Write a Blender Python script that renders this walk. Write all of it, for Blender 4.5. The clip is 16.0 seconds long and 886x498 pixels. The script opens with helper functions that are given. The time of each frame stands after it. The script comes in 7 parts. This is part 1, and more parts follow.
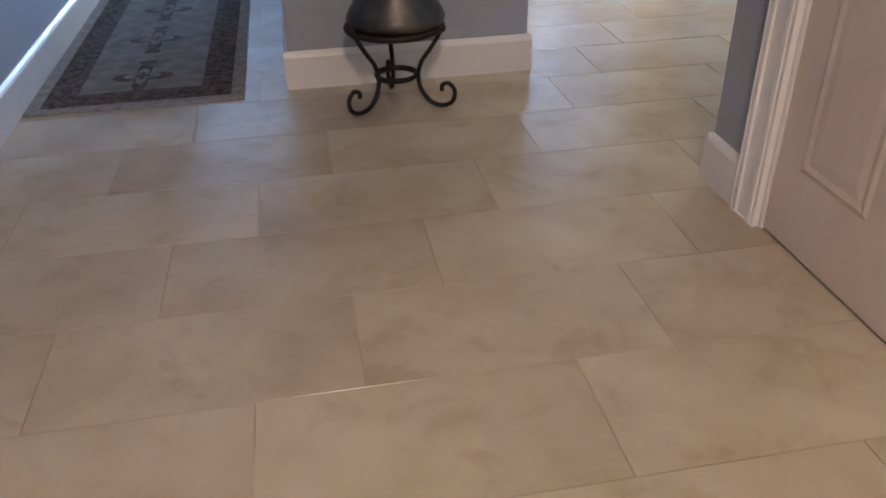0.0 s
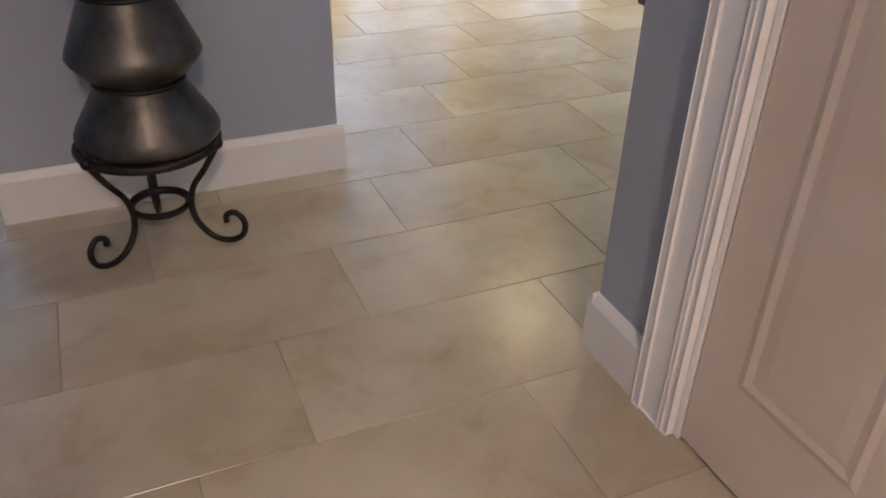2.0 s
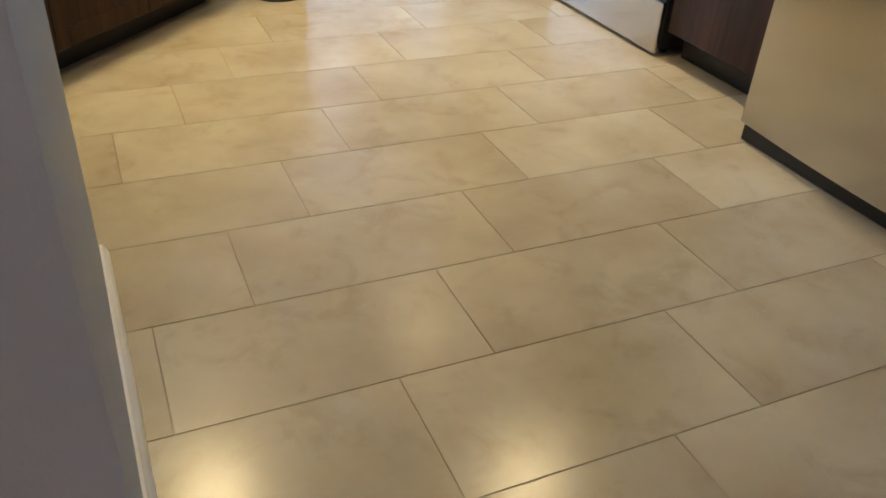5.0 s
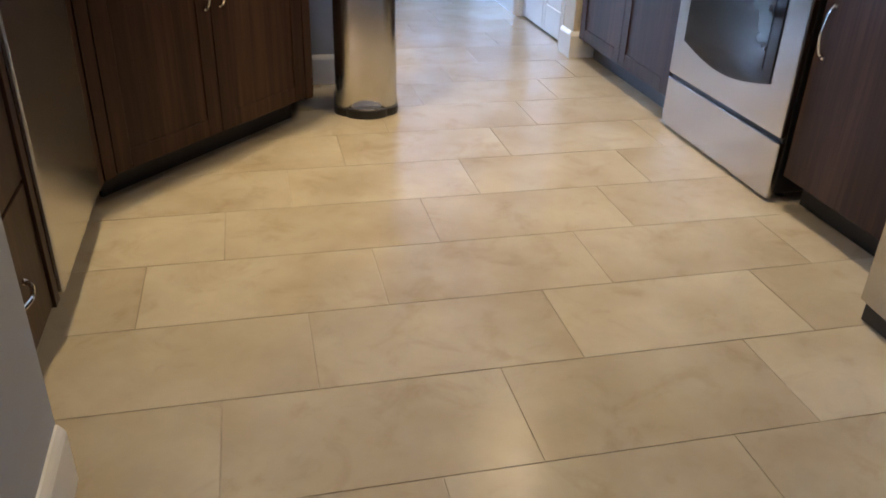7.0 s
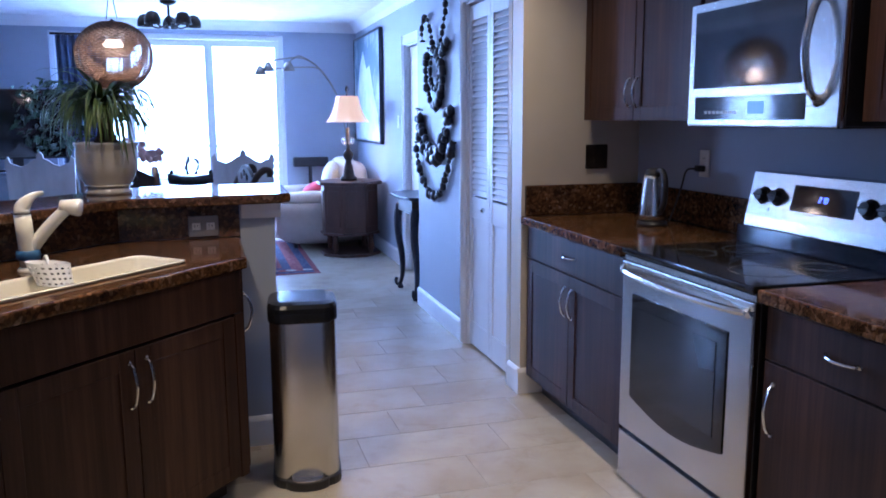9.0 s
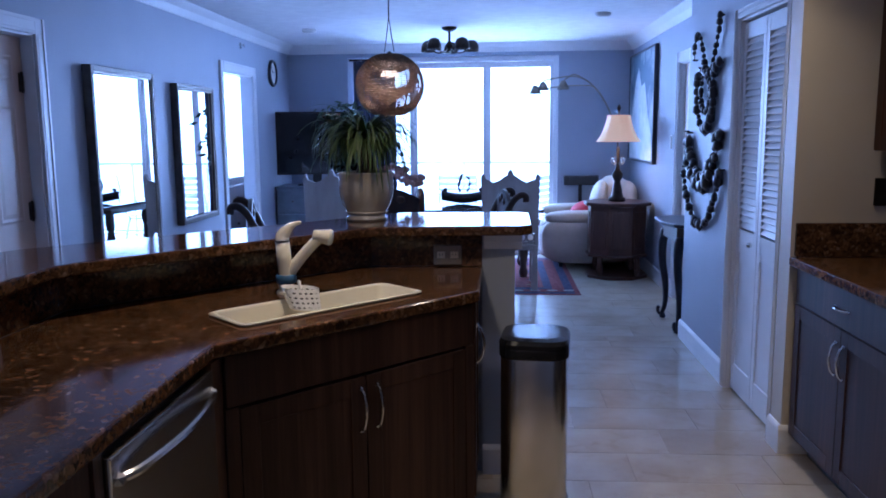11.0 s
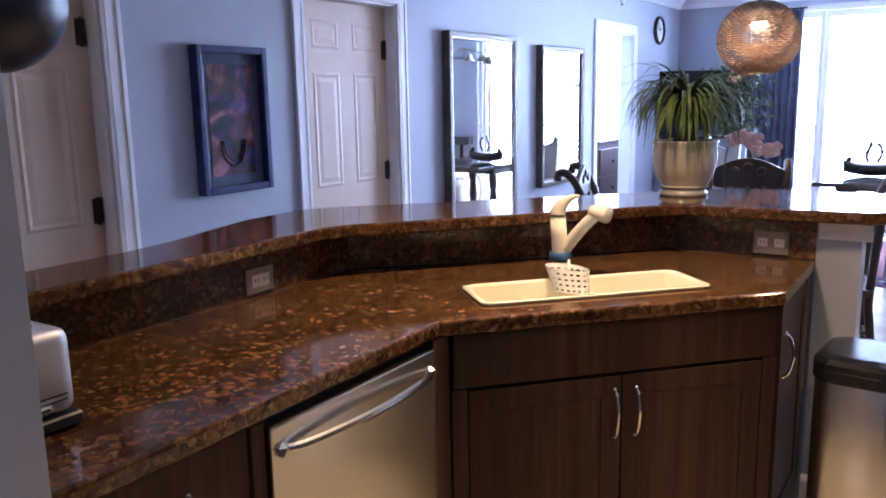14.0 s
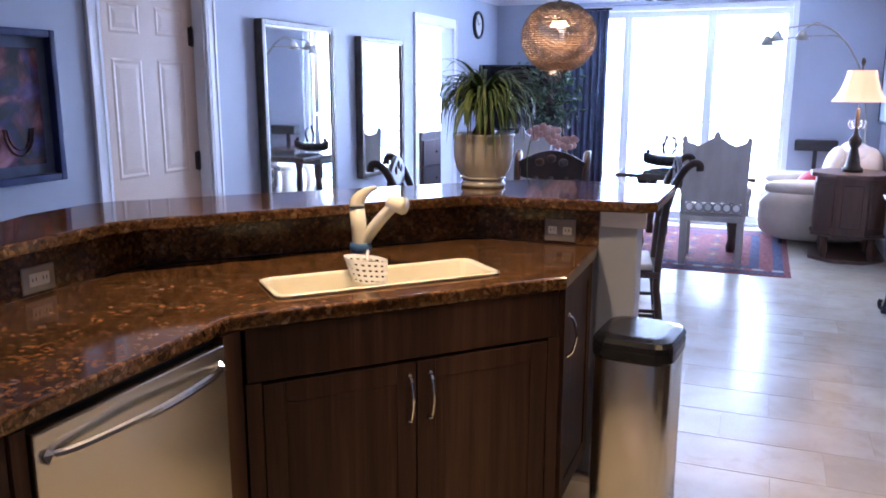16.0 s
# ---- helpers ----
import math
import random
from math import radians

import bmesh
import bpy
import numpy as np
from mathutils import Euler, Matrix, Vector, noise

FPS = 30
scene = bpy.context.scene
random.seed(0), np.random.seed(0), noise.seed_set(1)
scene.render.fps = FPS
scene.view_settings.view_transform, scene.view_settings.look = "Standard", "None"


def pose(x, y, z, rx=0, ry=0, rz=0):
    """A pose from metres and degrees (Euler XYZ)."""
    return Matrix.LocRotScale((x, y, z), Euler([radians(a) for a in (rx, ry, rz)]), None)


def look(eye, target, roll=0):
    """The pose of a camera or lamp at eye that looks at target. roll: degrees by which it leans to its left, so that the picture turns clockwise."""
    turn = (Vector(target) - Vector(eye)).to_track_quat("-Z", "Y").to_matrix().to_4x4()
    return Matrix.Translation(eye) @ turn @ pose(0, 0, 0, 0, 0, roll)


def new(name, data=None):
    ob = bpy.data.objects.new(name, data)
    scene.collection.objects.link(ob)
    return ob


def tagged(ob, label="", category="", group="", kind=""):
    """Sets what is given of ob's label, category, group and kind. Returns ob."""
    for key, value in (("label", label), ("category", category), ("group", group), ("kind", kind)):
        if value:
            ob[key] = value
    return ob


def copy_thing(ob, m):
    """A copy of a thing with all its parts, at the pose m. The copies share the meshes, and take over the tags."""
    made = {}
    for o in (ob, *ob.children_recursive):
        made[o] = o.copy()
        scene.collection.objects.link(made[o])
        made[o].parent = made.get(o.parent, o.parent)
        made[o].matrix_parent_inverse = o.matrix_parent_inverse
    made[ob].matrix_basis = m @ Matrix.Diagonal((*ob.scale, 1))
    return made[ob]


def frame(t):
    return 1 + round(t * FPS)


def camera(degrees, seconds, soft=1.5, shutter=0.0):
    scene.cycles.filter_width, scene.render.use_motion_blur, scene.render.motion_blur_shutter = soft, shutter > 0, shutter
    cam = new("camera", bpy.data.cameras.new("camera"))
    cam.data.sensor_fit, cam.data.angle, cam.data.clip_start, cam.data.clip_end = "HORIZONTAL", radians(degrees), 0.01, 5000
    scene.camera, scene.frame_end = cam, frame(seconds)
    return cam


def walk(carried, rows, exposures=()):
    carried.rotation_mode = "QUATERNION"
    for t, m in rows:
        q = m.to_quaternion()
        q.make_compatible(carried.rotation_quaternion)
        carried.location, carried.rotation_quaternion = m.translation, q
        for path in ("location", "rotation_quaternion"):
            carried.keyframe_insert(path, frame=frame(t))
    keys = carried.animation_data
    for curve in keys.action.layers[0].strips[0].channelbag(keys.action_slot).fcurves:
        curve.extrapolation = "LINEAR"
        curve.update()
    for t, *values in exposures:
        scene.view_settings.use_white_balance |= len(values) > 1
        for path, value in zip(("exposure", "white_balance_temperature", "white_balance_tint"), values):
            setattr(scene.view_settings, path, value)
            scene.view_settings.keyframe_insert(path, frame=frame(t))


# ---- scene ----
cam = camera(57.8, 16.0, soft=1.8)
PATH = [
    (0, (0.141, 0.229, 1.006), (0.433, 1.903, -0.049), -1.3),
    (0.5, (0.088, 0.354, 1.012), (0.615, 1.955, -0.064), 0.9),
    (1, (0.13, 0.525, 1.021), (0.748, 2.076, -0.08), 1.6),
    (1.5, (0.264, 0.775, 1.031), (0.921, 2.305, -0.077), 2.1),
    (2, (0.383, 0.983, 1.051), (1.07, 2.522, -0.026), 1.4),
    (2.5, (0.451, 1.202, 1.075), (1.19, 2.707, -0.015), 0.8),
    (3, (0.545, 1.493, 1.088), (1.337, 2.946, -0.036), 2.4),
    (3.5, (0.728, 1.77, 1.099), (1.451, 3.236, -0.053), 3.1),
    (4, (0.848, 1.967, 1.067), (1.568, 3.46, -0.051), 2.0),
    (4.5, (0.927, 2.246, 1.044), (1.68, 3.728, -0.068), 3.5),
    (6.8, (1.288, 2.726, 1.056), (1.713, 4.381, 0.017), 2.2),
    (7, (1.331, 2.729, 1.1), (1.751, 4.434, 0.143), 1.9),
    (7.5, (1.349, 2.804, 1.209), (1.84, 4.619, 0.528), 1.6),
    (8, (1.373, 2.854, 1.29), (1.938, 4.71, 0.803), 0.8),
    (8.2, (1.39, 2.874, 1.314), (1.982, 4.733, 0.875), 0.3),
    (10.3, (1.556, 2.96, 1.471), (1.754, 4.932, 1.204), -0.6),
    (10.5, (1.58, 2.97, 1.473), (1.678, 4.948, 1.197), -0.6),
    (11, (1.619, 2.986, 1.482), (1.491, 4.961, 1.189), -0.5),
    (11.5, (1.655, 3.075, 1.49), (1.3, 5.021, 1.196), -0.2),
    (12, (1.696, 3.195, 1.494), (1.116, 5.087, 1.202), -0.2),
    (12.5, (1.744, 3.28, 1.49), (0.973, 5.102, 1.197), -0.6),
    (13, (1.847, 3.329, 1.499), (0.911, 5.069, 1.188), -1.1),
    (13.5, (1.929, 3.367, 1.496), (0.892, 5.044, 1.16), -1.4),
    (14, (1.967, 3.38, 1.487), (0.894, 5.025, 1.113), -1.1),
    (14.5, (2.009, 3.381, 1.474), (0.94, 5.02, 1.065), -1.2),
    (15, (2.049, 3.383, 1.478), (1.052, 5.061, 1.044), -0.9),
    (15.5, (2.072, 3.397, 1.486), (1.21, 5.149, 1.053), -0.2),
    (16, (2.093, 3.411, 1.498), (1.377, 5.234, 1.095), 0.1),
]
EXPOSURES = [(0.0, 1.0, 6000, 10), (1.5, 1.15, 5850, 11), (3.5, 0.84, 6600, 6), (4.5, 0.58, 6700, 8), (6.8, 0.34, 6450, 17), (8.2, 0.25, 5150, 27), (10.3, -1.05, 5050, 31), (12.0, -1.12, 5150, 32), (13.2, -0.25, 5900, 32), (14.2, 0.40, 6700, 33), (15.2, 0.36, 6600, 33), (16.0, 0.25, 6450, 33)]
walk(cam, [(t, look(eye, target, roll)) for t, eye, target, roll in PATH], EXPOSURES)

# ---- world and light ----
SUN_ELEV, SUN_ROT = radians(52), radians(200)
world = bpy.data.worlds.new("sky")
world.use_nodes = True
scene.world = world
wn = world.node_tree.nodes
sky = wn.new("ShaderNodeTexSky")
sky.sky_type = 'NISHITA'
sky.sun_disc = False
sky.sun_elevation, sky.sun_rotation = SUN_ELEV, SUN_ROT
wn["Background"].inputs["Strength"].default_value = 0.15
world.node_tree.links.new(sky.outputs[0], wn["Background"].inputs["Color"])

sun = new("sun", bpy.data.lights.new("sun", "SUN"))
sun.data.energy, sun.data.angle, sun.data.color = 3.0, radians(0.5), (1, 0.95, 0.88)
sun.matrix_world = look((6, -20, 30), (1, 12, 0))


def area(name, eye, target, sx, sy, watts, colour):
    ob = new(name, bpy.data.lights.new(name, "AREA"))
    ob.data.shape, ob.data.size, ob.data.size_y = "RECTANGLE", sx, sy
    ob.data.energy, ob.data.color = watts, colour
    ob.matrix_world = look(eye, target)
    return ob


# daylight in the balcony opening and in the bedroom window
area("balcony_daylight", (1.1, 14.35, 1.3), (1.1, 0, 1.3), 4.6, 2.6, 1750, (0.44, 0.68, 1.0))
area("bedroom_daylight", (-1.84, 12.09, 1.54), (-1.84, 0, 1.54), 1.68, 1.2, 210, (0.44, 0.68, 1.0))


def downlight_lamp(x, y, watts, colour=(1.0, 0.79, 0.41), spread=110, size=0.16):
    ob = new("downlight_lamp", bpy.data.lights.new("downlight_lamp", "AREA"))
    ob.data.shape, ob.data.size, ob.data.energy, ob.data.color = "DISK", size, watts, colour
    ob.data.spread = radians(spread)
    ob.matrix_world = look((x, y, 2.425), (x, y, 0))


# the last entry is an added fill that brightens the floor, no source seen
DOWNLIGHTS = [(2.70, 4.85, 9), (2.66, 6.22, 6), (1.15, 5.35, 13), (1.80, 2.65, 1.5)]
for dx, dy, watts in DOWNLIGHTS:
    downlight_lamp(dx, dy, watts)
downlight_lamp(0.2, -0.7, 31, (1.0, 0.71, 0.49), 170, 0.3)

# ---- materials ----
def nodes_of(name):
    m = bpy.data.materials.new(name)
    m.use_nodes = True
    nt = m.node_tree
    return m, nt, nt.nodes["Principled BSDF"]


def add_node(nt, kind, **values):
    n = nt.nodes.new(kind)
    for key, value in values.items():
        n.inputs[key.replace("_", " ")].default_value = value
    return n


def mapped(nt, scale=(1, 1, 1), random_shift=False):
    co = nt.nodes.new("ShaderNodeTexCoord")
    mp = nt.nodes.new("ShaderNodeMapping")
    mp.inputs["Scale"].default_value = scale
    nt.links.new(co.outputs["Object"], mp.inputs["Vector"])
    if random_shift:
        info = nt.nodes.new("ShaderNodeObjectInfo")
        comb = nt.nodes.new("ShaderNodeVectorMath")
        comb.operation = "MULTIPLY"
        comb.inputs[1].default_value = (37.0, 91.0, 13.0)
        nt.links.new(info.outputs["Random"], comb.inputs[0])
        nt.links.new(comb.outputs[0], mp.inputs["Location"])
    return mp.outputs[0]


def ramp(nt, fac, stops):
    r = nt.nodes.new("ShaderNodeValToRGB")
    while len(r.color_ramp.elements) < len(stops):
        r.color_ramp.elements.new(0.5)
    for e, (p, c) in zip(r.color_ramp.elements, stops):
        e.position, e.color = p, (*c, 1)
    nt.links.new(fac, r.inputs[0])
    return r.outputs[0]


def bumped(nt, bsdf, height, strength, distance=0.002):
    b = nt.nodes.new("ShaderNodeBump")
    b.inputs["Strength"].default_value, b.inputs["Distance"].default_value = strength, distance
    nt.links.new(height, b.inputs["Height"])
    nt.links.new(b.outputs[0], bsdf.inputs["Normal"])


def surface(name, c1, c2, scale=6.0, rough=0.5, rough2=None, metal=0.0, bump=0.1, bscale=120.0, stretch=(1, 1, 1),
            detail=5.0, spec=0.5, coat=0.0, shift=False, lo=0.35, hi=0.65):
    m, nt, b = nodes_of(name)
    v = mapped(nt, stretch, shift)
    n1 = add_node(nt, "ShaderNodeTexNoise", Scale=scale, Detail=detail, Roughness=0.6)
    nt.links.new(v, n1.inputs["Vector"])
    nt.links.new(ramp(nt, n1.outputs["Fac"], [(lo, c1), (hi, c2)]), b.inputs["Base Color"])
    n2 = add_node(nt, "ShaderNodeTexNoise", Scale=bscale, Detail=3.0)
    nt.links.new(v, n2.inputs["Vector"])
    if bump:
        bumped(nt, b, n2.outputs["Fac"], bump)
    r2 = rough if rough2 is None else rough2
    mr = nt.nodes.new("ShaderNodeMapRange")
    mr.inputs["To Min"].default_value, mr.inputs["To Max"].default_value = rough, r2
    nt.links.new(n1.outputs["Fac"], mr.inputs["Value"])
    nt.links.new(mr.outputs[0], b.inputs["Roughness"])
    b.inputs["Metallic"].default_value = metal
    b.inputs["Specular IOR Level"].default_value = spec
    b.inputs["Coat Weight"].default_value = coat
    b.inputs["Coat Roughness"].default_value = 0.08
    return m


M_WALL = surface("grey_wall_paint", (0.347, 0.382, 0.462), (0.376, 0.412, 0.487), 1.3, 0.55, 0.65, bump=0.12, bscale=260)
# lighter, warmer copy of the grey wall paint, with downlight glow in the colour
M_LAMPLIT = surface("lamplit_wall_paint", (0.58, 0.52, 0.42), (0.63, 0.57, 0.47), 1.3, 0.55, 0.65, bump=0.12, bscale=260)
M_TRIM = surface("white_trim_paint", (0.74, 0.74, 0.76), (0.80, 0.80, 0.81), 3, 0.32, 0.42, bump=0.04, bscale=90)
M_DOOR = surface("white_door_paint", (0.60, 0.51, 0.45), (0.66, 0.57, 0.51), 3, 0.35, 0.45, bump=0.05, bscale=70)
M_PEACHDOOR = surface("peach_door_paint", (0.56, 0.39, 0.29), (0.61, 0.44, 0.33), 3, 0.38, 0.48, bump=0.05, bscale=70)
M_CEIL = surface("textured_ceiling", (0.72, 0.72, 0.74), (0.80, 0.80, 0.81), 9, 0.9, bump=0.9, bscale=22)
M_STEEL = surface("brushed_stainless_steel", (0.55, 0.54, 0.52), (0.58, 0.57, 0.55), 2, 0.21, 0.23, metal=1, bump=0, detail=1)
M_STEEL_H = surface("brushed_stainless_steel_level", (0.55, 0.54, 0.52), (0.58, 0.57, 0.55), 2, 0.21, 0.23, metal=1, bump=0, detail=1)
M_CHROME = surface("polished_chrome", (0.72, 0.72, 0.72), (0.78, 0.78, 0.78), 8, 0.10, 0.18, metal=1, bump=0)
M_BLACKGLASS = surface("black_ceramic_glass", (0.008, 0.008, 0.009), (0.014, 0.014, 0.015), 4, 0.05, 0.09, bump=0)
M_BLACK = surface("black_plastic", (0.012, 0.012, 0.014), (0.022, 0.022, 0.025), 8, 0.32, 0.45, bump=0.08, bscale=300)
M_NAVY = surface("dark_grey_plastic_lid", (0.005, 0.006, 0.009), (0.010, 0.011, 0.015), 8, 0.20, 0.22, bump=0.02, bscale=300, spec=0.28)
M_IRON = surface("wrought_iron", (0.012, 0.011, 0.011), (0.035, 0.030, 0.028), 25, 0.4, 0.6, metal=0.6, bump=0.3, bscale=90)
M_PEWTER = surface("dark_hammered_pewter", (0.05, 0.048, 0.045), (0.14, 0.13, 0.12), 9, 0.30, 0.5, metal=0.85, bump=0.4, bscale=30)
M_BRONZE = surface("oil_rubbed_bronze", (0.03, 0.022, 0.018), (0.06, 0.045, 0.035), 14, 0.35, 0.5, metal=0.8, bump=0.1)
M_GROUT = surface("sanded_grout", (0.20, 0.165, 0.12), (0.50, 0.44, 0.36), 1.6, 0.85, bump=0.3, bscale=200)
M_CREAMSINK = surface("bisque_sink_enamel", (0.74, 0.69, 0.55), (0.80, 0.76, 0.63), 5, 0.16, 0.25, bump=0.02)
M_BISQUE = surface("bisque_faucet_plastic", (0.70, 0.66, 0.55), (0.78, 0.74, 0.63), 12, 0.20, 0.25, bump=0.02)
M_WHITE = surface("white_plastic", (0.78, 0.78, 0.78), (0.84, 0.84, 0.83), 10, 0.3, 0.4, bump=0.02)
M_BLUE = surface("blue_rubber_band", (0.03, 0.10, 0.22), (0.05, 0.15, 0.30), 12, 0.45, bump=0.1)
M_POT = surface("glazed_stoneware", (0.44, 0.40, 0.32), (0.55, 0.51, 0.43), 7, 0.14, 0.22, bump=0.04, bscale=30, coat=0.3)
M_SOIL = surface("potting_soil", (0.02, 0.014, 0.01), (0.06, 0.04, 0.03), 40, 0.9, bump=0.8, bscale=80)
M_LEAF = surface("strap_leaf", (0.045, 0.095, 0.024), (0.13, 0.19, 0.05), 6, 0.35, 0.5, bump=0.1, bscale=60)
M_LEAFD = surface("dark_broad_leaf", (0.012, 0.035, 0.018), (0.03, 0.07, 0.03), 8, 0.35, 0.5, bump=0.1)
M_BARK = surface("plant_trunk", (0.05, 0.035, 0.022), (0.12, 0.085, 0.055), 18, 0.8, bump=0.7, bscale=40)
M_SOFA = surface("cream_upholstery", (0.52, 0.47, 0.40), (0.60, 0.55, 0.48), 5, 0.85, bump=0.35, bscale=240)
M_RED = surface("red_cushion_fabric", (0.42, 0.03, 0.05), (0.55, 0.06, 0.09), 9, 0.85, bump=0.3, bscale=200)
M_CHAIRWOOD = surface("dark_carved_wood", (0.022, 0.012, 0.008), (0.06, 0.03, 0.018), 12, 0.29, 0.4, stretch=(1, 1, 0.2), bump=0.15, bscale=60)
M_PALEWOOD = surface("pale_painted_wood", (0.34, 0.31, 0.30), (0.44, 0.41, 0.40), 9, 0.45, 0.6, stretch=(1, 1, 0.3), bump=0.15, bscale=50)
M_BROWNWOOD = surface("brown_table_wood", (0.05, 0.022, 0.013), (0.11, 0.05, 0.03), 10, 0.3, 0.45, stretch=(1, 1, 0.2), bump=0.12)
M_GREYWOOD = surface("grey_painted_wood", (0.13, 0.15, 0.18), (0.18, 0.20, 0.23), 8, 0.5, bump=0.1)
M_GLASSTABLE = surface("lacquered_table_top", (0.06, 0.045, 0.04), (0.10, 0.075, 0.06), 6, 0.06, 0.1, bump=0, coat=0.5)
M_CURTAIN = surface("dark_blue_drape", (0.06, 0.08, 0.14), (0.10, 0.125, 0.20), 9, 0.85, bump=0.3, bscale=180)
M_BEAD = surface("black_bead", (0.008, 0.008, 0.010), (0.03, 0.03, 0.035), 30, 0.29, 0.4, bump=0.1)
M_FRAME = surface("dark_picture_frame", (0.008, 0.010, 0.022), (0.02, 0.024, 0.04), 12, 0.29, 0.36, bump=0.05)
M_MAT = surface("slate_picture_mat", (0.05, 0.065, 0.11), (0.07, 0.09, 0.14), 20, 0.9, bump=0.05)
M_NAVYFRAME = surface("navy_picture_frame", (0.009, 0.020, 0.08), (0.02, 0.036, 0.12), 12, 0.4, 0.5, bump=0.05, spec=0.25)
M_CHAMPAGNE = surface("bronze_mirror_frame", (0.075, 0.066, 0.060), (0.13, 0.115, 0.10), 14, 0.38, 0.5, metal=0.5, bump=0.08, bscale=60)
M_BEADGILT = surface("champagne_bead", (0.42, 0.39, 0.34), (0.52, 0.48, 0.42), 12, 0.32, 0.4, metal=0.4, bump=0.05)
M_ALU = surface("brushed_aluminium", (0.66, 0.66, 0.68), (0.74, 0.74, 0.75), 3, 0.34, 0.42, metal=0.85, bump=0.03, bscale=300)
M_CUSHION = surface("pale_seat_cushion", (0.62, 0.60, 0.56), (0.70, 0.68, 0.64), 12, 0.8, bump=0.25, bscale=160)
M_PLATE = surface("brushed_nickel_wall_plate", (0.26, 0.235, 0.20), (0.34, 0.31, 0.27), 9, 0.36, 0.45, metal=0.6, bump=0.05)
M_SHELLWHITE = surface("almond_outlet", (0.84, 0.81, 0.72), (0.88, 0.85, 0.77), 12, 0.35, bump=0.02)
M_DECK = surface("balcony_concrete", (0.40, 0.38, 0.35), (0.52, 0.50, 0.46), 4, 0.85, bump=0.4, bscale=90)
M_SEA = surface("distant_ground", (0.10, 0.14, 0.16), (0.16, 0.20, 0.21), 0.02, 0.6, bump=0)
M_PINK = surface("pink_orchid_petal", (0.80, 0.46, 0.43), (0.90, 0.66, 0.60), 20, 0.5, bump=0.1)
M_CANVAS = surface("blue_abstract_canvas", (0.10, 0.17, 0.24), (0.42, 0.50, 0.55), 1.6, 0.7, bump=0.2, bscale=160, lo=0.42, hi=0.58)
M_BEIGEFIELD = surface("worn_rug_field", (0.17, 0.16, 0.155), (0.27, 0.255, 0.25), 14, 0.95, bump=0.6, bscale=300, spec=0.05)
M_RUGDARK = surface("dark_rug_border", (0.035, 0.028, 0.03), (0.16, 0.13, 0.12), 42, 0.95, bump=0.6, bscale=300, spec=0.05)
M_RUGFADED = surface("faded_rug_border", (0.06, 0.05, 0.05), (0.15, 0.13, 0.125), 36, 0.95, bump=0.6, bscale=300, spec=0.05)
M_RUGTAN = surface("tan_rug_band", (0.20, 0.13, 0.07), (0.30, 0.22, 0.14), 40, 0.95, bump=0.6, bscale=300, spec=0.05)
M_RUGWINE = surface("wine_rug_pile", (0.10, 0.02, 0.03), (0.24, 0.08, 0.08), 38, 0.95, bump=0.6, bscale=300, spec=0.05)
M_RUGGREY = surface("grey_rug_edge", (0.22, 0.21, 0.21), (0.32, 0.31, 0.31), 30, 0.95, bump=0.6, bscale=300, spec=0.05)
M_RUGBLUE = surface("navy_rug_pile", (0.02, 0.025, 0.06), (0.08, 0.08, 0.13), 34, 0.95, bump=0.6, bscale=300, spec=0.05)


def dark_laminate():
    m, nt, b = nodes_of("wenge_cabinet_laminate")
    v = mapped(nt, (42, 42, 1.6))
    n = add_node(nt, "ShaderNodeTexNoise", Scale=1.0, Detail=6.0, Roughness=0.65, Distortion=0.3)
    nt.links.new(v, n.inputs["Vector"])
    n2 = add_node(nt, "ShaderNodeTexNoise", Scale=0.12, Detail=2.0)
    nt.links.new(v, n2.inputs["Vector"])
    mx = nt.nodes.new("ShaderNodeMath")
    mx.operation = "MULTIPLY_ADD"
    mx.inputs[1].default_value, mx.inputs[2].default_value = 0.6, 0.0
    nt.links.new(n.outputs["Fac"], mx.inputs[0])
    ad = nt.nodes.new("ShaderNodeMath")
    ad.operation = "ADD"
    sc = nt.nodes.new("ShaderNodeMath")
    sc.operation = "MULTIPLY"
    sc.inputs[1].default_value = 0.4
    nt.links.new(n2.outputs["Fac"], sc.inputs[0])
    nt.links.new(mx.outputs[0], ad.inputs[0])
    nt.links.new(sc.outputs[0], ad.inputs[1])
    nt.links.new(ramp(nt, ad.outputs[0], [(0.3, (0.012, 0.006, 0.0045)), (0.5, (0.040, 0.018, 0.0115)), (0.7, (0.085, 0.040, 0.025))]), b.inputs["Base Color"])
    b.inputs["Roughness"].default_value = 0.48
    b.inputs["Specular IOR Level"].default_value = 0.22
    bumped(nt, b, n.outputs["Fac"], 0.12, 0.001)
    return m


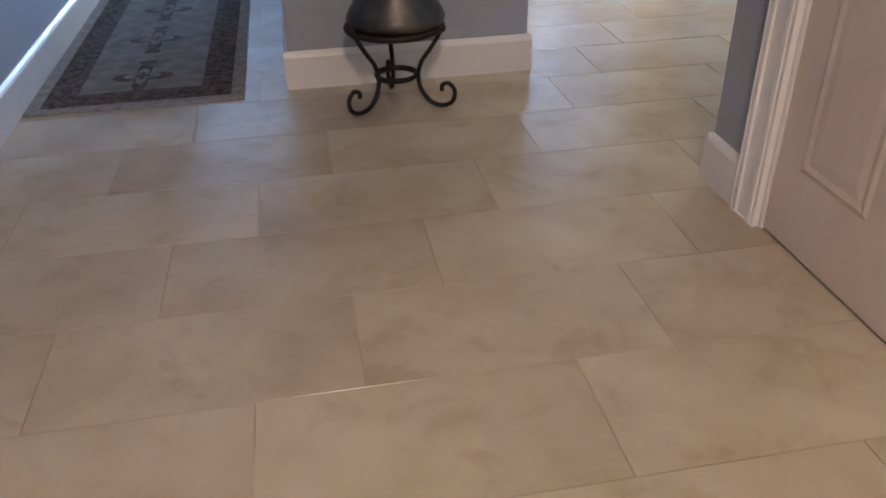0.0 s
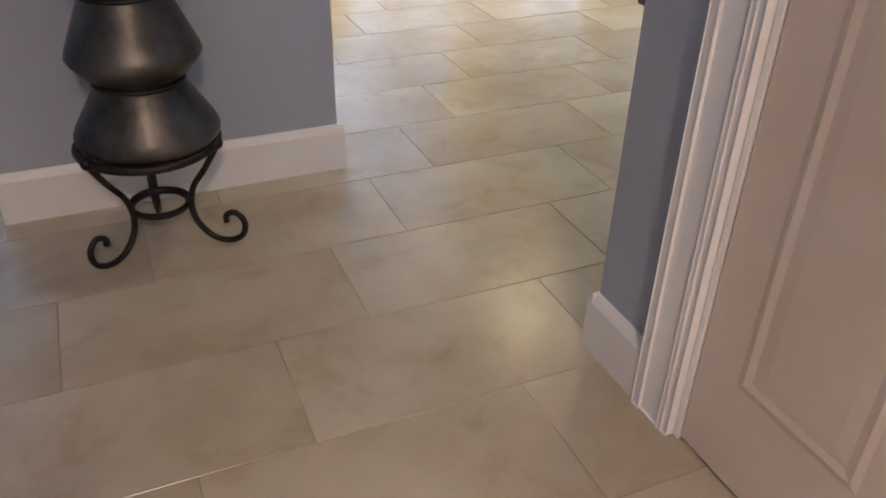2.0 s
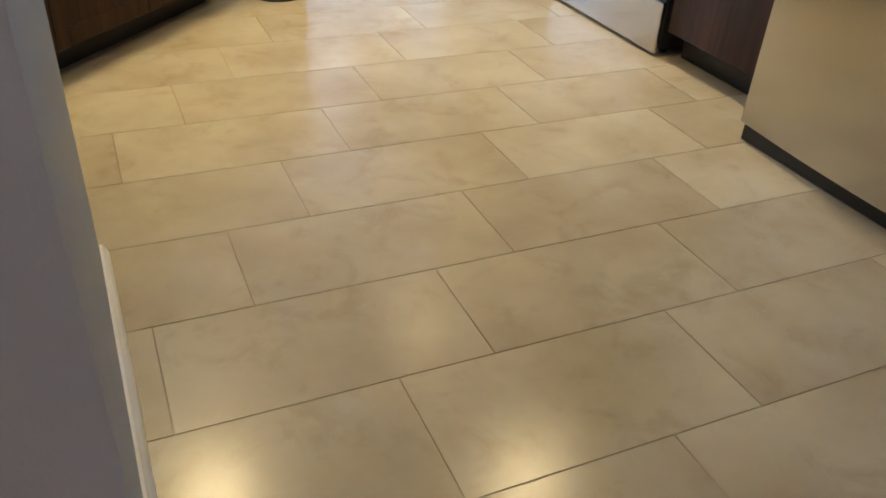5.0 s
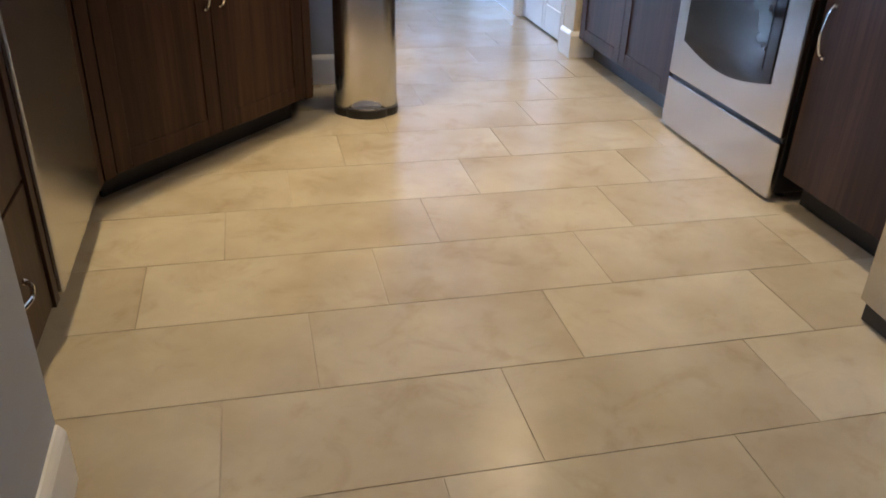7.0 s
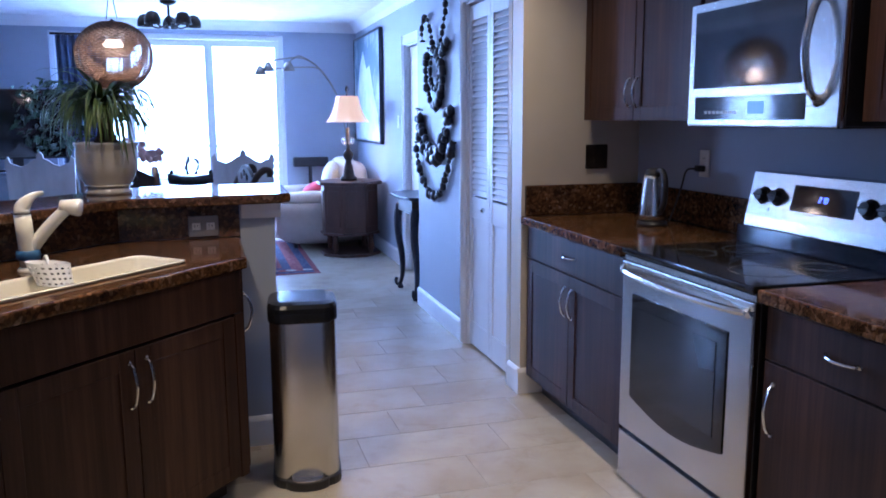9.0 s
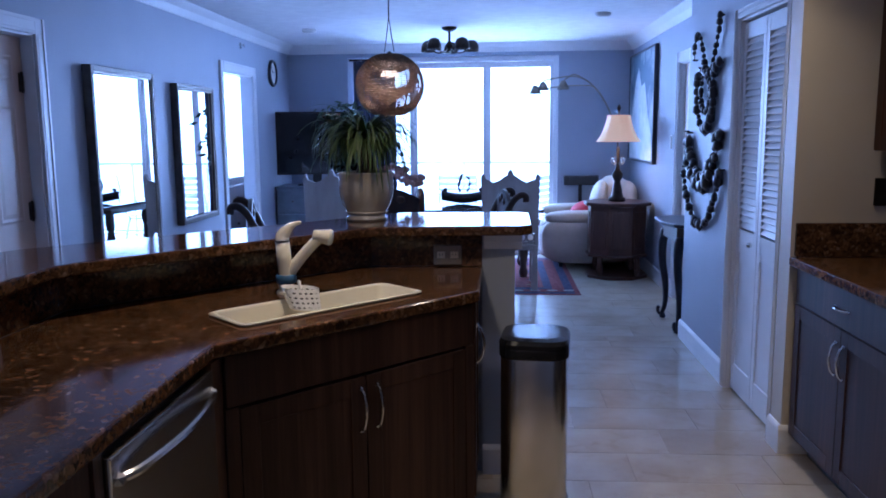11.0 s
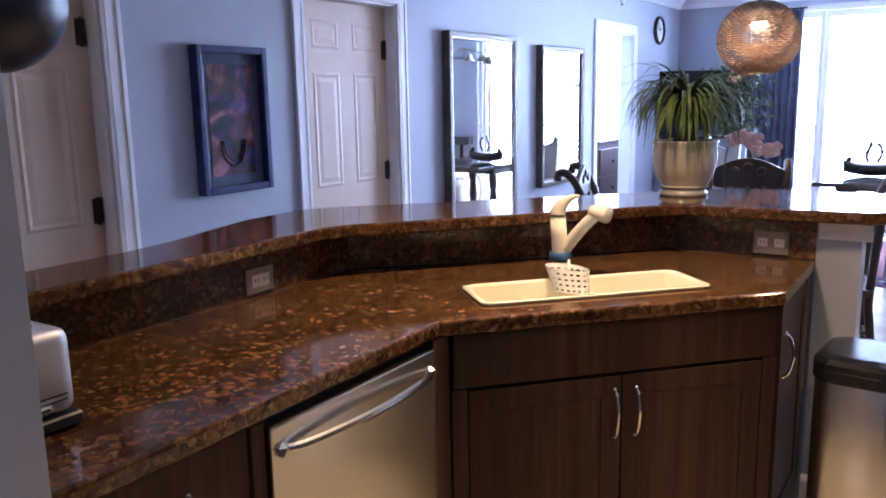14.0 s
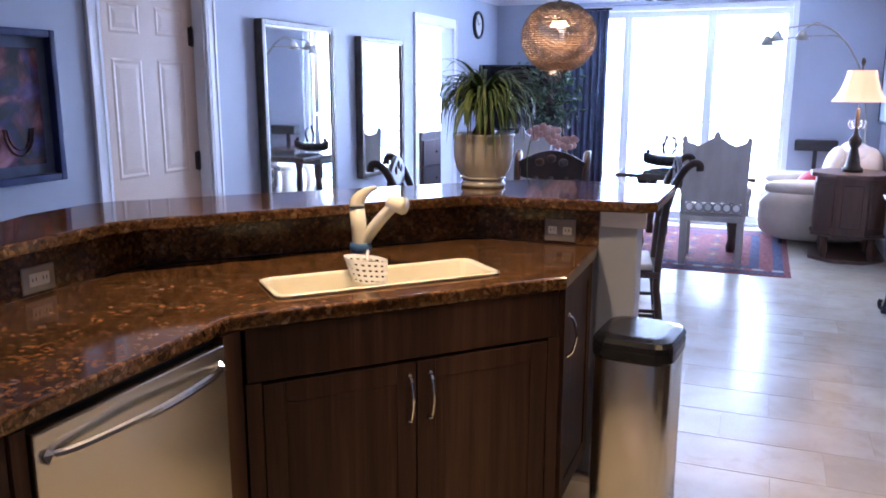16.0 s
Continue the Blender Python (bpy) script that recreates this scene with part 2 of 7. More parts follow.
def granite():
    """Polished brown granite: thumb-sized rust and umber crystals in a dark ground with a few pale flecks."""
    m, nt, b = nodes_of("brown_granite")
    v = mapped(nt)
    nd = add_node(nt, "ShaderNodeTexNoise", Scale=34.0, Detail=3.0)
    nt.links.new(v, nd.inputs["Vector"])
    mixv = nt.nodes.new("ShaderNodeVectorMath")
    mixv.operation = "MULTIPLY_ADD"
    mixv.inputs[1].default_value = (0.028, 0.028, 0.028)
    nt.links.new(nd.outputs["Color"], mixv.inputs[0])
    nt.links.new(v, mixv.inputs[2])

    def cells(scale, stops):
        vo = add_node(nt, "ShaderNodeTexVoronoi", Scale=scale, Randomness=1.0)
        nt.links.new(mixv.outputs[0], vo.inputs["Vector"])
        sep = nt.nodes.new("ShaderNodeSeparateColor")
        nt.links.new(vo.outputs["Color"], sep.inputs[0])
        return ramp(nt, sep.outputs[0], stops), vo

    def blend(mode, fac, x, y):
        mc = nt.nodes.new("ShaderNodeMix")
        mc.data_type, mc.blend_type = "RGBA", mode
        mc.inputs["Factor"].default_value = fac
        nt.links.new(x, mc.inputs[6])
        nt.links.new(y, mc.inputs[7])
        return mc.outputs[2]
    big, vb = cells(72.0, [(0.0, (0.045, 0.023, 0.013)), (0.30, (0.080, 0.040, 0.019)), (0.6, (0.128, 0.063, 0.027)), (0.88, (0.175, 0.088, 0.039)), (1.0, (0.23, 0.145, 0.082))])
    fine, vf = cells(260.0, [(0.0, (0.55, 0.53, 0.52)), (0.5, (0.95, 0.95, 0.95)), (0.93, (1.2, 1.18, 1.12)), (1.0, (1.9, 1.75, 1.5))])
    cloud = add_node(nt, "ShaderNodeTexNoise", Scale=9.0, Detail=6.0, Roughness=0.68)
    nt.links.new(v, cloud.inputs["Vector"])
    dark = ramp(nt, cloud.outputs["Fac"], [(0.34, (0.52, 0.50, 0.49)), (0.50, (0.92, 0.90, 0.88)), (0.68, (1.25, 1.18, 1.05))])
    rim = ramp(nt, vb.outputs["Distance"], [(0.3, (1.0, 1.0, 1.0)), (0.85, (0.62, 0.58, 0.56))])
    nt.links.new(blend("MULTIPLY", 0.8, blend("MULTIPLY", 0.75, blend("MULTIPLY", 1.0, big, dark), fine), rim), b.inputs["Base Color"])
    b.inputs["Roughness"].default_value = 0.08
    b.inputs["Specular IOR Level"].default_value = 0.42
    return m


def travertine():
    m, nt, b = nodes_of("travertine_porcelain_tile")
    v = mapped(nt, (1, 1, 1), True)
    n = add_node(nt, "ShaderNodeTexNoise", Scale=2.4, Detail=6.0, Roughness=0.55, Distortion=0.0)
    nt.links.new(v, n.inputs["Vector"])
    c0 = ramp(nt, n.outputs["Fac"], [(0.28, (0.375, 0.315, 0.240)), (0.48, (0.445, 0.388, 0.308)), (0.72, (0.525, 0.475, 0.395))])
    nv = add_node(nt, "ShaderNodeTexNoise", Scale=7.0, Detail=7.0, Roughness=0.65, Distortion=0.6)
    nt.links.new(v, nv.inputs["Vector"])
    stain = ramp(nt, nv.outputs["Fac"], [(0.30, (0.66, 0.58, 0.48)), (0.46, (0.96, 0.95, 0.93)), (0.70, (1.06, 1.06, 1.05))])
    ms = nt.nodes.new("ShaderNodeMix")
    ms.data_type, ms.blend_type = "RGBA", "MULTIPLY"
    ms.inputs["Factor"].default_value = 0.42
    nt.links.new(c0, ms.inputs[6])
    nt.links.new(stain, ms.inputs[7])
    c = ms.outputs[2]
    info = nt.nodes.new("ShaderNodeObjectInfo")
    tone = ramp(nt, info.outputs["Random"], [(0.0, (0.93, 0.92, 0.91)), (1.0, (1.03, 1.03, 1.02))])
    mc = nt.nodes.new("ShaderNodeMix")
    mc.data_type, mc.blend_type = "RGBA", "MULTIPLY"
    mc.inputs["Factor"].default_value = 1.0
    nt.links.new(c, mc.inputs[6])
    nt.links.new(tone, mc.inputs[7])
    nt.links.new(mc.outputs[2], b.inputs["Base Color"])
    b.inputs["Roughness"].default_value = 0.24
    b.inputs["Specular IOR Level"].default_value = 0.5
    n3 = add_node(nt, "ShaderNodeTexNoise", Scale=14.0, Detail=3.0)
    nt.links.new(v, n3.inputs["Vector"])
    bumped(nt, b, n3.outputs["Fac"], 0.05, 0.002)
    return m


def plain_glass(name, tint, rough=0.0):
    m, nt, b = nodes_of(name)
    b.inputs["Base Color"].default_value = (*tint, 1)
    b.inputs["Transmission Weight"].default_value = 1.0
    b.inputs["Roughness"].default_value = rough
    b.inputs["IOR"].default_value = 1.45
    return m


def mirror_silver():
    m, nt, b = nodes_of("mirror_silver")
    b.inputs["Base Color"].default_value = (0.86, 0.88, 0.88, 1)
    b.inputs["Metallic"].default_value = 1.0
    b.inputs["Roughness"].default_value = 0.015
    v = mapped(nt)
    n = add_node(nt, "ShaderNodeTexNoise", Scale=2.0, Detail=2.0)
    nt.links.new(v, n.inputs["Vector"])
    bumped(nt, b, n.outputs["Fac"], 0.10, 0.006)
    return m


def glowing(name, colour, strength, base=(0.8, 0.8, 0.8)):
    m, nt, b = nodes_of(name)
    b.inputs["Base Color"].default_value = (*base, 1)
    b.inputs["Emission Color"].default_value = (*colour, 1)
    b.inputs["Emission Strength"].default_value = strength
    b.inputs["Roughness"].default_value = 0.5
    return m


def mirrored_print():
    """Dark print: clouds of crimson and violet."""
    m, nt, b = nodes_of("dark_mirrored_print")
    co = nt.nodes.new("ShaderNodeTexCoord")
    ab = nt.nodes.new("ShaderNodeVectorMath")
    ab.operation = "SCALE"
    ab.inputs["Scale"].default_value = 1.0
    sh = nt.nodes.new("ShaderNodeVectorMath")
    sh.operation = "ADD"
    sh.inputs[1].default_value = (0, 0, 3.0)
    nt.links.new(co.outputs["Object"], sh.inputs[0])
    nt.links.new(sh.outputs[0], ab.inputs[0])
    n1 = add_node(nt, "ShaderNodeTexNoise", Scale=5.0, Detail=4.0, Distortion=1.6)
    n2 = add_node(nt, "ShaderNodeTexNoise", Scale=6.0, Detail=3.0, Distortion=0.8)
    nt.links.new(ab.outputs[0], n1.inputs["Vector"])
    nt.links.new(ab.outputs[0], n2.inputs["Vector"])
    red = ramp(nt, n1.outputs["Fac"], [(0.42, (0.006, 0.003, 0.007)), (0.54, (0.085, 0.018, 0.026)), (0.72, (0.36, 0.14, 0.15))])
    blue = ramp(nt, n2.outputs["Fac"], [(0.48, (0.002, 0.002, 0.004)), (0.62, (0.018, 0.015, 0.08)), (0.80, (0.08, 0.07, 0.24))])
    mx = nt.nodes.new("ShaderNodeMix")
    mx.data_type, mx.blend_type = "RGBA", "ADD"
    mx.inputs["Factor"].default_value = 1.0
    nt.links.new(red, mx.inputs[6])
    nt.links.new(blue, mx.inputs[7])
    nt.links.new(mx.outputs[2], b.inputs["Base Color"])
    b.inputs["Roughness"].default_value = 0.4
    b.inputs["Specular IOR Level"].default_value = 0.2
    return m


M_ART = mirrored_print()
M_WOOD = dark_laminate()
M_GRANITE = granite()
M_TILE = travertine()
M_GLASS = plain_glass("clear_window_glass", (0.97, 0.99, 1.0))
M_MIRROR = mirror_silver()
M_BULB = glowing("lamp_bulb", (1.0, 0.74, 0.45), 9.0)
M_LENS = glowing("downlight_lens", (1.0, 0.72, 0.42), 14.0)
M_SHADE = glowing("lit_lamp_shade", (1.0, 0.58, 0.26), 0.9, (0.50, 0.38, 0.22))
M_DIGITS = glowing("blue_display_digits", (0.10, 0.18, 1.0), 3.5)
M_SCREEN = glowing("blue_lit_display", (0.20, 0.45, 1.0), 0.9, (0.02, 0.03, 0.05))
M_WICKER = surface("woven_wicker", (0.095, 0.055, 0.030), (0.19, 0.115, 0.062), 30, 0.6, bump=0.5, bscale=140)


# ---- mesh helpers ----
def basis_of(ob):
    m = Matrix.Identity(4)
    while ob:
        m = ob.matrix_basis @ m
        ob = ob.parent
    return m


def part(name, bm, material, parent=None, label="", smooth=False):
    me = bpy.data.meshes.new(name)
    bm.normal_update()
    if parent is not None:
        bm.transform(basis_of(parent).inverted())
    if smooth:
        for f in bm.faces:
            f.smooth = True
    bm.to_mesh(me)
    bm.free()
    me.materials.append(material)
    ob = new(name, me)
    if parent is not None:
        ob.parent = parent
    if label:
        tagged(ob, label)
    return ob


def thing(name, at, label, category, group="", turn=0.0):
    ob = new(name)
    ob.empty_display_size = 0.1
    ob.matrix_basis = pose(*at, 0, 0, turn)
    return tagged(ob, label, category, group)


def box(x0, x1, y0, y1, z0, z1, bevel=0.0, bm=None, seg=1):
    bm = bm or bmesh.new()
    r = bmesh.ops.create_cube(bm, size=1.0)
    vs = r["verts"]
    for v in vs:
        v.co = Vector(((x0 + x1) / 2 + v.co.x * (x1 - x0), (y0 + y1) / 2 + v.co.y * (y1 - y0), (z0 + z1) / 2 + v.co.z * (z1 - z0)))
    if bevel:
        es = list({e for v in vs for e in v.link_edges})
        bmesh.ops.bevel(bm, geom=es, offset=bevel, segments=seg, affect="EDGES", profile=0.6)
    return bm


def prism(pts, z0, z1, bevel=0.0, bm=None, seg=2):
    bm = bm or bmesh.new()
    lo = [bm.verts.new((x, y, z0)) for x, y in pts]
    hi = [bm.verts.new((x, y, z1)) for x, y in pts]
    n = len(pts)
    faces = [bm.faces.new(lo[::-1]), bm.faces.new(hi)]
    for i in range(n):
        faces.append(bm.faces.new((lo[i], lo[(i + 1) % n], hi[(i + 1) % n], hi[i])))
    bmesh.ops.recalc_face_normals(bm, faces=faces)
    if bevel:
        es = [e for e in faces[1].edges] + [e for e in faces[0].edges]
        bmesh.ops.bevel(bm, geom=list(set(es)), offset=bevel, segments=seg, affect="EDGES", profile=0.6)
    return bm


def along(profile, a, b, bm=None):
    """A straight moulding: profile points (out, up) swept from a to b; out is to the left of a->b."""
    bm = bm or bmesh.new()
    a, b = Vector(a), Vector(b)
    d = (b - a).normalized()
    out = Vector((-d.y, d.x, 0))
    rings = [[bm.verts.new(p + out * o + Vector((0, 0, u))) for o, u in profile] for p in (a, b)]
    n = len(profile)
    fs = [bm.faces.new((rings[0][i], rings[0][(i + 1) % n], rings[1][(i + 1) % n], rings[1][i])) for i in range(n)]
    fs += [bm.faces.new(rings[0][::-1]), bm.faces.new(rings[1])]
    bmesh.ops.recalc_face_normals(bm, faces=fs)
    return bm


def lathe(profile, centre=(0, 0, 0), seg=32, bm=None):
    bm = bm or bmesh.new()
    cx, cy, cz = centre
    rings = []
    for r, z in profile:
        if r < 1e-5:
            rings.append([bm.verts.new((cx, cy, cz + z))])
        else:
            rings.append([bm.verts.new((cx + r * math.cos(2 * math.pi * i / seg), cy + r * math.sin(2 * math.pi * i / seg), cz + z)) for i in range(seg)])
    fs = []
    for p, q in zip(rings, rings[1:]):
        for i in range(seg):
            j = (i + 1) % seg
            if len(p) == 1 and len(q) == 1:
                continue
            if len(p) == 1:
                fs.append(bm.faces.new((p[0], q[j], q[i])))
            elif len(q) == 1:
                fs.append(bm.faces.new((p[i], p[j], q[0])))
            else:
                fs.append(bm.faces.new((p[i], p[j], q[j], q[i])))
    bmesh.ops.recalc_face_normals(bm, faces=fs)
    return bm


def tube(points, r, seg=8, bm=None, closed=False, flat=1.0):
    bm = bm or bmesh.new()
    pts = [Vector(p) for p in points]
    n = len(pts)
    radii = r if isinstance(r, (list, tuple)) else [r] * n
    t0 = (pts[1] - pts[0]).normalized()
    side = t0.orthogonal().normalized()
    rings = []
    for i, p in enumerate(pts):
        if closed:
            t = (pts[(i + 1) % n] - pts[i - 1]).normalized()
        else:
            t = (pts[min(i + 1, n - 1)] - pts[max(i - 1, 0)]).normalized()
        side = (side - t * side.dot(t)).normalized()
        up = t.cross(side)
        rings.append([bm.verts.new(p + (side * math.cos(2 * math.pi * k / seg) + up * math.sin(2 * math.pi * k / seg) * flat) * radii[i]) for k in range(seg)])
    fs = []
    m = n if closed else n - 1
    for i in range(m):
        a, b = rings[i], rings[(i + 1) % n]
        for k in range(seg):
            fs.append(bm.faces.new((a[k], a[(k + 1) % seg], b[(k + 1) % seg], b[k])))
    if not closed:
        fs += [bm.faces.new(rings[0][::-1]), bm.faces.new(rings[-1])]
    bmesh.ops.recalc_face_normals(bm, faces=fs)
    return bm


def curve_through(points, steps=8):
    """Catmull-Rom points through the given ones."""
    p = [Vector(q) for q in points]
    p = [p[0] * 2 - p[1], *p, p[-1] * 2 - p[-2]]
    out = []
    for i in range(1, len(p) - 2):
        for k in range(steps):
            t = k / steps
            out.append(0.5 * ((2 * p[i]) + (p[i + 1] - p[i - 1]) * t + (2 * p[i - 1] - 5 * p[i] + 4 * p[i + 1] - p[i + 2]) * t * t
                              + (3 * p[i] - p[i - 1] - 3 * p[i + 1] + p[i + 2]) * t ** 3))
    out.append(p[-2])
    return out


def ball(centre, r, sub=2, bm=None, squash=(1, 1, 1)):
    bm = bm or bmesh.new()
    res = bmesh.ops.create_icosphere(bm, subdivisions=sub, radius=r)
    for v in res["verts"]:
        v.co = Vector((v.co.x * squash[0], v.co.y * squash[1], v.co.z * squash[2])) + Vector(centre)
    return bm


def turned(bm, m):
    bm.transform(m)
    return bm


def structure(name, bm, material, label, category, smooth=False):
    return tagged(part(name, bm, material, None, "", smooth), label, category, "", "structure")

# ---- structure: the plan ----
WX = -0.81          # west wall face
EX = 3.57           # kitchen east wall face
RX = 2.95          # closet wall face
FX = 3.20           # living room east wall face
NY = 12.5           # window wall face
SY = -1.3           # entry end
CEIL = 2.47
BASE = [(0, 0), (0.016, 0), (0.016, 0.112), (0.012, 0.122), (0.005, 0.132), (0, 0.132)]
CROWN = [(0, 0), (0, -0.10), (0.012, -0.10), (0.022, -0.085), (0.045, -0.05), (0.075, -0.022), (0.085, -0.012), (0.095, 0)]


def wall(name, boxes, label, material=None):
    bm = bmesh.new()
    for b in boxes:
        box(*b, bm=bm)
    return structure(name, bm, material or M_WALL, label, "wall")


T = 0.12
# west wall with three door openings
wall("wall_west", [(WX - T, WX, SY, 4.50, 0, CEIL), (WX - T, WX, 4.50, 5.30, 2.0, CEIL), (WX - T, WX, 5.30, 6.42, 0, CEIL),
                   (WX - T, WX, 6.42, 7.19, 2.0, CEIL), (WX - T, WX, 7.19, 10.17, 0, CEIL), (WX - T, WX, 10.17, 11.05, 2.03, CEIL),
                   (WX - T, WX, 11.05, NY + 0.2, 0, CEIL)], "long blue-grey painted wall with doors and mirrors")
# window wall with the sliding door opening
WIN_L, WIN_R, WIN_T = -0.10, 2.36, 2.33
wall("wall_north", [(WX, WIN_L, NY, NY + 0.2, 0, CEIL), (WIN_R, FX + T, NY, NY + 0.2, 0, CEIL), (WIN_L, WIN_R, NY, NY + 0.2, WIN_T, CEIL)],
     "grey painted wall round the balcony doors")
wall("wall_living_east", [(FX, FX + T, 10.05, NY, 0, CEIL), (FX, FX + T, 8.56, 9.25, 0, CEIL), (FX, FX + T, 9.25, 10.05, 2.03, CEIL)],
     "grey painted living room wall with a painting")
wall("wall_closet", [(RX, RX + T, 7.55, 8.68, 0, CEIL), (RX, RX + T, 6.80, 7.55, 2.06, CEIL), (RX + T, FX, 8.56, 8.68, 0, CEIL),
                     (RX, RX + T, 6.72, 6.80, 0, CEIL)], "grey painted wall beside the louvred closet")
# the warm lamplight on this return wall is put into its colour
wall("wall_kitchen_return", [(RX, EX, 6.60, 6.72, 0, CEIL), (RX - 0.02, RX, 6.60, 6.74, 0.133, CEIL)], "return wall beside the counter, warm lamplight put into its paint colour", M_LAMPLIT)
wall("wall_kitchen_east", [(EX, EX + T, 2.05, 6.72, 0, CEIL)], "painted kitchen wall behind the cooker")
wall("wall_closet_back", [(EX, EX + T, 6.72, 8.56, 0, CEIL)], "plain closet back wall")
structure("wall_pantry", prism([(0.095, 3.001), (0.95, 3.001), (0.935, 3.948), (0.095, 3.948)], 0, CEIL), M_WALL, "grey painted wall block between hall and kitchen", "wall")
wall("wall_entry_east", [(1.194, 1.30, 1.765, 2.035, 0, CEIL), (1.194, 1.30, 0.95, 1.765, 2.03, CEIL), (1.194, 1.30, SY, 0.95, 0, CEIL)],
     "grey painted entry wall with a white door")
wall("wall_kitchen_south", [(1.29, EX + T, 1.93, 2.05, 0, CEIL)], "grey painted wall behind the refrigerator alcove")
wall("wall_south", [(WX - T, 1.29, SY - T, SY, 0, CEIL)], "grey painted wall at the entry end")
# rooms behind the openings, closed round
BW = (-2.70, -0.98, 0.92, 2.16)      # bedroom window: x from, x to, sill, head
wall("wall_bedroom", [(-3.6, BW[0], 12.0, 12.12, 0, CEIL), (BW[1], WX - T, 12.0, 12.12, 0, CEIL), (BW[0], BW[1], 12.0, 12.12, 0, BW[2]), (BW[0], BW[1], 12.0, 12.12, BW[3], CEIL),
                      (-3.6, WX - T, 9.2, 9.32, 0, CEIL), (-3.72, -3.6, 9.2, 12.12, 0, CEIL)], "pale bedroom walls beyond the open doorway")
w = new("window_2")
tagged(w, "white framed bedroom window, bright with daylight", "window", "", "structure")
w.matrix_basis = pose((BW[0] + BW[1]) / 2, 12.03, BW[2])
for u0, u1, v0, v1 in ((BW[0], BW[0] + 0.05, BW[2], BW[3]), (BW[1] - 0.05, BW[1], BW[2], BW[3]), (BW[0] + 0.05, BW[1] - 0.05, BW[3] - 0.05, BW[3]), (BW[0] + 0.05, BW[1] - 0.05, BW[2], BW[2] + 0.05), (-1.86, -1.82, BW[2] + 0.05, BW[3] - 0.05)):
    part("window_frame", box(u0, u1, 12.01, 12.05, v0, v1, 0.003), M_TRIM, w)
g = part("pane", box(BW[0] + 0.04, BW[1] - 0.04, 12.027, 12.033, BW[2] + 0.04, BW[3] - 0.04), M_GLASS, w)
g.visible_shadow = False
wall("wall_side_room", [(FX + T + 1.2, FX + T + 1.32, 8.68, 10.6, 0, CEIL), (FX + T, FX + T + 1.32, 10.5, 10.62, 0, CEIL), (FX + T, FX + T + 1.32, 8.56, 8.68, 0, CEIL)],
     "plain walls of the side passage")

ceil = bmesh.new()
for cb in ((WX - T, 1.30, SY - T, 1.93), (WX - T, EX + T, 1.93, 8.56), (WX - T, FX + T, 8.56, NY + 0.2), (FX + T, FX + T + 1.32, 8.56, 10.62), (-3.72, WX - T, 9.2, 12.12)):
    box(*cb, CEIL, CEIL + 0.15, bm=ceil)
structure("ceiling", ceil, M_CEIL, "white ceiling with a knockdown texture", "ceiling")

# mouldings
def run(name, profile, legs, z, material, label):
    for a, b in legs:
        structure(name, along(profile, (*a, z), (*b, z)), material, label, "trim")


run("baseboard_west", BASE, [((WX, 4.40), (WX, SY)), ((WX, 6.34), (WX, 5.39)), ((WX, 10.09), (WX, 7.28)), ((WX, NY), (WX, 11.14))], 0, M_TRIM, "white painted baseboard")
run("baseboard_pantry", BASE, [((0.966, 3.001), (0.079, 3.001)), ((0.936, 3.94), (0.95, 3.0)), ((0.095, 3.0), (0.095, 3.95))], 0, M_TRIM, "white painted baseboard round the wall block")
run("baseboard_entry", BASE, [((1.194, 1.866), (1.194, 2.035)), ((1.178, 2.035), (1.30, 2.035)), ((1.194, SY), (1.194, 0.85))], 0, M_TRIM, "white painted baseboard beside the door")
run("baseboard_closet", BASE, [((RX, 7.60), (RX, 8.68 + 0.016)), ((RX, 8.68), (FX, 8.68)), ((RX - 0.02, 6.60), (RX - 0.02, 6.745)), ((3.06, 6.60), (RX - 0.036, 6.60))], 0, M_TRIM, "white painted baseboard")
run("baseboard_living", BASE, [((FX, 10.13), (FX, NY)), ((FX, NY), (WIN_R + 0.02, NY)), ((WIN_L - 0.02, NY), (WX, NY))], 0, M_TRIM, "white painted baseboard")
run("crown_moulding", CROWN, [((WX, NY), (WX, 2.6)), ((FX, NY), (WX, NY)), ((FX, 8.68), (FX, NY)), ((RX, 6.74), (RX, 8.68))], CEIL, M_TRIM, "white stepped crown moulding under the ceiling")


def casing(name, axis, face, out, lo, hi, top, w=0.085, depth=0.015):
    """Door trim on a wall face: boards with a raised outer bead and a fine inner one, and the jamb lining."""
    c = new(name)
    tagged(c, "white moulded door casing", "door casing", "", "structure")
    c.matrix_basis = pose(face, (lo + hi) / 2, 0)
    back = face - out * T
    jl, jh = min(face, back) + 0.001, max(face, back) - 0.001
    sides = (("side_board", (lo - w, lo, 0, top + w), (lo - w, lo - w + 0.02, 0, top + w), (lo - 0.026, lo - 0.016, 0, top)),
             ("side_board", (hi, hi + w, 0, top + w), (hi + w - 0.02, hi + w, 0, top + w), (hi + 0.016, hi + 0.026, 0, top)),
             ("head_board", (lo, hi, top, top + w), (lo, hi, top + w - 0.02, top + w), (lo, hi, top + 0.016, top + 0.026)))
    for nm, board, bead, fine in sides:
        bm = box(face, face + out * depth, *board, 0.003)
        p = part(nm, bm, M_TRIM, c)
        part("bead", box(face + out * (depth + 0.0003), face + out * (depth + 0.005), *bead, 0.0022, seg=2), M_TRIM, p)
        part("bead", box(face + out * (depth + 0.0003), face + out * (depth + 0.003), *fine, 0.0013), M_TRIM, p)
    for u0, u1, z0, z1 in ((lo, lo + 0.012, 0, top), (hi - 0.012, hi, 0, top), (lo + 0.012, hi - 0.012, top - 0.012, top)):
        part("jamb", box(jl, jh, u0, u1, z0, z1), M_TRIM, c)
    return c


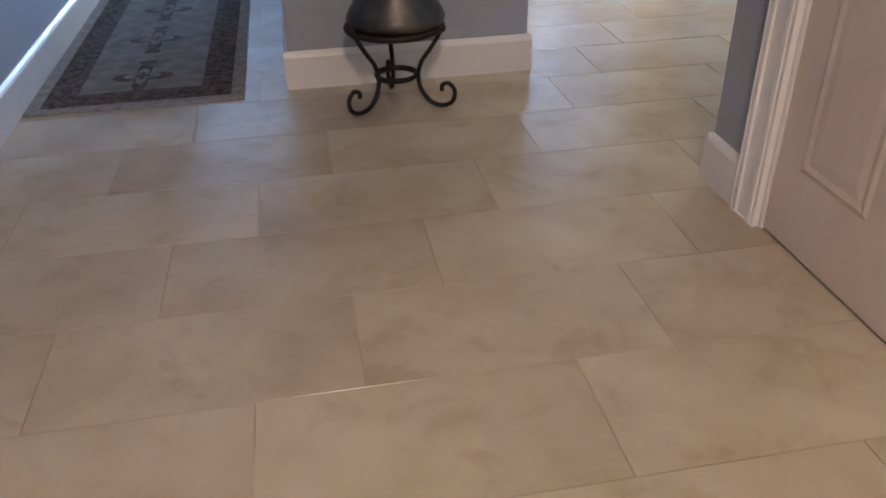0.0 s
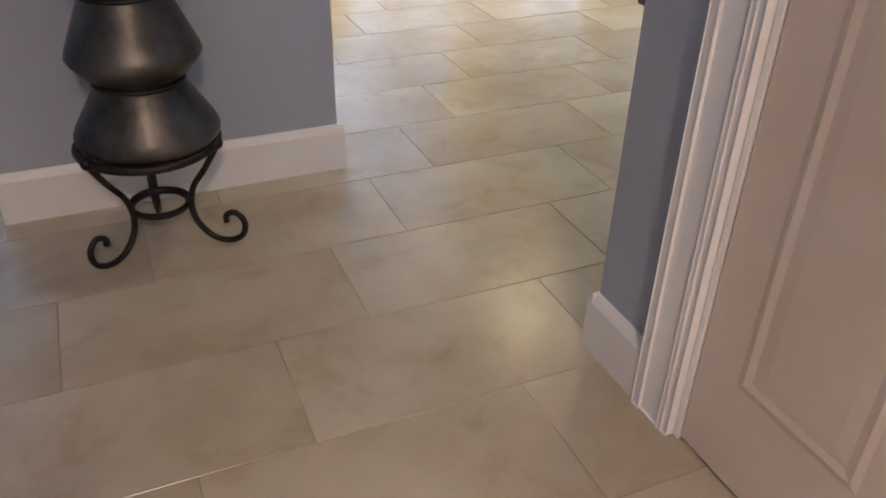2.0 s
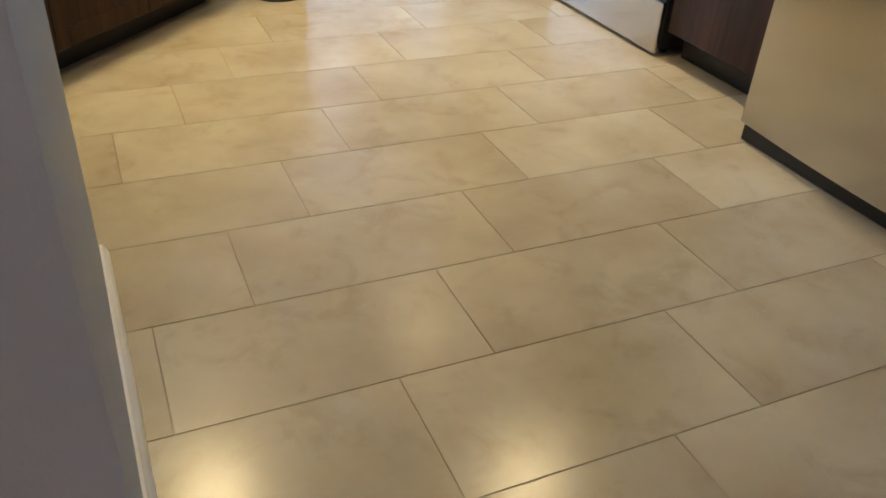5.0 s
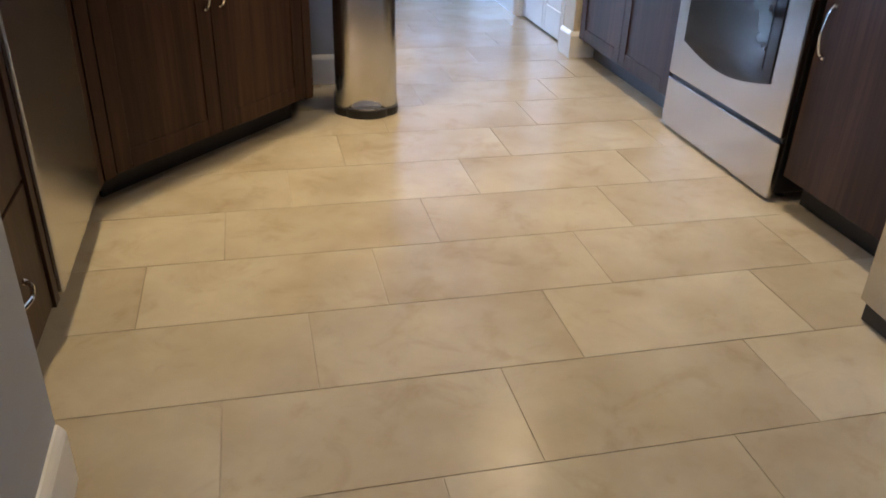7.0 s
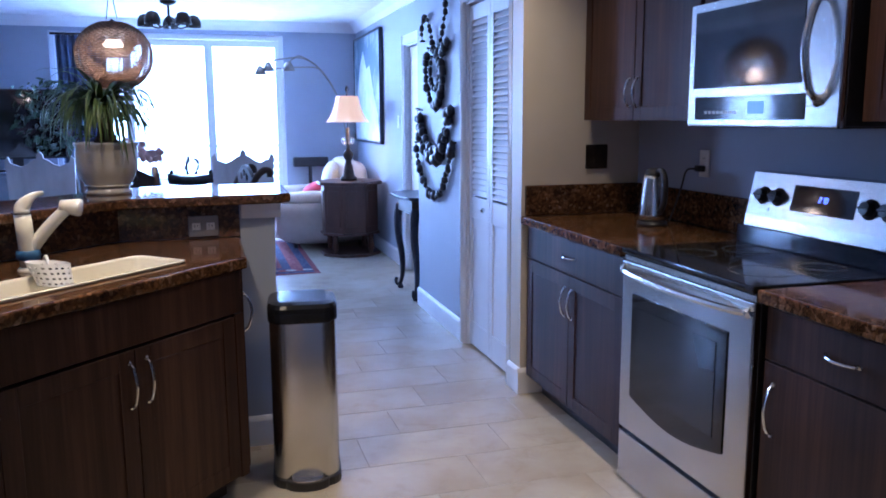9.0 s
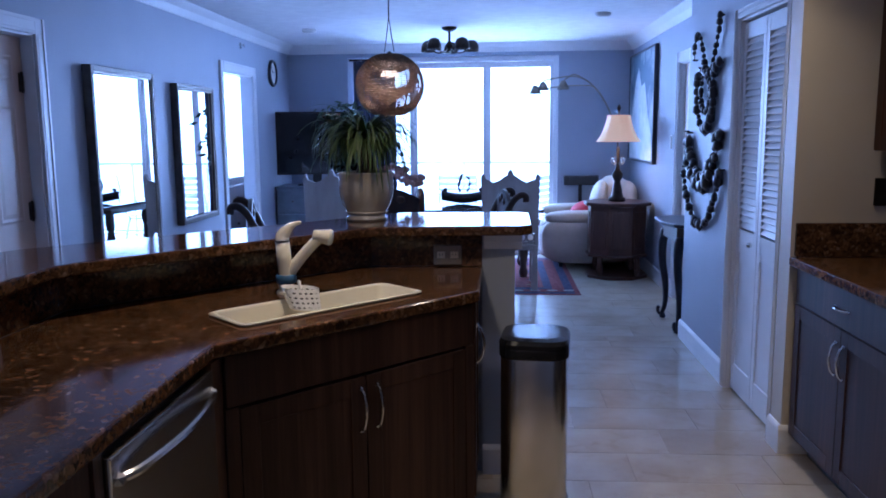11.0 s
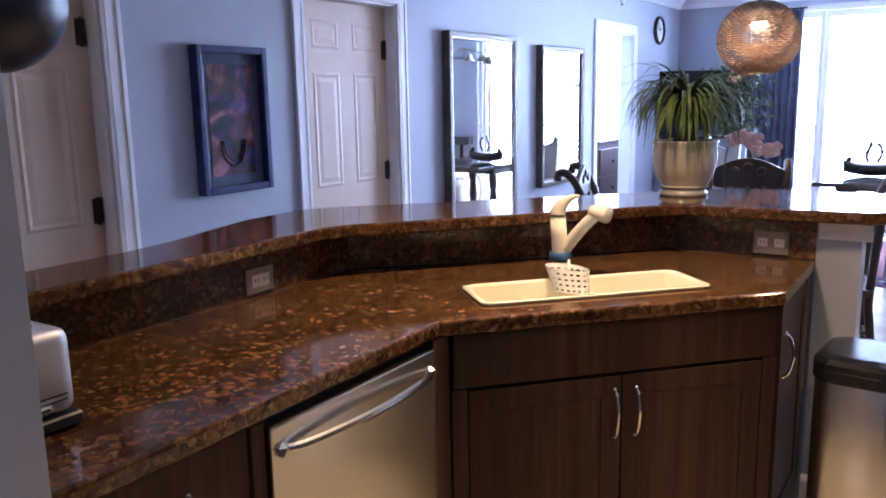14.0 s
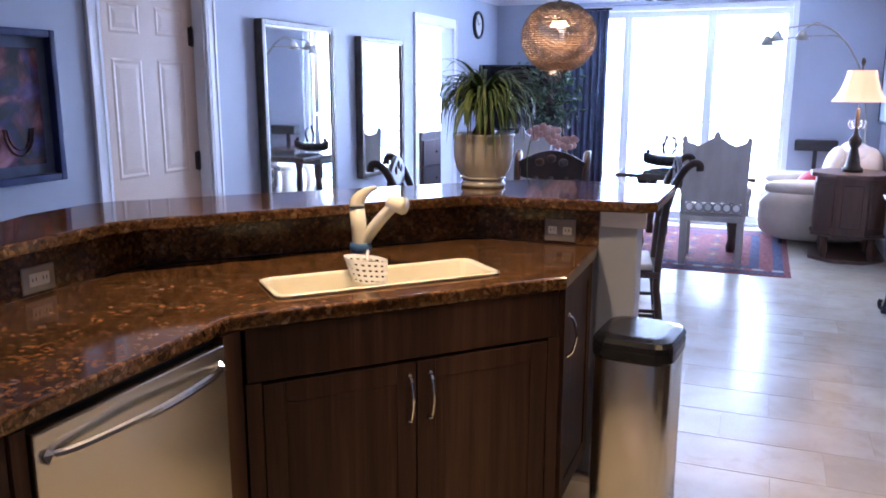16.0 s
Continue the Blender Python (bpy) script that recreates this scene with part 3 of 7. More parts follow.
def panel_door(name, face, out, lo, hi, top, label, hinge=None, paint=M_DOOR):
    """Six-panel door in the plane x = face, moulded panels on the side that out points to."""
    door = new(name)
    tagged(door, label, "door", "", "structure")
    door.matrix_basis = pose(face, (lo + hi) / 2, 0)
    bm = box(face - 0.018, face + 0.018, lo, hi, 0.006, top, 0.003)
    leaf = part("leaf", bm, paint, door)
    w = hi - lo
    rows = [(0.20, 0.86), (1.02, 1.62), (1.74, top - 0.10)]
    for z0, z1 in rows:
        for k in (0, 1):
            y0 = lo + 0.115 + k * (w / 2 - 0.045)
            y1 = y0 + w / 2 - 0.185 + 0.025
            bm = bmesh.new()
            # sunk moulding ring round a raised field
            f0 = face + out * 0.0185
            d = out
            ring = [(0.0, 0.0), (0.012, 0.0026), (0.026, 0.0004), (0.05, 0.0024)]
            loops = []
            for inset, h in ring:
                x = f0 + d * h
                loops.append([bm.verts.new((x, y0 + inset, z0 + inset)), bm.verts.new((x, y1 - inset, z0 + inset)), bm.verts.new((x, y1 - inset, z1 - inset)), bm.verts.new((x, y0 + inset, z1 - inset))])
            fs = []
            for a, b in zip(loops, loops[1:]):
                for i in range(4):
                    fs.append(bm.faces.new((a[i], a[(i + 1) % 4], b[(i + 1) % 4], b[i])))
            fs.append(bm.faces.new(loops[-1]))
            fs.append(bm.faces.new(loops[0][::-1]))
            bmesh.ops.recalc_face_normals(bm, faces=fs)
            part("panel", bm, paint, leaf)
    if hinge is not None:
        for z in (0.22, 1.07, 1.75):
            bm = box(face + out * 0.019, face + out * 0.026, hinge - 0.022, hinge + 0.022, z - 0.05, z + 0.05, 0.003)
            tube([(face + out * 0.028, hinge, z - 0.055), (face + out * 0.028, hinge, z + 0.055)], 0.007, 8, bm)
            part("hinge", bm, M_BRONZE, door, "dark bronze butt hinge")
    return door


casing("casing_1", "x", WX, 1, 4.50, 5.30, 2.0)
casing("casing_2", "x", WX, 1, 6.42, 7.19, 2.0)
casing("casing_3", "x", WX, 1, 10.17, 11.05, 2.03)
casing("casing_4", "x", 1.194, -1, 0.95, 1.765, 2.03, 0.1, 0.014)
casing("casing_5", "x", FX, -1, 9.25, 10.05, 2.03)
casing("casing_6", "x", RX, -1, 6.80, 7.55, 2.06, 0.05)
panel_door("door_1", WX - 0.085, 1, 4.513, 5.287, 1.985, "closed peach-beige six-panel door with bronze hinges", 5.262, M_PEACHDOOR)
panel_door("door_2", WX - 0.085, 1, 6.433, 7.177, 1.985, "closed peach-beige six-panel door beside the mirrors", 7.152, M_PEACHDOOR)
panel_door("door_3", 1.194 + 0.022, -1, 0.963, 1.752, 2.015, "closed white six-panel door in the entry")
panel_door("door_4", FX + 0.05, -1, 9.263, 10.037, 2.015, "closed white six-panel door beside the console table")


# louvred bifold closet doors
def bifold(y0, y1, knob_y):
    d = new("bifold_door")
    tagged(d, "white louvred bifold closet door, closed", "closet door", "bifold closet doors", "structure")
    d.matrix_basis = pose(RX + 0.03, (y0 + y1) / 2, 0.01)
    xa, xb = RX + 0.018, RX + 0.046
    for a, b in ((y0, y0 + 0.045), (y1 - 0.045, y1)):
        part("stile", box(xa, xb, a, b, 0.012, 2.035, 0.003), M_TRIM, d)
    for z0, z1 in ((0.012, 0.16), (0.80, 0.93), (1.95, 2.035)):
        part("rail", box(xa + 0.001, xb - 0.001, y0 + 0.045, y1 - 0.045, z0, z1, 0.002), M_TRIM, d)
    part("panel", box(xa + 0.008, xb - 0.008, y0 + 0.04, y1 - 0.04, 0.15, 0.81), M_TRIM, d)
    n = 30
    for i in range(n):
        z = 0.945 + (1.95 - 0.945) * (i + 0.5) / n
        bm = box(-0.023, 0.023, y0 + 0.042, y1 - 0.042, -0.003, 0.003)
        turned(bm, Matrix.Translation((RX + 0.032, 0, z)) @ Matrix.Rotation(radians(-56), 4, "Y"))
        part("slat", bm, M_TRIM, d)
    if knob_y:
        part("knob", ball((xa - 0.014, knob_y, 0.87), 0.015, 2), M_CHROME, d, "small metal knob", True)


bifold(6.815, 7.172, 0)
bifold(7.178, 7.535, 7.25)

# balcony doors: frames, glass, drape
def sliding_window():
    w = new("window_1")
    tagged(w, "white framed sliding glass balcony doors", "window", "", "structure")
    w.matrix_basis = pose(1.13, NY + 0.1, 0)
    for a, b in ((WIN_L, WIN_L + 0.05), (WIN_R - 0.05, WIN_R)):
        part("window_frame", box(a, b, NY + 0.05, NY + 0.15, 0.0, WIN_T, 0.004), M_TRIM, w)
    part("window_frame", box(WIN_L + 0.05, WIN_R - 0.05, NY + 0.05, NY + 0.15, WIN_T - 0.06, WIN_T, 0.004), M_TRIM, w)
    part("window_sill", box(WIN_L + 0.05, WIN_R - 0.05, NY + 0.03, NY + 0.17, 0.0, 0.03, 0.004), M_TRIM, w)
    edges = [WIN_L + 0.05, 0.66, 1.53, WIN_R - 0.05]
    for k, (a, b) in enumerate(zip(edges, edges[1:])):
        y = NY + 0.08 + 0.02 * (k % 2)
        for u, v in ((a, a + 0.045), (b - 0.045, b)):
            part("sash", box(u, v, y, y + 0.03, 0.032, WIN_T - 0.062, 0.003), M_TRIM, w)
        for p, q in ((0.032, 0.11), (WIN_T - 0.13, WIN_T - 0.062)):
            part("sash", box(a + 0.045, b - 0.045, y + 0.001, y + 0.029, p, q, 0.002), M_TRIM, w)
        g = part("pane", box(a + 0.04, b - 0.04, y + 0.012, y + 0.018, 0.10, WIN_T - 0.12), M_GLASS, w)
        g.visible_shadow = False


sliding_window()


def drape(name, x0, x1, y, z0, z1, label):
    bm = bmesh.new()
    n = 60
    prev = None
    for i in range(n + 1):
        u = i / n
        x = x0 + (x1 - x0) * u
        yy = y + 0.035 * math.sin(u * 2 * math.pi * 7)
        ring = [bm.verts.new((x, yy, z0)), bm.verts.new((x, yy * 1.0, z1)), bm.verts.new((x, yy + 0.006, z1)), bm.verts.new((x, yy + 0.006, z0))]
        if prev:
            for k in range(4):
                bm.faces.new((prev[k], prev[(k + 1) % 4], ring[(k + 1) % 4], ring[k]))
        prev = ring
    d = thing(name, ((x0 + x1) / 2, y, z0), label, "curtain")
    part("cloth", bm, M_CURTAIN, d, "", True)
    bm = tube([(x0 - 0.05, y, z1 + 0.012), (x1 + 0.03, y, z1 + 0.012)], 0.012, 10)
    part("rod", bm, M_BRONZE, d)
    return d


drape("drape", -0.02, 0.47, NY - 0.06, 0.012, 2.28, "dark blue floor-length drape drawn to one side")

# balcony
structure("balcony_floor", box(-1.6, 4.0, NY + 0.2, 14.6, -0.2, -0.02), M_DECK, "concrete balcony floor", "balcony")
structure("balcony_ceiling", box(-1.6, 4.0, NY + 0.2, 14.6, 2.62, 2.8), M_DECK, "concrete slab over the balcony", "balcony")
structure("ground", box(-900, 900, 15.5, 1500, -30.2, -30), M_SEA, "hazy distant ground below the balcony", "ground")
rail = thing("balcony_railing", (1.1, 14.05, -0.02), "white balcony railing with glass panels", "railing")
part("top_rail", box(-1.5, 3.9, 14.03, 14.08, 1.02, 1.06, 0.004), M_TRIM, rail)
part("bottom_rail", box(-1.5, 3.9, 14.04, 14.07, 0.06, 0.09, 0.003), M_TRIM, rail)
for i in range(5):
    xx = -1.45 + i * 1.325
    part("post", box(xx - 0.018, xx + 0.018, 14.035, 14.075, -0.02, 1.02), M_TRIM, rail)
for i in range(4):
    xx = -1.45 + i * 1.325
    g = part("glass_panel", box(xx + 0.02, xx + 1.305, 14.05, 14.06, 0.09, 1.02), M_GLASS, rail)
    g.visible_shadow = False

# ---- kitchen ----
def pull(a, b, out, r=0.005, material=None):
    """A bowed bar handle from a to b, standing off along out."""
    a, b, out = Vector(a), Vector(b), Vector(out)
    m = (a + b) / 2 + out
    pts = curve_through([a, a + (b - a) * 0.12 + out * 0.6, m, b - (b - a) * 0.12 + out * 0.6, b], 6)
    bm = tube(pts, r, 8)
    ball(a + out * 0.05, r * 1.7, 1, bm)
    ball(b + out * 0.05, r * 1.7, 1, bm)
    return bm


def east_door(parent, x0, x1, y0, y1, z0, z1, out=-1, fw=0.06):
    """A shaker door facing -x or +x: a recessed leaf with stiles and rails proud of it."""
    xa, xb = (x0 + 0.005, x1) if out < 0 else (x0, x1 - 0.005)
    leaf = part("door", box(xa, xb, y0 + 0.002, y1 - 0.002, z0 + 0.002, z1 - 0.002), M_WOOD, parent)
    pa, pb = (x0, xa - 0.0002) if out < 0 else (xb + 0.0002, x1)
    for a, b, c, d in ((y0, y0 + fw, z0, z1), (y1 - fw, y1, z0, z1)):
        part("stile", box(pa, pb, a, b, c, d, 0.0012), M_WOOD, leaf)
    for c, d in ((z0, z0 + fw), (z1 - fw, z1)):
        part("rail", box(pa, pb, y0 + fw + 0.0003, y1 - fw - 0.0003, c, d, 0.0012), M_WOOD, leaf)
    return leaf


FRONT = 2.95


def base_cabinet_east(name, y0, y1, label, doors):
    c = thing(name, (3.25, (y0 + y1) / 2, 0), label, "base cabinet", "kitchen base cabinets")
    part("body", box(FRONT + 0.021, EX - 0.004, y0, y1, 0.10, 0.872, 0.001), M_WOOD, c)
    part("toe_kick", box(FRONT + 0.09, EX - 0.02, y0 + 0.002, y1 - 0.002, 0, 0.10), M_BLACK, c, "dark recessed toe kick")
    d = part("drawer_front", box(FRONT, FRONT + 0.02, y0 + 0.004, y1 - 0.004, 0.715, 0.866, 0.0015), M_WOOD, c)
    ym = (y0 + y1) / 2
    part("handle", pull((FRONT - 0.001, ym - 0.055, 0.79), (FRONT - 0.001, ym + 0.055, 0.79), (-0.026, 0, 0)), M_CHROME, d, "bowed chrome handle")
    if doors == 2:
        for a, b, hy in ((y0 + 0.004, ym - 0.002, ym - 0.035), (ym + 0.002, y1 - 0.004, ym + 0.035)):
            dd = east_door(c, FRONT, FRONT + 0.02, a, b, 0.108, 0.708)
            part("handle", pull((FRONT - 0.001, hy, 0.52), (FRONT - 0.001, hy, 0.65), (-0.026, 0, 0)), M_CHROME, dd, "bowed chrome handle")
    else:
        dd = part("door", box(FRONT, FRONT + 0.02, y0 + 0.004, y1 - 0.004, 0.108, 0.708, 0.0015), M_WOOD, c)
        part("handle", pull((FRONT - 0.001, y1 - 0.05, 0.50), (FRONT - 0.001, y1 - 0.05, 0.65), (-0.03, 0, 0)), M_CHROME, dd, "bowed chrome handle")
    return c


base_cabinet_east("base_cabinet", 5.60, 6.565, "dark wood base cabinet with drawer and two doors", 2)
base_cabinet_east("base_cabinet", 4.20, 4.79, "dark wood base cabinet beside the refrigerator", 1)


def counter_slab(name, pts, label, z0=0.874, z1=0.914):
    c = tagged(part(name, prism(pts, z0, z1, 0.008, seg=3), M_GRANITE), label, "countertop")
    return c


counter_slab("countertop", [(2.925, 5.592), (EX - 0.003, 5.592), (EX - 0.003, 6.592), (2.925, 6.592)], "polished brown granite countertop with the kettle")
counter_slab("countertop", [(2.925, 4.19), (EX - 0.003, 4.19), (EX - 0.003, 4.80), (2.925, 4.80)], "polished brown granite countertop beside the refrigerator")
for y0, y1, lab in ((5.592, 6.592, "granite upstand behind the kettle"), (4.19, 4.80, "granite upstand beside the cooker")):
    tagged(part("backsplash", box(EX - 0.024, EX - 0.003, y0, y1, 0.9155, 1.065, 0.003), M_GRANITE), lab, "backsplash")
tagged(part("backsplash", box(2.945, EX - 0.026, 6.574, 6.596, 0.9155, 1.065, 0.003), M_GRANITE), "granite upstand against the return wall", "backsplash")


def upper_cabinet(y0, y1, z0, z1, n, label):
    c = thing("wall_cabinet", (EX - 0.16, (y0 + y1) / 2, z0), label, "wall cabinet", "kitchen wall cabinets")
    f = 3.245
    part("body", box(f + 0.021, EX - 0.003, y0, y1, z0, z1, 0.001), M_WOOD, c)
    step = (y1 - y0) / n
    for i in range(n):
        a, b = y0 + i * step + 0.003, y0 + (i + 1) * step - 0.003
        d = east_door(c, f, f + 0.02, a, b, z0 - 0.01, z1 - 0.004)
        hy = b - 0.03 if (n > 1 and i % 2 == 0) else a + 0.03
        if z1 - z0 > 0.5:
            part("handle", pull((f - 0.001, hy, z0 + 0.05), (f - 0.001, hy, z0 + 0.17), (-0.026, 0, 0)), M_CHROME, d, "bowed chrome handle")


upper_cabinet(5.62, 6.575, 1.39, 2.30, 2, "dark wood wall cabinet with two doors")
upper_cabinet(4.83, 5.60, 1.80, 2.30, 2, "short dark wood wall cabinet over the microwave")
upper_cabinet(4.19, 4.81, 1.39, 2.30, 1, "dark wood wall cabinet beside the microwave")
upper_cabinet(3.24, 4.16, 1.84, 2.30, 2, "dark wood wall cabinet over the refrigerator")


def cooker():
    y0, y1 = 4.815, 5.578
    c = thing("cooker", (3.25, (y0 + y1) / 2, 0), "stainless steel range with black glass cooktop and oven window", "range")
    part("body", box(FRONT + 0.005, EX - 0.03, y0 + 0.004, y1 - 0.004, 0.03, 0.895, 0.002), M_BLACK, c, "black enamel side panels")
    for yy in (y0 + 0.06, y1 - 0.06):
        for xx in (FRONT + 0.07, EX - 0.1):
            part("foot", lathe([(0, 0), (0.018, 0), (0.018, 0.03), (0, 0.03)], (xx, yy, 0), 12), M_BLACK, c)
    dr = part("drawer", box(FRONT - 0.018, FRONT + 0.004, y0 + 0.003, y1 - 0.003, 0.012, 0.205, 0.005, seg=2), M_STEEL, c, "brushed steel storage drawer")
    part("gap", box(FRONT - 0.004, FRONT + 0.004, y0 + 0.006, y1 - 0.006, 0.206, 0.222), M_BLACK, c)
    door = part("oven_door", box(FRONT - 0.02, FRONT + 0.004, y0 + 0.003, y1 - 0.003, 0.222, 0.868, 0.006, seg=2), M_STEEL, c, "brushed steel oven door")
    pts = [(y0 + 0.115, 0.755)]
    pts += [(y0 + 0.115 + (y1 - y0 - 0.20) * k / 12, 0.365 - 0.045 * math.sin(math.pi * k / 12)) for k in range(13)]
    pts += [(y1 - 0.085, 0.755)]
    bm = prism([(-z, y) for y, z in pts], 0, 0.004)
    turned(bm, Matrix(((0, 0, -1, FRONT - 0.0205), (0, 1, 0, 0), (-1, 0, 0, 0), (0, 0, 0, 1))))
    bmesh.ops.recalc_face_normals(bm, faces=bm.faces[:])
    part("window", bm, M_BLACKGLASS, door, "black glass oven window with a curved lower edge")
    inner = box(FRONT - 0.0262, FRONT - 0.0247, y0 + 0.165, y1 - 0.135, 0.40, 0.71, 0)
    m_in = surface("oven_window_inner", (0.022, 0.024, 0.024), (0.028, 0.031, 0.030), 2, 0.08, 0.08, bump=0)
    part("inner_glass", inner, m_in, door)
    part("handle", pull((FRONT - 0.02, y0 + 0.02, 0.835), (FRONT - 0.02, y1 - 0.02, 0.835), (-0.055, 0, 0), 0.012), M_STEEL_H, door, "bowed steel bar handle")
    part("vent_strip", box(FRONT - 0.016, FRONT + 0.004, y0 + 0.004, y1 - 0.004, 0.869, 0.892, 0.003), M_STEEL, c)
    part("cooktop", box(FRONT - 0.028, EX - 0.10, y0, y1, 0.896, 0.917, 0.006, seg=2), M_BLACKGLASS, c, "glossy black ceramic cooktop")
    for bx, by, br in ((3.10, y0 + 0.2, 0.10), (3.10, y1 - 0.2, 0.08), (3.33, y0 + 0.2, 0.075), (3.33, y1 - 0.2, 0.095)):
        part("burner_ring", lathe([(br, 0), (br, 0.0006), (br - 0.006, 0.0006), (br - 0.006, 0)], (bx, by, 0.9172), 36), surface("burner_mark", (0.10, 0.10, 0.10), (0.14, 0.14, 0.14), 8, 0.2, bump=0), c)
    # slanted control panel
    prof = [(3.43, 0.90), (3.45, 0.985), (3.455, 1.02), (3.49, 1.185), (EX - 0.035, 1.19), (EX - 0.035, 0.90)]
    bm = bmesh.new()
    a = [bm.verts.new((x, y0, z)) for x, z in prof]
    b = [bm.verts.new((x, y1, z)) for x, z in prof]
    fs = [bm.faces.new(a), bm.faces.new(b[::-1])]
    for i in range(len(prof)):
        j = (i + 1) % len(prof)
        fs.append(bm.faces.new((a[i], b[i], b[j], a[j])))
    bmesh.ops.recalc_face_normals(bm, faces=fs)
    bmesh.ops.bevel(bm, geom=[e for e in bm.edges if abs(e.verts[0].co.y - e.verts[1].co.y) < 1e-6], offset=0.004, segments=1, affect="EDGES")
    panel = part("control_panel", bm, M_STEEL_H, c, "slanted brushed steel control panel")
    tilt = math.atan2(0.035, 0.165)

    def on_panel(y, z, o=0.0):
        return Vector((3.455 + (z - 1.02) * 0.035 / 0.165 - o, y, z))
    mrot = Matrix.Rotation(tilt, 4, "Y")
    part("lower_strip", box(3.418, 3.4285, y0 + 0.004, y1 - 0.004, 0.9185, 0.985, 0.002), M_BLACKGLASS, c, "black glass riser")
    for ky in (y1 - 0.085, y1 - 0.165, y0 + 0.165, y0 + 0.085):
        bm = lathe([(0, 0.032), (0.021, 0.030), (0.027, 0.010), (0.034, 0.004), (0.034, 0)], (0, 0, 0), 24)
        box(-0.004, 0.004, -0.024, 0.024, 0.02, 0.036, 0.002, bm)
        turned(bm, Matrix.Translation(on_panel(ky, 1.10)) @ mrot @ Matrix.Rotation(radians(-90), 4, "Y"))
        part("knob", bm, M_BLACK, panel, "black control knob", False)
    bm = box(-0.002, 0.004, -0.15, 0.15, -0.048, 0.048, 0.001)
    turned(bm, Matrix.Translation(on_panel(5.19, 1.105)) @ mrot)
    disp = part("display", bm, M_BLACKGLASS, panel, "black glass clock display")
    # seven-segment digits of the clock
    segs = {"2": "abged", "1": "bc", "0": "abcdef"}
    lines = {"a": (0, 1, 1, 1), "b": (1, 0.5, 1, 1), "c": (1, 0, 1, 0.5), "d": (0, 0, 1, 0), "e": (0, 0, 0, 0.5), "f": (0, 0.5, 0, 1), "g": (0, 0.5, 1, 0.5)}
    for i, ch in enumerate("210"):
        bm = bmesh.new()
        for s in segs[ch]:
            u0, v0, u1, v1 = lines[s]
            w, h = 0.009, 0.018
            y_a, y_b = sorted((-u0 * w, -u1 * w))
            box(-0.0034, -0.0022, y_a - 0.001, y_b + 0.001, v0 * h - 0.001, v1 * h + 0.001, 0, bm)
        turned(bm, Matrix.Translation(on_panel(5.205 - i * 0.015, 1.10)) @ mrot)
        part("digit", bm, M_DIGITS, disp, "glowing blue digit")
    for dz, y_a, y_b in ((0.0, y1 - 0.13, y1 - 0.115),):
        bm = box(-0.0015, 0.001, 0, 0.004, 0, 0.012)
        turned(bm, Matrix.Translation(on_panel(y_a, 1.045)) @ mrot)
        part("dial_mark", bm, M_BLACK, panel)
    return c


cooker()


def microwave():
    y0, y1, z0, z1 = 4.835, 5.595, 1.36, 1.795
    f = 3.19
    c = thing("microwave", (3.38, (y0 + y1) / 2, z0), "stainless over-the-range microwave with black glass door", "microwave")
    part("body", box(f + 0.022, EX - 0.003, y0, y1, z0 + 0.004, z1, 0.003), M_BLACK, c)
    part("face", box(f, f + 0.021, y0, y1, z0, z1, 0.006, seg=2), M_STEEL_H, c, "brushed steel front")
    part("door_glass", box(f - 0.003, f - 0.0005, y0 + 0.16, y1 - 0.035, z0 + 0.135, z1 - 0.03, 0.001), M_BLACKGLASS, c)
    pan = part("control_strip", box(f - 0.003, f - 0.0005, y0 + 0.14, y1 - 0.05, z0 + 0.025, z0 + 0.105, 0.001), M_BLACKGLASS, c)
    part("lit_display", box(f - 0.0045, f - 0.0032, 5.16, 5.24, z0 + 0.045, z0 + 0.085), M_SCREEN, pan, "blue lit clock display")
    for i in range(8):
        yy = 5.30 + i * 0.024
        part("button", box(f - 0.0042, f - 0.0032, yy, yy + 0.014, z0 + 0.045, z0 + 0.055), M_PLATE, pan)
    part("handle", pull((f, y0 + 0.085, z0 + 0.08), (f, y0 + 0.085, z1 - 0.05), (-0.06, 0, 0), 0.012), M_STEEL, c, "bowed steel handle")
    part("vent_grille", box(f + 0.03, EX - 0.05, y0 + 0.05, y1 - 0.05, z0 - 0.002, z0 + 0.003), M_BLACK, c)


microwave()


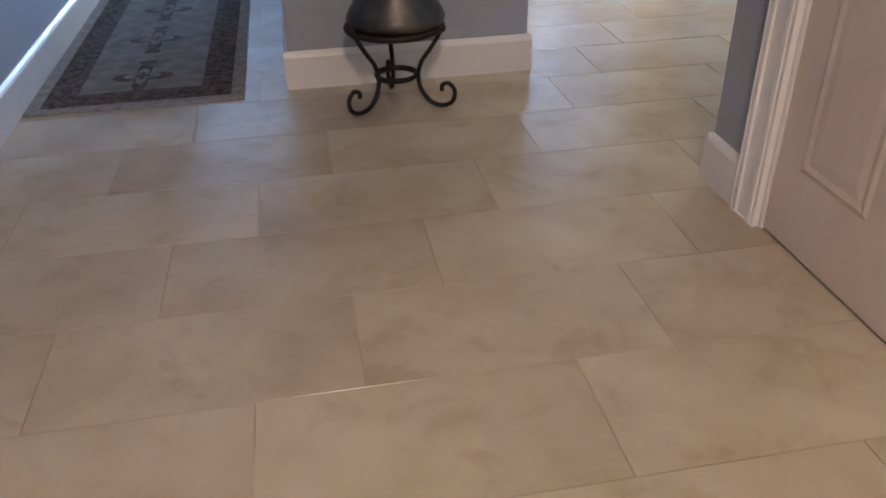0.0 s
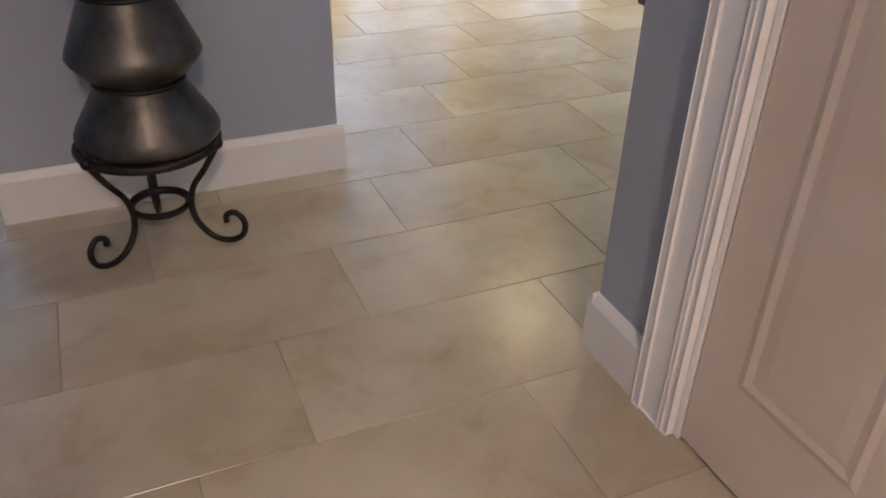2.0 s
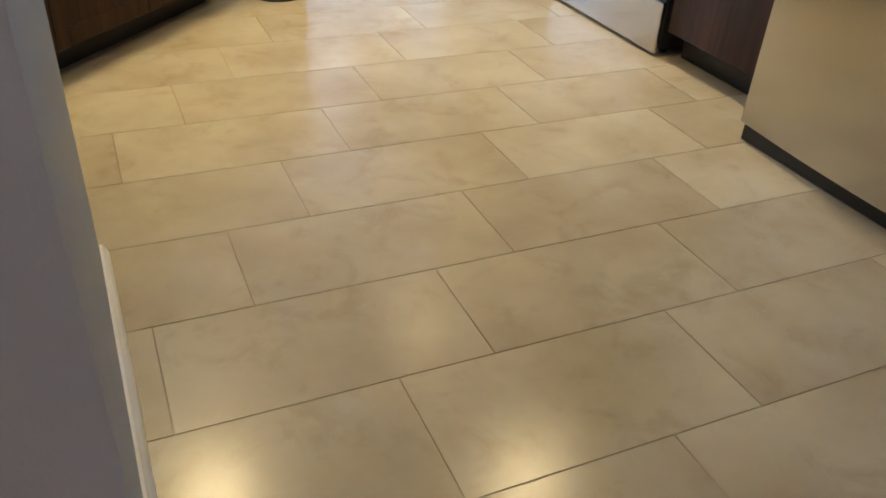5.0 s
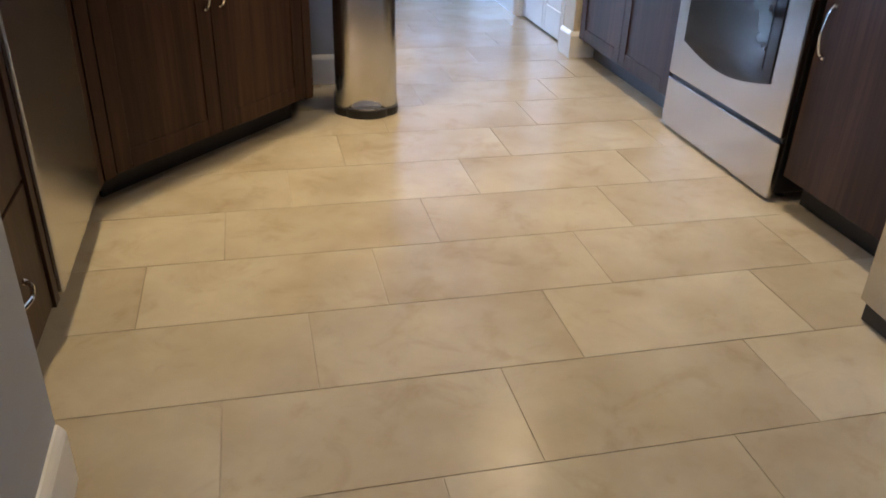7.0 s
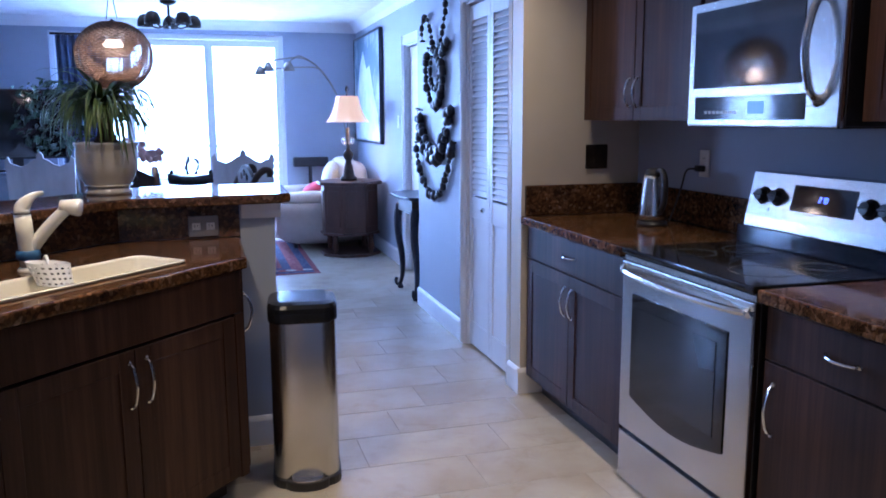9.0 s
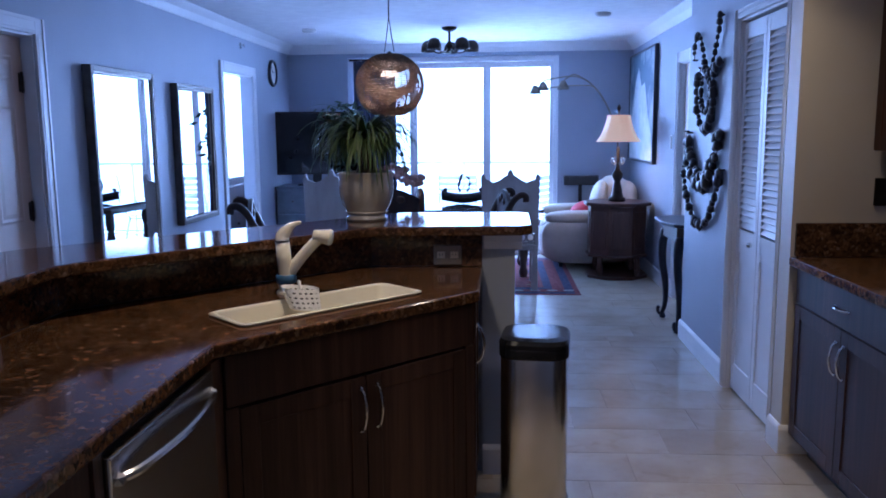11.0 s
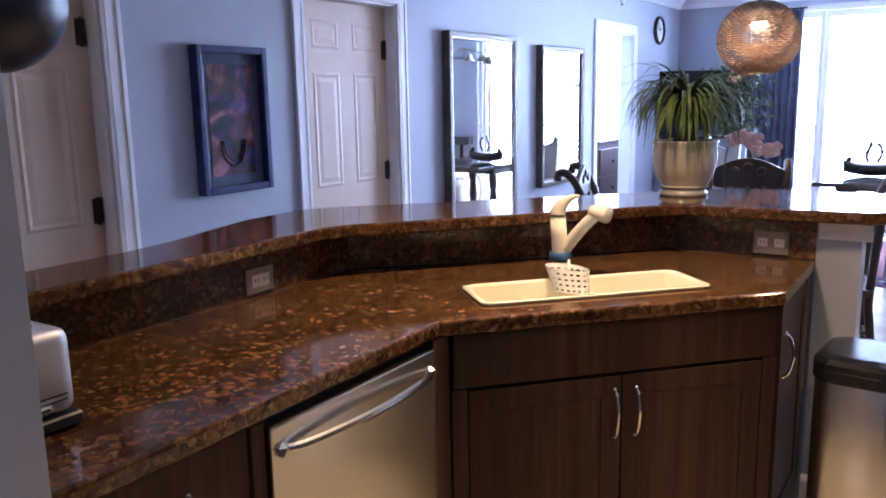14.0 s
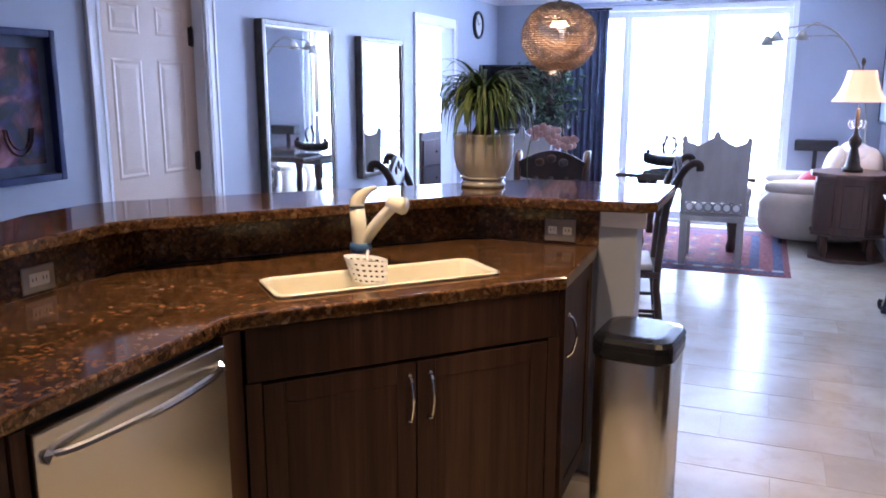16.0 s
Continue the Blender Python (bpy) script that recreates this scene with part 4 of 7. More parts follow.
def refrigerator():
    y0, y1 = 3.255, 4.155
    f = 2.745
    c = thing("refrigerator", (3.1, (y0 + y1) / 2, 0), "stainless steel french door refrigerator with bottom freezer", "refrigerator")
    part("body", box(f + 0.075, EX - 0.03, y0 + 0.006, y1 - 0.006, 0.02, 1.765, 0.004), M_BLACK, c, "black side panels")
    part("base_grille", box(f + 0.03, f + 0.074, y0 + 0.01, y1 - 0.01, 0.0, 0.05, 0.003), M_BLACK, c)

    def bowed(ya, yb, za, zb, bow=0.022):
        n = 14
        pts = [(f + 0.072, ya), (f + 0.072, yb)]
        ymid, half = (y0 + y1) / 2, (y1 - y0) / 2
        pts += [(f + bow * ((ya + (yb - ya) * (1 - k / n) - ymid) / half) ** 2, ya + (yb - ya) * (1 - k / n)) for k in range(n + 1)]
        return prism(pts, za, zb, 0.004, seg=2)
    fr = part("freezer_drawer", bowed(y0, y1, 0.055, 0.668), M_STEEL, c, "bowed brushed steel freezer drawer")
    part("gasket", box(f + 0.03, f + 0.074, y0 + 0.008, y1 - 0.008, 0.669, 0.683), M_BLACK, c)
    ym = (y0 + y1) / 2
    for ya, yb, hy in ((y0, ym - 0.003, ym - 0.05), (ym + 0.003, y1, ym + 0.05)):
        d = part("door", bowed(ya, yb, 0.684, 1.77), M_STEEL, c, "bowed brushed steel door")
        part("handle", pull((f + 0.002, hy, 0.85), (f + 0.002, hy, 1.55), (-0.05, 0, 0), 0.011), M_STEEL, d)
    part("handle", pull((f + 0.015, y0 + 0.1, 0.60), (f + 0.015, y1 - 0.1, 0.60), (-0.06, 0, 0), 0.011), M_STEEL_H, fr)


refrigerator()


def kettle():
    x, y, z = 3.36, 6.10, 0.9145
    k = thing("electric_kettle", (x, y, z), "steel electric kettle with a black handle on the counter", "kettle")
    part("power_base", lathe([(0, 0), (0.066, 0), (0.068, 0.008), (0.062, 0.02), (0, 0.022)], (x, y, z), 32), M_BLACK, k)
    part("jug", lathe([(0, 0.023), (0.06, 0.023), (0.061, 0.05), (0.054, 0.12), (0.043, 0.21), (0.040, 0.225), (0, 0.228)], (x, y, z), 36), M_STEEL, k, "brushed steel jug", True)
    part("lid", lathe([(0.039, 0.228), (0.037, 0.245), (0.02, 0.255), (0.0, 0.256)], (x, y, z), 28), M_BLACK, k, "", True)
    hp = curve_through([(x, y - 0.03, z + 0.238), (x, y - 0.07, z + 0.245), (x, y - 0.095, z + 0.20), (x, y - 0.09, z + 0.11), (x, y - 0.058, z + 0.06)], 6)
    part("handle", tube(hp, 0.014, 10), M_BLACK, k, "", True)
    part("spout", prism([(x - 0.018, y + 0.04), (x + 0.018, y + 0.04), (x, y + 0.075)], z + 0.185, z + 0.215, 0.003), M_STEEL, k)


kettle()


def wall_plate(name, at, normal, up_label, label, wide=0.075, high=0.12, holes=2, plate=None, insert=None, category="outlet"):
    """A wall plate with receptacle faces; normal is the outward horizontal direction."""
    n = Vector((*normal, 0)).normalized()
    m = Matrix.Translation(at) @ Matrix(((n.y, n.x, 0, 0), (-n.x, n.y, 0, 0), (0, 0, 1, 0), (0, 0, 0, 1)))
    c = thing(name, at, label, category)
    part("plate", turned(box(-wide / 2, wide / 2, 0.0005, 0.007, -high / 2, high / 2, 0.003), m), plate or M_PLATE, c)
    for i in range(holes):
        if wide > high:
            u0, v0 = (-0.028 + 0.056 * i) if holes == 2 else 0.0, 0.0
        else:
            u0, v0 = 0.0, (0.022 - 0.044 * i) if holes == 2 else 0.0
        if holes == 1:
            r = part("receptacle", turned(box(-0.034, 0.034, 0.0072, 0.0095, -0.018, 0.018, 0.002), m), insert or M_SHELLWHITE, c)
            for du in (-0.024, -0.012, 0.012, 0.024):
                part("slot", turned(box(du - 0.0014, du + 0.0014, 0.0097, 0.0101, -0.004, 0.006), m), M_BLACK, r)
            continue
        r = part("receptacle", turned(box(u0 - 0.0165, u0 + 0.0165, 0.0072, 0.0095, v0 - 0.0145, v0 + 0.0145, 0.002), m), insert or M_SHELLWHITE, c)
        for du in (-0.006, 0.006):
            part("slot", turned(box(u0 + du - 0.0012, u0 + du + 0.0012, 0.0097, 0.0101, v0 - 0.002, v0 + 0.007), m), M_BLACK, r)
    return c


wall_plate("switch_plate", (3.33, 6.598, 1.20), (0, -1), "", "dark switch plate on the return wall", 0.12, 0.12, 2, M_BRONZE, M_BRONZE, "light switch")
o = wall_plate("outlet", (EX - 0.001, 6.02, 1.19), (-1, 0), "", "wall outlet with the kettle plug in it", 0.075, 0.12, 2, M_SHELLWHITE, M_SHELLWHITE)
plug = thing("kettle_plug", (EX - 0.02, 6.02, 1.168), "black plug and cord of the kettle", "plug")
part("plug_body", box(EX - 0.045, EX - 0.011, 6.00, 6.04, 1.155, 1.182, 0.004), M_BLACK, plug)
part("cord", tube(curve_through([(EX - 0.045, 6.02, 1.168), (EX - 0.075, 6.05, 1.16), (EX - 0.07, 6.09, 1.09), (EX - 0.09, 6.11, 0.99), (EX - 0.12, 6.11, 0.922)], 6), 0.004, 8), M_BLACK, plug, "", True)

# ---- peninsula ----
S2 = math.sqrt(0.5)
EDGE = [(0.87, 3.955), (0.862, 5.05), (1.567, 5.80), (1.567, 6.315)]
BACK = [(1.10, 6.315), (0.235, 5.45), (0.235, 3.955)]


def countertop_with_sink():
    # outline with a sink cut-out: built as a grid-free ring bridged to the hole
    outer = EDGE + BACK
    d = Vector((0.705, 0.75, 0)).normalized()
    n = Vector((-d.y, d.x, 0))
    c = Vector((1.044, 5.574, 0))
    hole = []
    L, Wd, r = 0.352, 0.117, 0.030
    for sx, sy, a0 in ((1, -1, -90), (1, 1, 0), (-1, 1, 90), (-1, -1, 180)):
        for k in range(5):
            a = radians(a0 + 22.5 * k)
            u = sx * (L - r) + r * math.cos(a)
            v = sy * (Wd - r) + r * math.sin(a)
            p = c + d * u + n * v
            hole.append((p.x, p.y))
    bm = bmesh.new()
    for z in (0.914, 0.872):
        vo = [bm.verts.new((x, y, z)) for x, y in outer]
        vh = [bm.verts.new((x, y, z)) for x, y in hole]
        es = [bm.edges.new((vo[i], vo[(i + 1) % len(vo)])) for i in range(len(vo))]
        es += [bm.edges.new((vh[i], vh[(i + 1) % len(vh)])) for i in range(len(vh))]
        bmesh.ops.triangle_fill(bm, use_beauty=True, use_dissolve=False, edges=es)
        if z > 0.9:
            top_o, top_h = vo, vh
        else:
            for a, b in ((top_o, vo), (top_h, vh)):
                for i in range(len(a)):
                    j = (i + 1) % len(a)
                    bm.faces.new((a[i], a[j], b[j], b[i]))
    bmesh.ops.recalc_face_normals(bm, faces=bm.faces[:])
    es = [e for e in bm.edges if e.is_manifold and len(e.link_faces) == 2 and e.calc_face_angle(0) > 1.2 and abs(e.verts[0].co.z - e.verts[1].co.z) < 1e-5
          and any(abs(e.verts[0].co.x - x) + abs(e.verts[0].co.y - y) < 1e-4 for x, y in EDGE)]
    bmesh.ops.bevel(bm, geom=es, offset=0.010, segments=3, affect="EDGES", profile=0.6)
    tagged(part("countertop", bm, M_GRANITE), "polished brown granite peninsula countertop with a sink cut-out", "countertop")
    return c, d, n, hole


SINK_C, SINK_D, SINK_N, SINK_HOLE = countertop_with_sink()


def sink():
    s = thing("kitchen_sink", (SINK_C.x, SINK_C.y, 0.72), "bisque enamel undermount kitchen sink", "sink")
    bm = bmesh.new()
    rings = []
    for k, z in ((1.015, 0.9175), (0.985, 0.919), (0.965, 0.912), (0.95, 0.80), (0.90, 0.745), (0.5, 0.735)):
        rings.append([bm.verts.new((SINK_C.x + (x - SINK_C.x) * k, SINK_C.y + (y - SINK_C.y) * k, z)) for x, y in SINK_HOLE])
    m = len(SINK_HOLE)
    for a, b in zip(rings, rings[1:]):
        for i in range(m):
            bm.faces.new((a[i], a[(i + 1) % m], b[(i + 1) % m], b[i]))
    bm.faces.new(rings[-1])
    bmesh.ops.recalc_face_normals(bm, faces=bm.faces[:])
    bmesh.ops.solidify(bm, geom=bm.faces[:], thickness=-0.004)
    part("bowl", bm, M_CREAMSINK, s, "", True)
    part("drain", lathe([(0, 0.004), (0.03, 0.004), (0.042, 0.001), (0.042, 0)], (SINK_C.x, SINK_C.y, 0.741), 24), M_CHROME, s)


sink()


def faucet():
    b = Vector((0.882, 5.748, 0.914))
    f = thing("kitchen_faucet", b, "bisque single-lever kitchen faucet with a blue band", "faucet")
    part("base_flange", lathe([(0, 0), (0.036, 0), (0.036, 0.006), (0.029, 0.014), (0, 0.014)], b, 28), M_BISQUE, f)
    top = b + Vector((-0.006, -0.012, 0.185))
    part("body", tube([b + Vector((0, 0, 0.012)), b + Vector((0, -0.003, 0.06)), b + Vector((-0.003, -0.007, 0.12)), top], [0.027, 0.027, 0.026, 0.025], 20), M_BISQUE, f, "", True)
    # the lever is hinged on the top of the body and sweeps forward to a thin beak
    cap = part("lever", tube(curve_through([top + Vector((0, 0, 0.004)), top + Vector((0.001, 0.002, 0.020)), top + Vector((0.016, 0.008, 0.042)), top + Vector((0.036, 0.018, 0.058)), top + Vector((0.062, 0.030, 0.066))], 5),
                             [0.0255, 0.0255, 0.0255, 0.0255, 0.025, 0.025, 0.0245, 0.0245, 0.023, 0.0215, 0.020, 0.018, 0.0165, 0.015, 0.0135, 0.012, 0.0105, 0.009, 0.008, 0.007, 0.005], 16, flat=0.72), M_BISQUE, f, "tapered lever handle", True)
    part("seam", tube([(top.x + 0.0252 * math.cos(2 * math.pi * k / 28), top.y + 0.0252 * math.sin(2 * math.pi * k / 28), top.z + 0.002) for k in range(28)], 0.0014, 5, closed=True), M_BRONZE, cap)
    sp = [b + Vector((0.006, 0.0, 0.065)), b + Vector((0.045, -0.002, 0.115)), b + Vector((0.090, -0.006, 0.165)), b + Vector((0.128, -0.010, 0.200))]
    part("spout", tube(curve_through(sp, 6), [0.0215 - 0.003 * k / 18 for k in range(19)], 16), M_BISQUE, f, "", True)
    bm = lathe([(0, -0.036), (0.019, -0.034), (0.0215, -0.016), (0.026, 0.004), (0.029, 0.022), (0.026, 0.030), (0, 0.031)], (0, 0, 0), 24)
    turned(bm, Matrix.Translation(sp[-1] + Vector((0.012, -0.002, 0.004))) @ Matrix.Rotation(radians(98), 4, Vector((0.1, 1, 0))))
    part("spray_head", bm, M_BISQUE, f, "bisque spray head", True)
    bm = lathe([(0.0305, 0.0), (0.0355, 0.003), (0.0365, 0.017), (0.0355, 0.030), (0.0305, 0.033)], (b.x, b.y - 0.002, b.z + 0.036), 28)
    part("band", bm, M_BLUE, f, "blue rubber band", True)
    return b


FB = faucet()


def sponge_caddy():
    c = Vector((0.978, 5.622, 0.886))
    s = thing("sink_caddy", c, "white perforated plastic sink caddy hanging at the faucet", "sink caddy")
    bm = bmesh.new()
    # an oval, two-lobed cup whose wall is cut by rows of holes
    seg, rows = 72, 13
    lean = Vector((-0.32, 0.20, 0.0))
    grid = []
    for j in range(rows + 1):
        z = 0.068 * j / rows
        ring = []
        for i in range(seg):
            a = 2 * math.pi * i / seg
            r = (0.050 + 0.012 * j / rows) * (1 - 0.16 * abs(math.sin(a)) ** 8)
            p = SINK_D * (r * 1.15 * math.cos(a)) + SINK_N * (r * 0.8 * math.sin(a)) + lean * z
            ring.append(bm.verts.new((c.x + p.x, c.y + p.y, c.z + z - 0.16 * p.dot(Vector((0.93, 0.366, 0))))))
        grid.append(ring)
    for j in range(rows):
        for i in range(seg):
            if i % 4 < 2 and j % 3 == 1:
                continue
            k = (i + 1) % seg
            bm.faces.new((grid[j][i], grid[j][k], grid[j + 1][k], grid[j + 1][i]))
    bm.faces.new(grid[0][::-1])
    bmesh.ops.recalc_face_normals(bm, faces=bm.faces[:])
    bmesh.ops.solidify(bm, geom=bm.faces[:], thickness=0.002)
    part("cup", bm, M_WHITE, s)
    # added dark core: stands in for the shade seen through the holes
    bm = bmesh.new()
    rings = []
    for k, z in ((0.80, 0.006), (0.84, 0.03), (0.84, 0.050), (0.70, 0.056)):
        rings.append([bm.verts.new((c.x + p.x * k + lean.x * z, c.y + p.y * k + lean.y * z, c.z + z)) for p in [SINK_D * (0.053 * 1.15 * math.cos(2 * math.pi * i / 24)) + SINK_N * (0.053 * 0.78 * math.sin(2 * math.pi * i / 24)) for i in range(24)]])
    for p, q in zip(rings, rings[1:]):
        for i in range(24):
            bm.faces.new((p[i], p[(i + 1) % 24], q[(i + 1) % 24], q[i]))
    bm.faces.new(rings[-1])
    bm.faces.new(rings[0][::-1])
    bmesh.ops.recalc_face_normals(bm, faces=bm.faces[:])
    part("hole_shade_core", bm, M_NAVY, s, "added dark core that shades the caddy holes", True)
    part("hook", tube(curve_through([(c.x - 0.02, c.y + 0.02, c.z + 0.06), (c.x - 0.03, c.y + 0.045, c.z + 0.085), (c.x - 0.04, c.y + 0.07, c.z + 0.075)], 5), 0.005, 8), M_WHITE, s)


sponge_caddy()

# granite upstand and raised bar
UP = [(1.567, 6.315), (1.10, 6.315), (0.235, 5.45), (0.235, 3.955)]
def offset_band(front, depth_pts, z0, z1):
    pts = front + depth_pts[::-1]
    return prism(pts, z0, z1)


bm = offset_band(UP, [(1.567, 6.337), (1.09, 6.337), (0.213, 5.459), (0.213, 3.955)], 0.9155, 1.052)
tagged(part("backsplash", bm, M_GRANITE), "brown granite upstand below the raised bar", "backsplash")
bm = prism([(1.705, 6.338), (1.705, 6.46), (1.035, 6.46), (0.09, 5.515), (0.09, 3.955), (0.2125, 3.955), (0.2125, 5.4595), (1.0905, 6.338)], 0, 1.05)
structure("half_wall", bm, M_WALL, "grey painted half wall carrying the raised bar", "half wall")
bm = prism([(1.568, 6.316), (1.705, 6.316), (1.705, 6.3375), (1.568, 6.3375)], 0, 1.05)
structure("half_wall_end", bm, M_WALL, "painted end post of the half wall", "half wall")
run("baseboard_half_wall", BASE, [((1.721, 6.316), (1.568, 6.316)), ((1.705, 6.46), (1.705, 6.316)), ((1.04, 6.46), (1.721, 6.46)), ((0.09, 5.515), (1.035, 6.46)), ((0.09, 3.955), (0.09, 5.52))], 0, M_TRIM, "white baseboard of the half wall")
run("trim_half_wall_cap", [(0, -0.06), (0.012, -0.06), (0.014, -0.03), (0.03, 0), (0, 0)], [((1.735, 6.316), (1.575, 6.316)), ((1.705, 6.46), (1.705, 6.316))], 1.05, M_TRIM, "white cap moulding of the half wall")
BAR = [(0.325, 3.955), (0.315, 5.235), (0.355, 5.33), (1.055, 6.145), (1.145, 6.215), (1.735, 6.255), (1.775, 6.295), (1.785, 6.79), (1.75, 6.83), (1.215, 6.825), (1.14, 6.78), (-0.01, 5.60), (-0.05, 5.50), (-0.05, 5.26), (0.06, 4.86), (0.085, 4.70), (0.085, 3.955)]
tagged(part("raised_bar", prism(BAR, 1.052, 1.092, 0.012, seg=3), M_GRANITE), "polished brown granite raised bar counter", "bar counter")


def face_frame(a, b, z0, z1):
    """Frame of a cabinet face between plan points a and b: u along, outward to the right."""
    a, b = Vector((*a, 0)), Vector((*b, 0))
    u = (b - a).normalized()
    o = Vector((u.y, -u.x, 0))
    L = (b - a).length
    m = Matrix(((u.x, -o.x, 0, a.x), (u.y, -o.y, 0, a.y), (0, 0, 1, 0), (0, 0, 0, 1)))
    return m, L


def local_pull(m, p, q, r=0.005, off=0.028):
    return turned(pull(p, q, (0, -off, 0), r), m)


def angled_door(parent, m, u0, u1, z0, z1, fw=0.06):
    leaf = part("door", turned(box(u0 + 0.002, u1 - 0.002, -0.016, 0, z0 + 0.002, z1 - 0.002), m), M_WOOD, parent)
    for a, b in ((u0, u0 + fw), (u1 - fw, u1)):
        part("stile", turned(box(a, b, -0.02, -0.0162, z0, z1, 0.0012), m), M_WOOD, leaf)
    for c, d in ((z0, z0 + fw), (z1 - fw, z1)):
        part("rail", turned(box(u0 + fw + 0.0003, u1 - fw - 0.0003, -0.02, -0.0162, c, d, 0.0012), m), M_WOOD, leaf)
    return leaf


# sink cabinet on the angled face
SA, SB = (0.852, 5.105), (1.535, 5.832)
m_face, L = face_frame(SA, SB, 0, 0)
c = thing("sink_cabinet", (1.05, 5.65, 0), "dark wood sink cabinet with two doors on the angled face", "base cabinet", "kitchen base cabinets")
part("body", prism([(0.845, 5.112), (1.528, 5.839), (1.528, 5.845), (1.06, 6.30), (0.25, 5.45), (0.25, 5.112)], 0.10, 0.70, 0), M_WOOD, c)
part("rear_rail", prism([(1.06, 6.30), (0.25, 5.45), (0.25, 5.40), (0.30, 5.40), (1.10, 6.24)], 0.70, 0.868), M_WOOD, c)
part("top_panel", turned(box(0.01, L - 0.01, -0.018, 0.0, 0.715, 0.866, 0.0015), m_face), M_WOOD, c, "fixed dark panel under the sink")
for u0, u1, hu in ((0.05, L / 2 - 0.002, L / 2 - 0.022), (L / 2 + 0.002, L - 0.05, L / 2 + 0.044)):
    d = angled_door(c, m_face, u0, u1, 0.108, 0.705)
    part("handle", local_pull(m_face, (hu, -0.02, 0.525), (hu, -0.02, 0.665)), M_CHROME, d, "bowed chrome handle")
part("stile", turned(box(0.004, 0.047, -0.02, 0, 0.10, 0.712, 0.001), m_face), M_WOOD, c)
part("stile", turned(box(L - 0.047, L - 0.004, -0.02, 0, 0.10, 0.712, 0.001), m_face), M_WOOD, c)
part("toe_kick", turned(box(0.06, L - 0.02, 0.085, 0.10, 0, 0.10), m_face), M_BLACK, c, "dark recessed toe kick")

c = thing("end_cabinet", (1.35, 6.1, 0), "narrow dark wood cabinet at the end of the peninsula", "base cabinet", "kitchen base cabinets")
part("body", prism([(1.529, 5.850), (1.529, 6.308), (1.07, 6.308)], 0.10, 0.868), M_WOOD, c)
d = east_door(c, 1.531, 1.551, 5.862, 6.30, 0.108, 0.862, 1)
part("handle", pull((1.552, 5.91, 0.62), (1.552, 5.91, 0.76), (0.03, 0, 0)), M_CHROME, d, "bowed chrome handle")
part("toe_kick", box(1.445, 1.46, 5.94, 6.30, 0, 0.10), M_BLACK, c, "dark recessed toe kick")

# dishwasher and drawer cabinet on the straight face
c = thing("dishwasher", (0.55, 4.72, 0), "stainless steel dishwasher with a bowed bar handle", "dishwasher")
part("tub", box(0.26, 0.828, 4.435, 5.015, 0.10, 0.868, 0.002), M_BLACK, c)
d = part("door", box(0.829, 0.868, 4.432, 5.018, 0.115, 0.852, 0.005, seg=2), M_STEEL_H, c, "brushed stainless door")
part("handle", pull((0.868, 4.46, 0.797), (0.868, 4.992, 0.797), (0.042, 0, 0), 0.0105), M_STEEL_H, d, "bowed steel bar handle")
part("toe_panel", box(0.775, 0.79, 4.435, 5.015, 0.005, 0.112), M_BLACK, c)
c = thing("drawer_cabinet", (0.55, 4.18, 0), "dark wood drawer cabinet beside the dishwasher", "base cabinet", "kitchen base cabinets")
part("body", box(0.26, 0.828, 3.957, 4.428, 0.10, 0.868, 0.001), M_WOOD, c)
part("filler", box(0.829, 0.856, 4.392, 4.428, 0.10, 0.866, 0.001), M_WOOD, c)
for z0, z1 in ((0.715, 0.866), (0.415, 0.707), (0.108, 0.407)):
    d = part("drawer_front", box(0.829, 0.849, 3.96, 4.389, z0, z1, 0.0015), M_WOOD, c)
    zm = (z0 + z1) / 2
    part("handle", pull((0.85, 4.11, zm), (0.85, 4.24, zm), (0.028, 0, 0)), M_CHROME, d, "bowed chrome handle")
part("toe_kick", box(0.755, 0.77, 3.957, 4.43, 0, 0.10), M_BLACK, c, "dark recessed toe kick")
c = thing("corner_filler", (0.84, 5.06, 0.10), "dark wood filler strip at the inside corner", "cabinet filler")
part("strip", prism([(0.829, 5.021), (0.862, 5.021), (0.866, 5.086), (0.852, 5.10), (0.829, 5.108)], 0.10, 0.868), M_WOOD, c)

wall_plate("outlet", (0.2355, 5.03, 0.962), (1, 0), "", "brushed metal outlet plate on the granite upstand", 0.112, 0.076, 1, M_PLATE)
wall_plate("outlet", (1.423, 6.3145, 0.964), (0, -1), "", "brushed metal double outlet plate on the granite upstand", 0.118, 0.085, 2, M_PLATE)


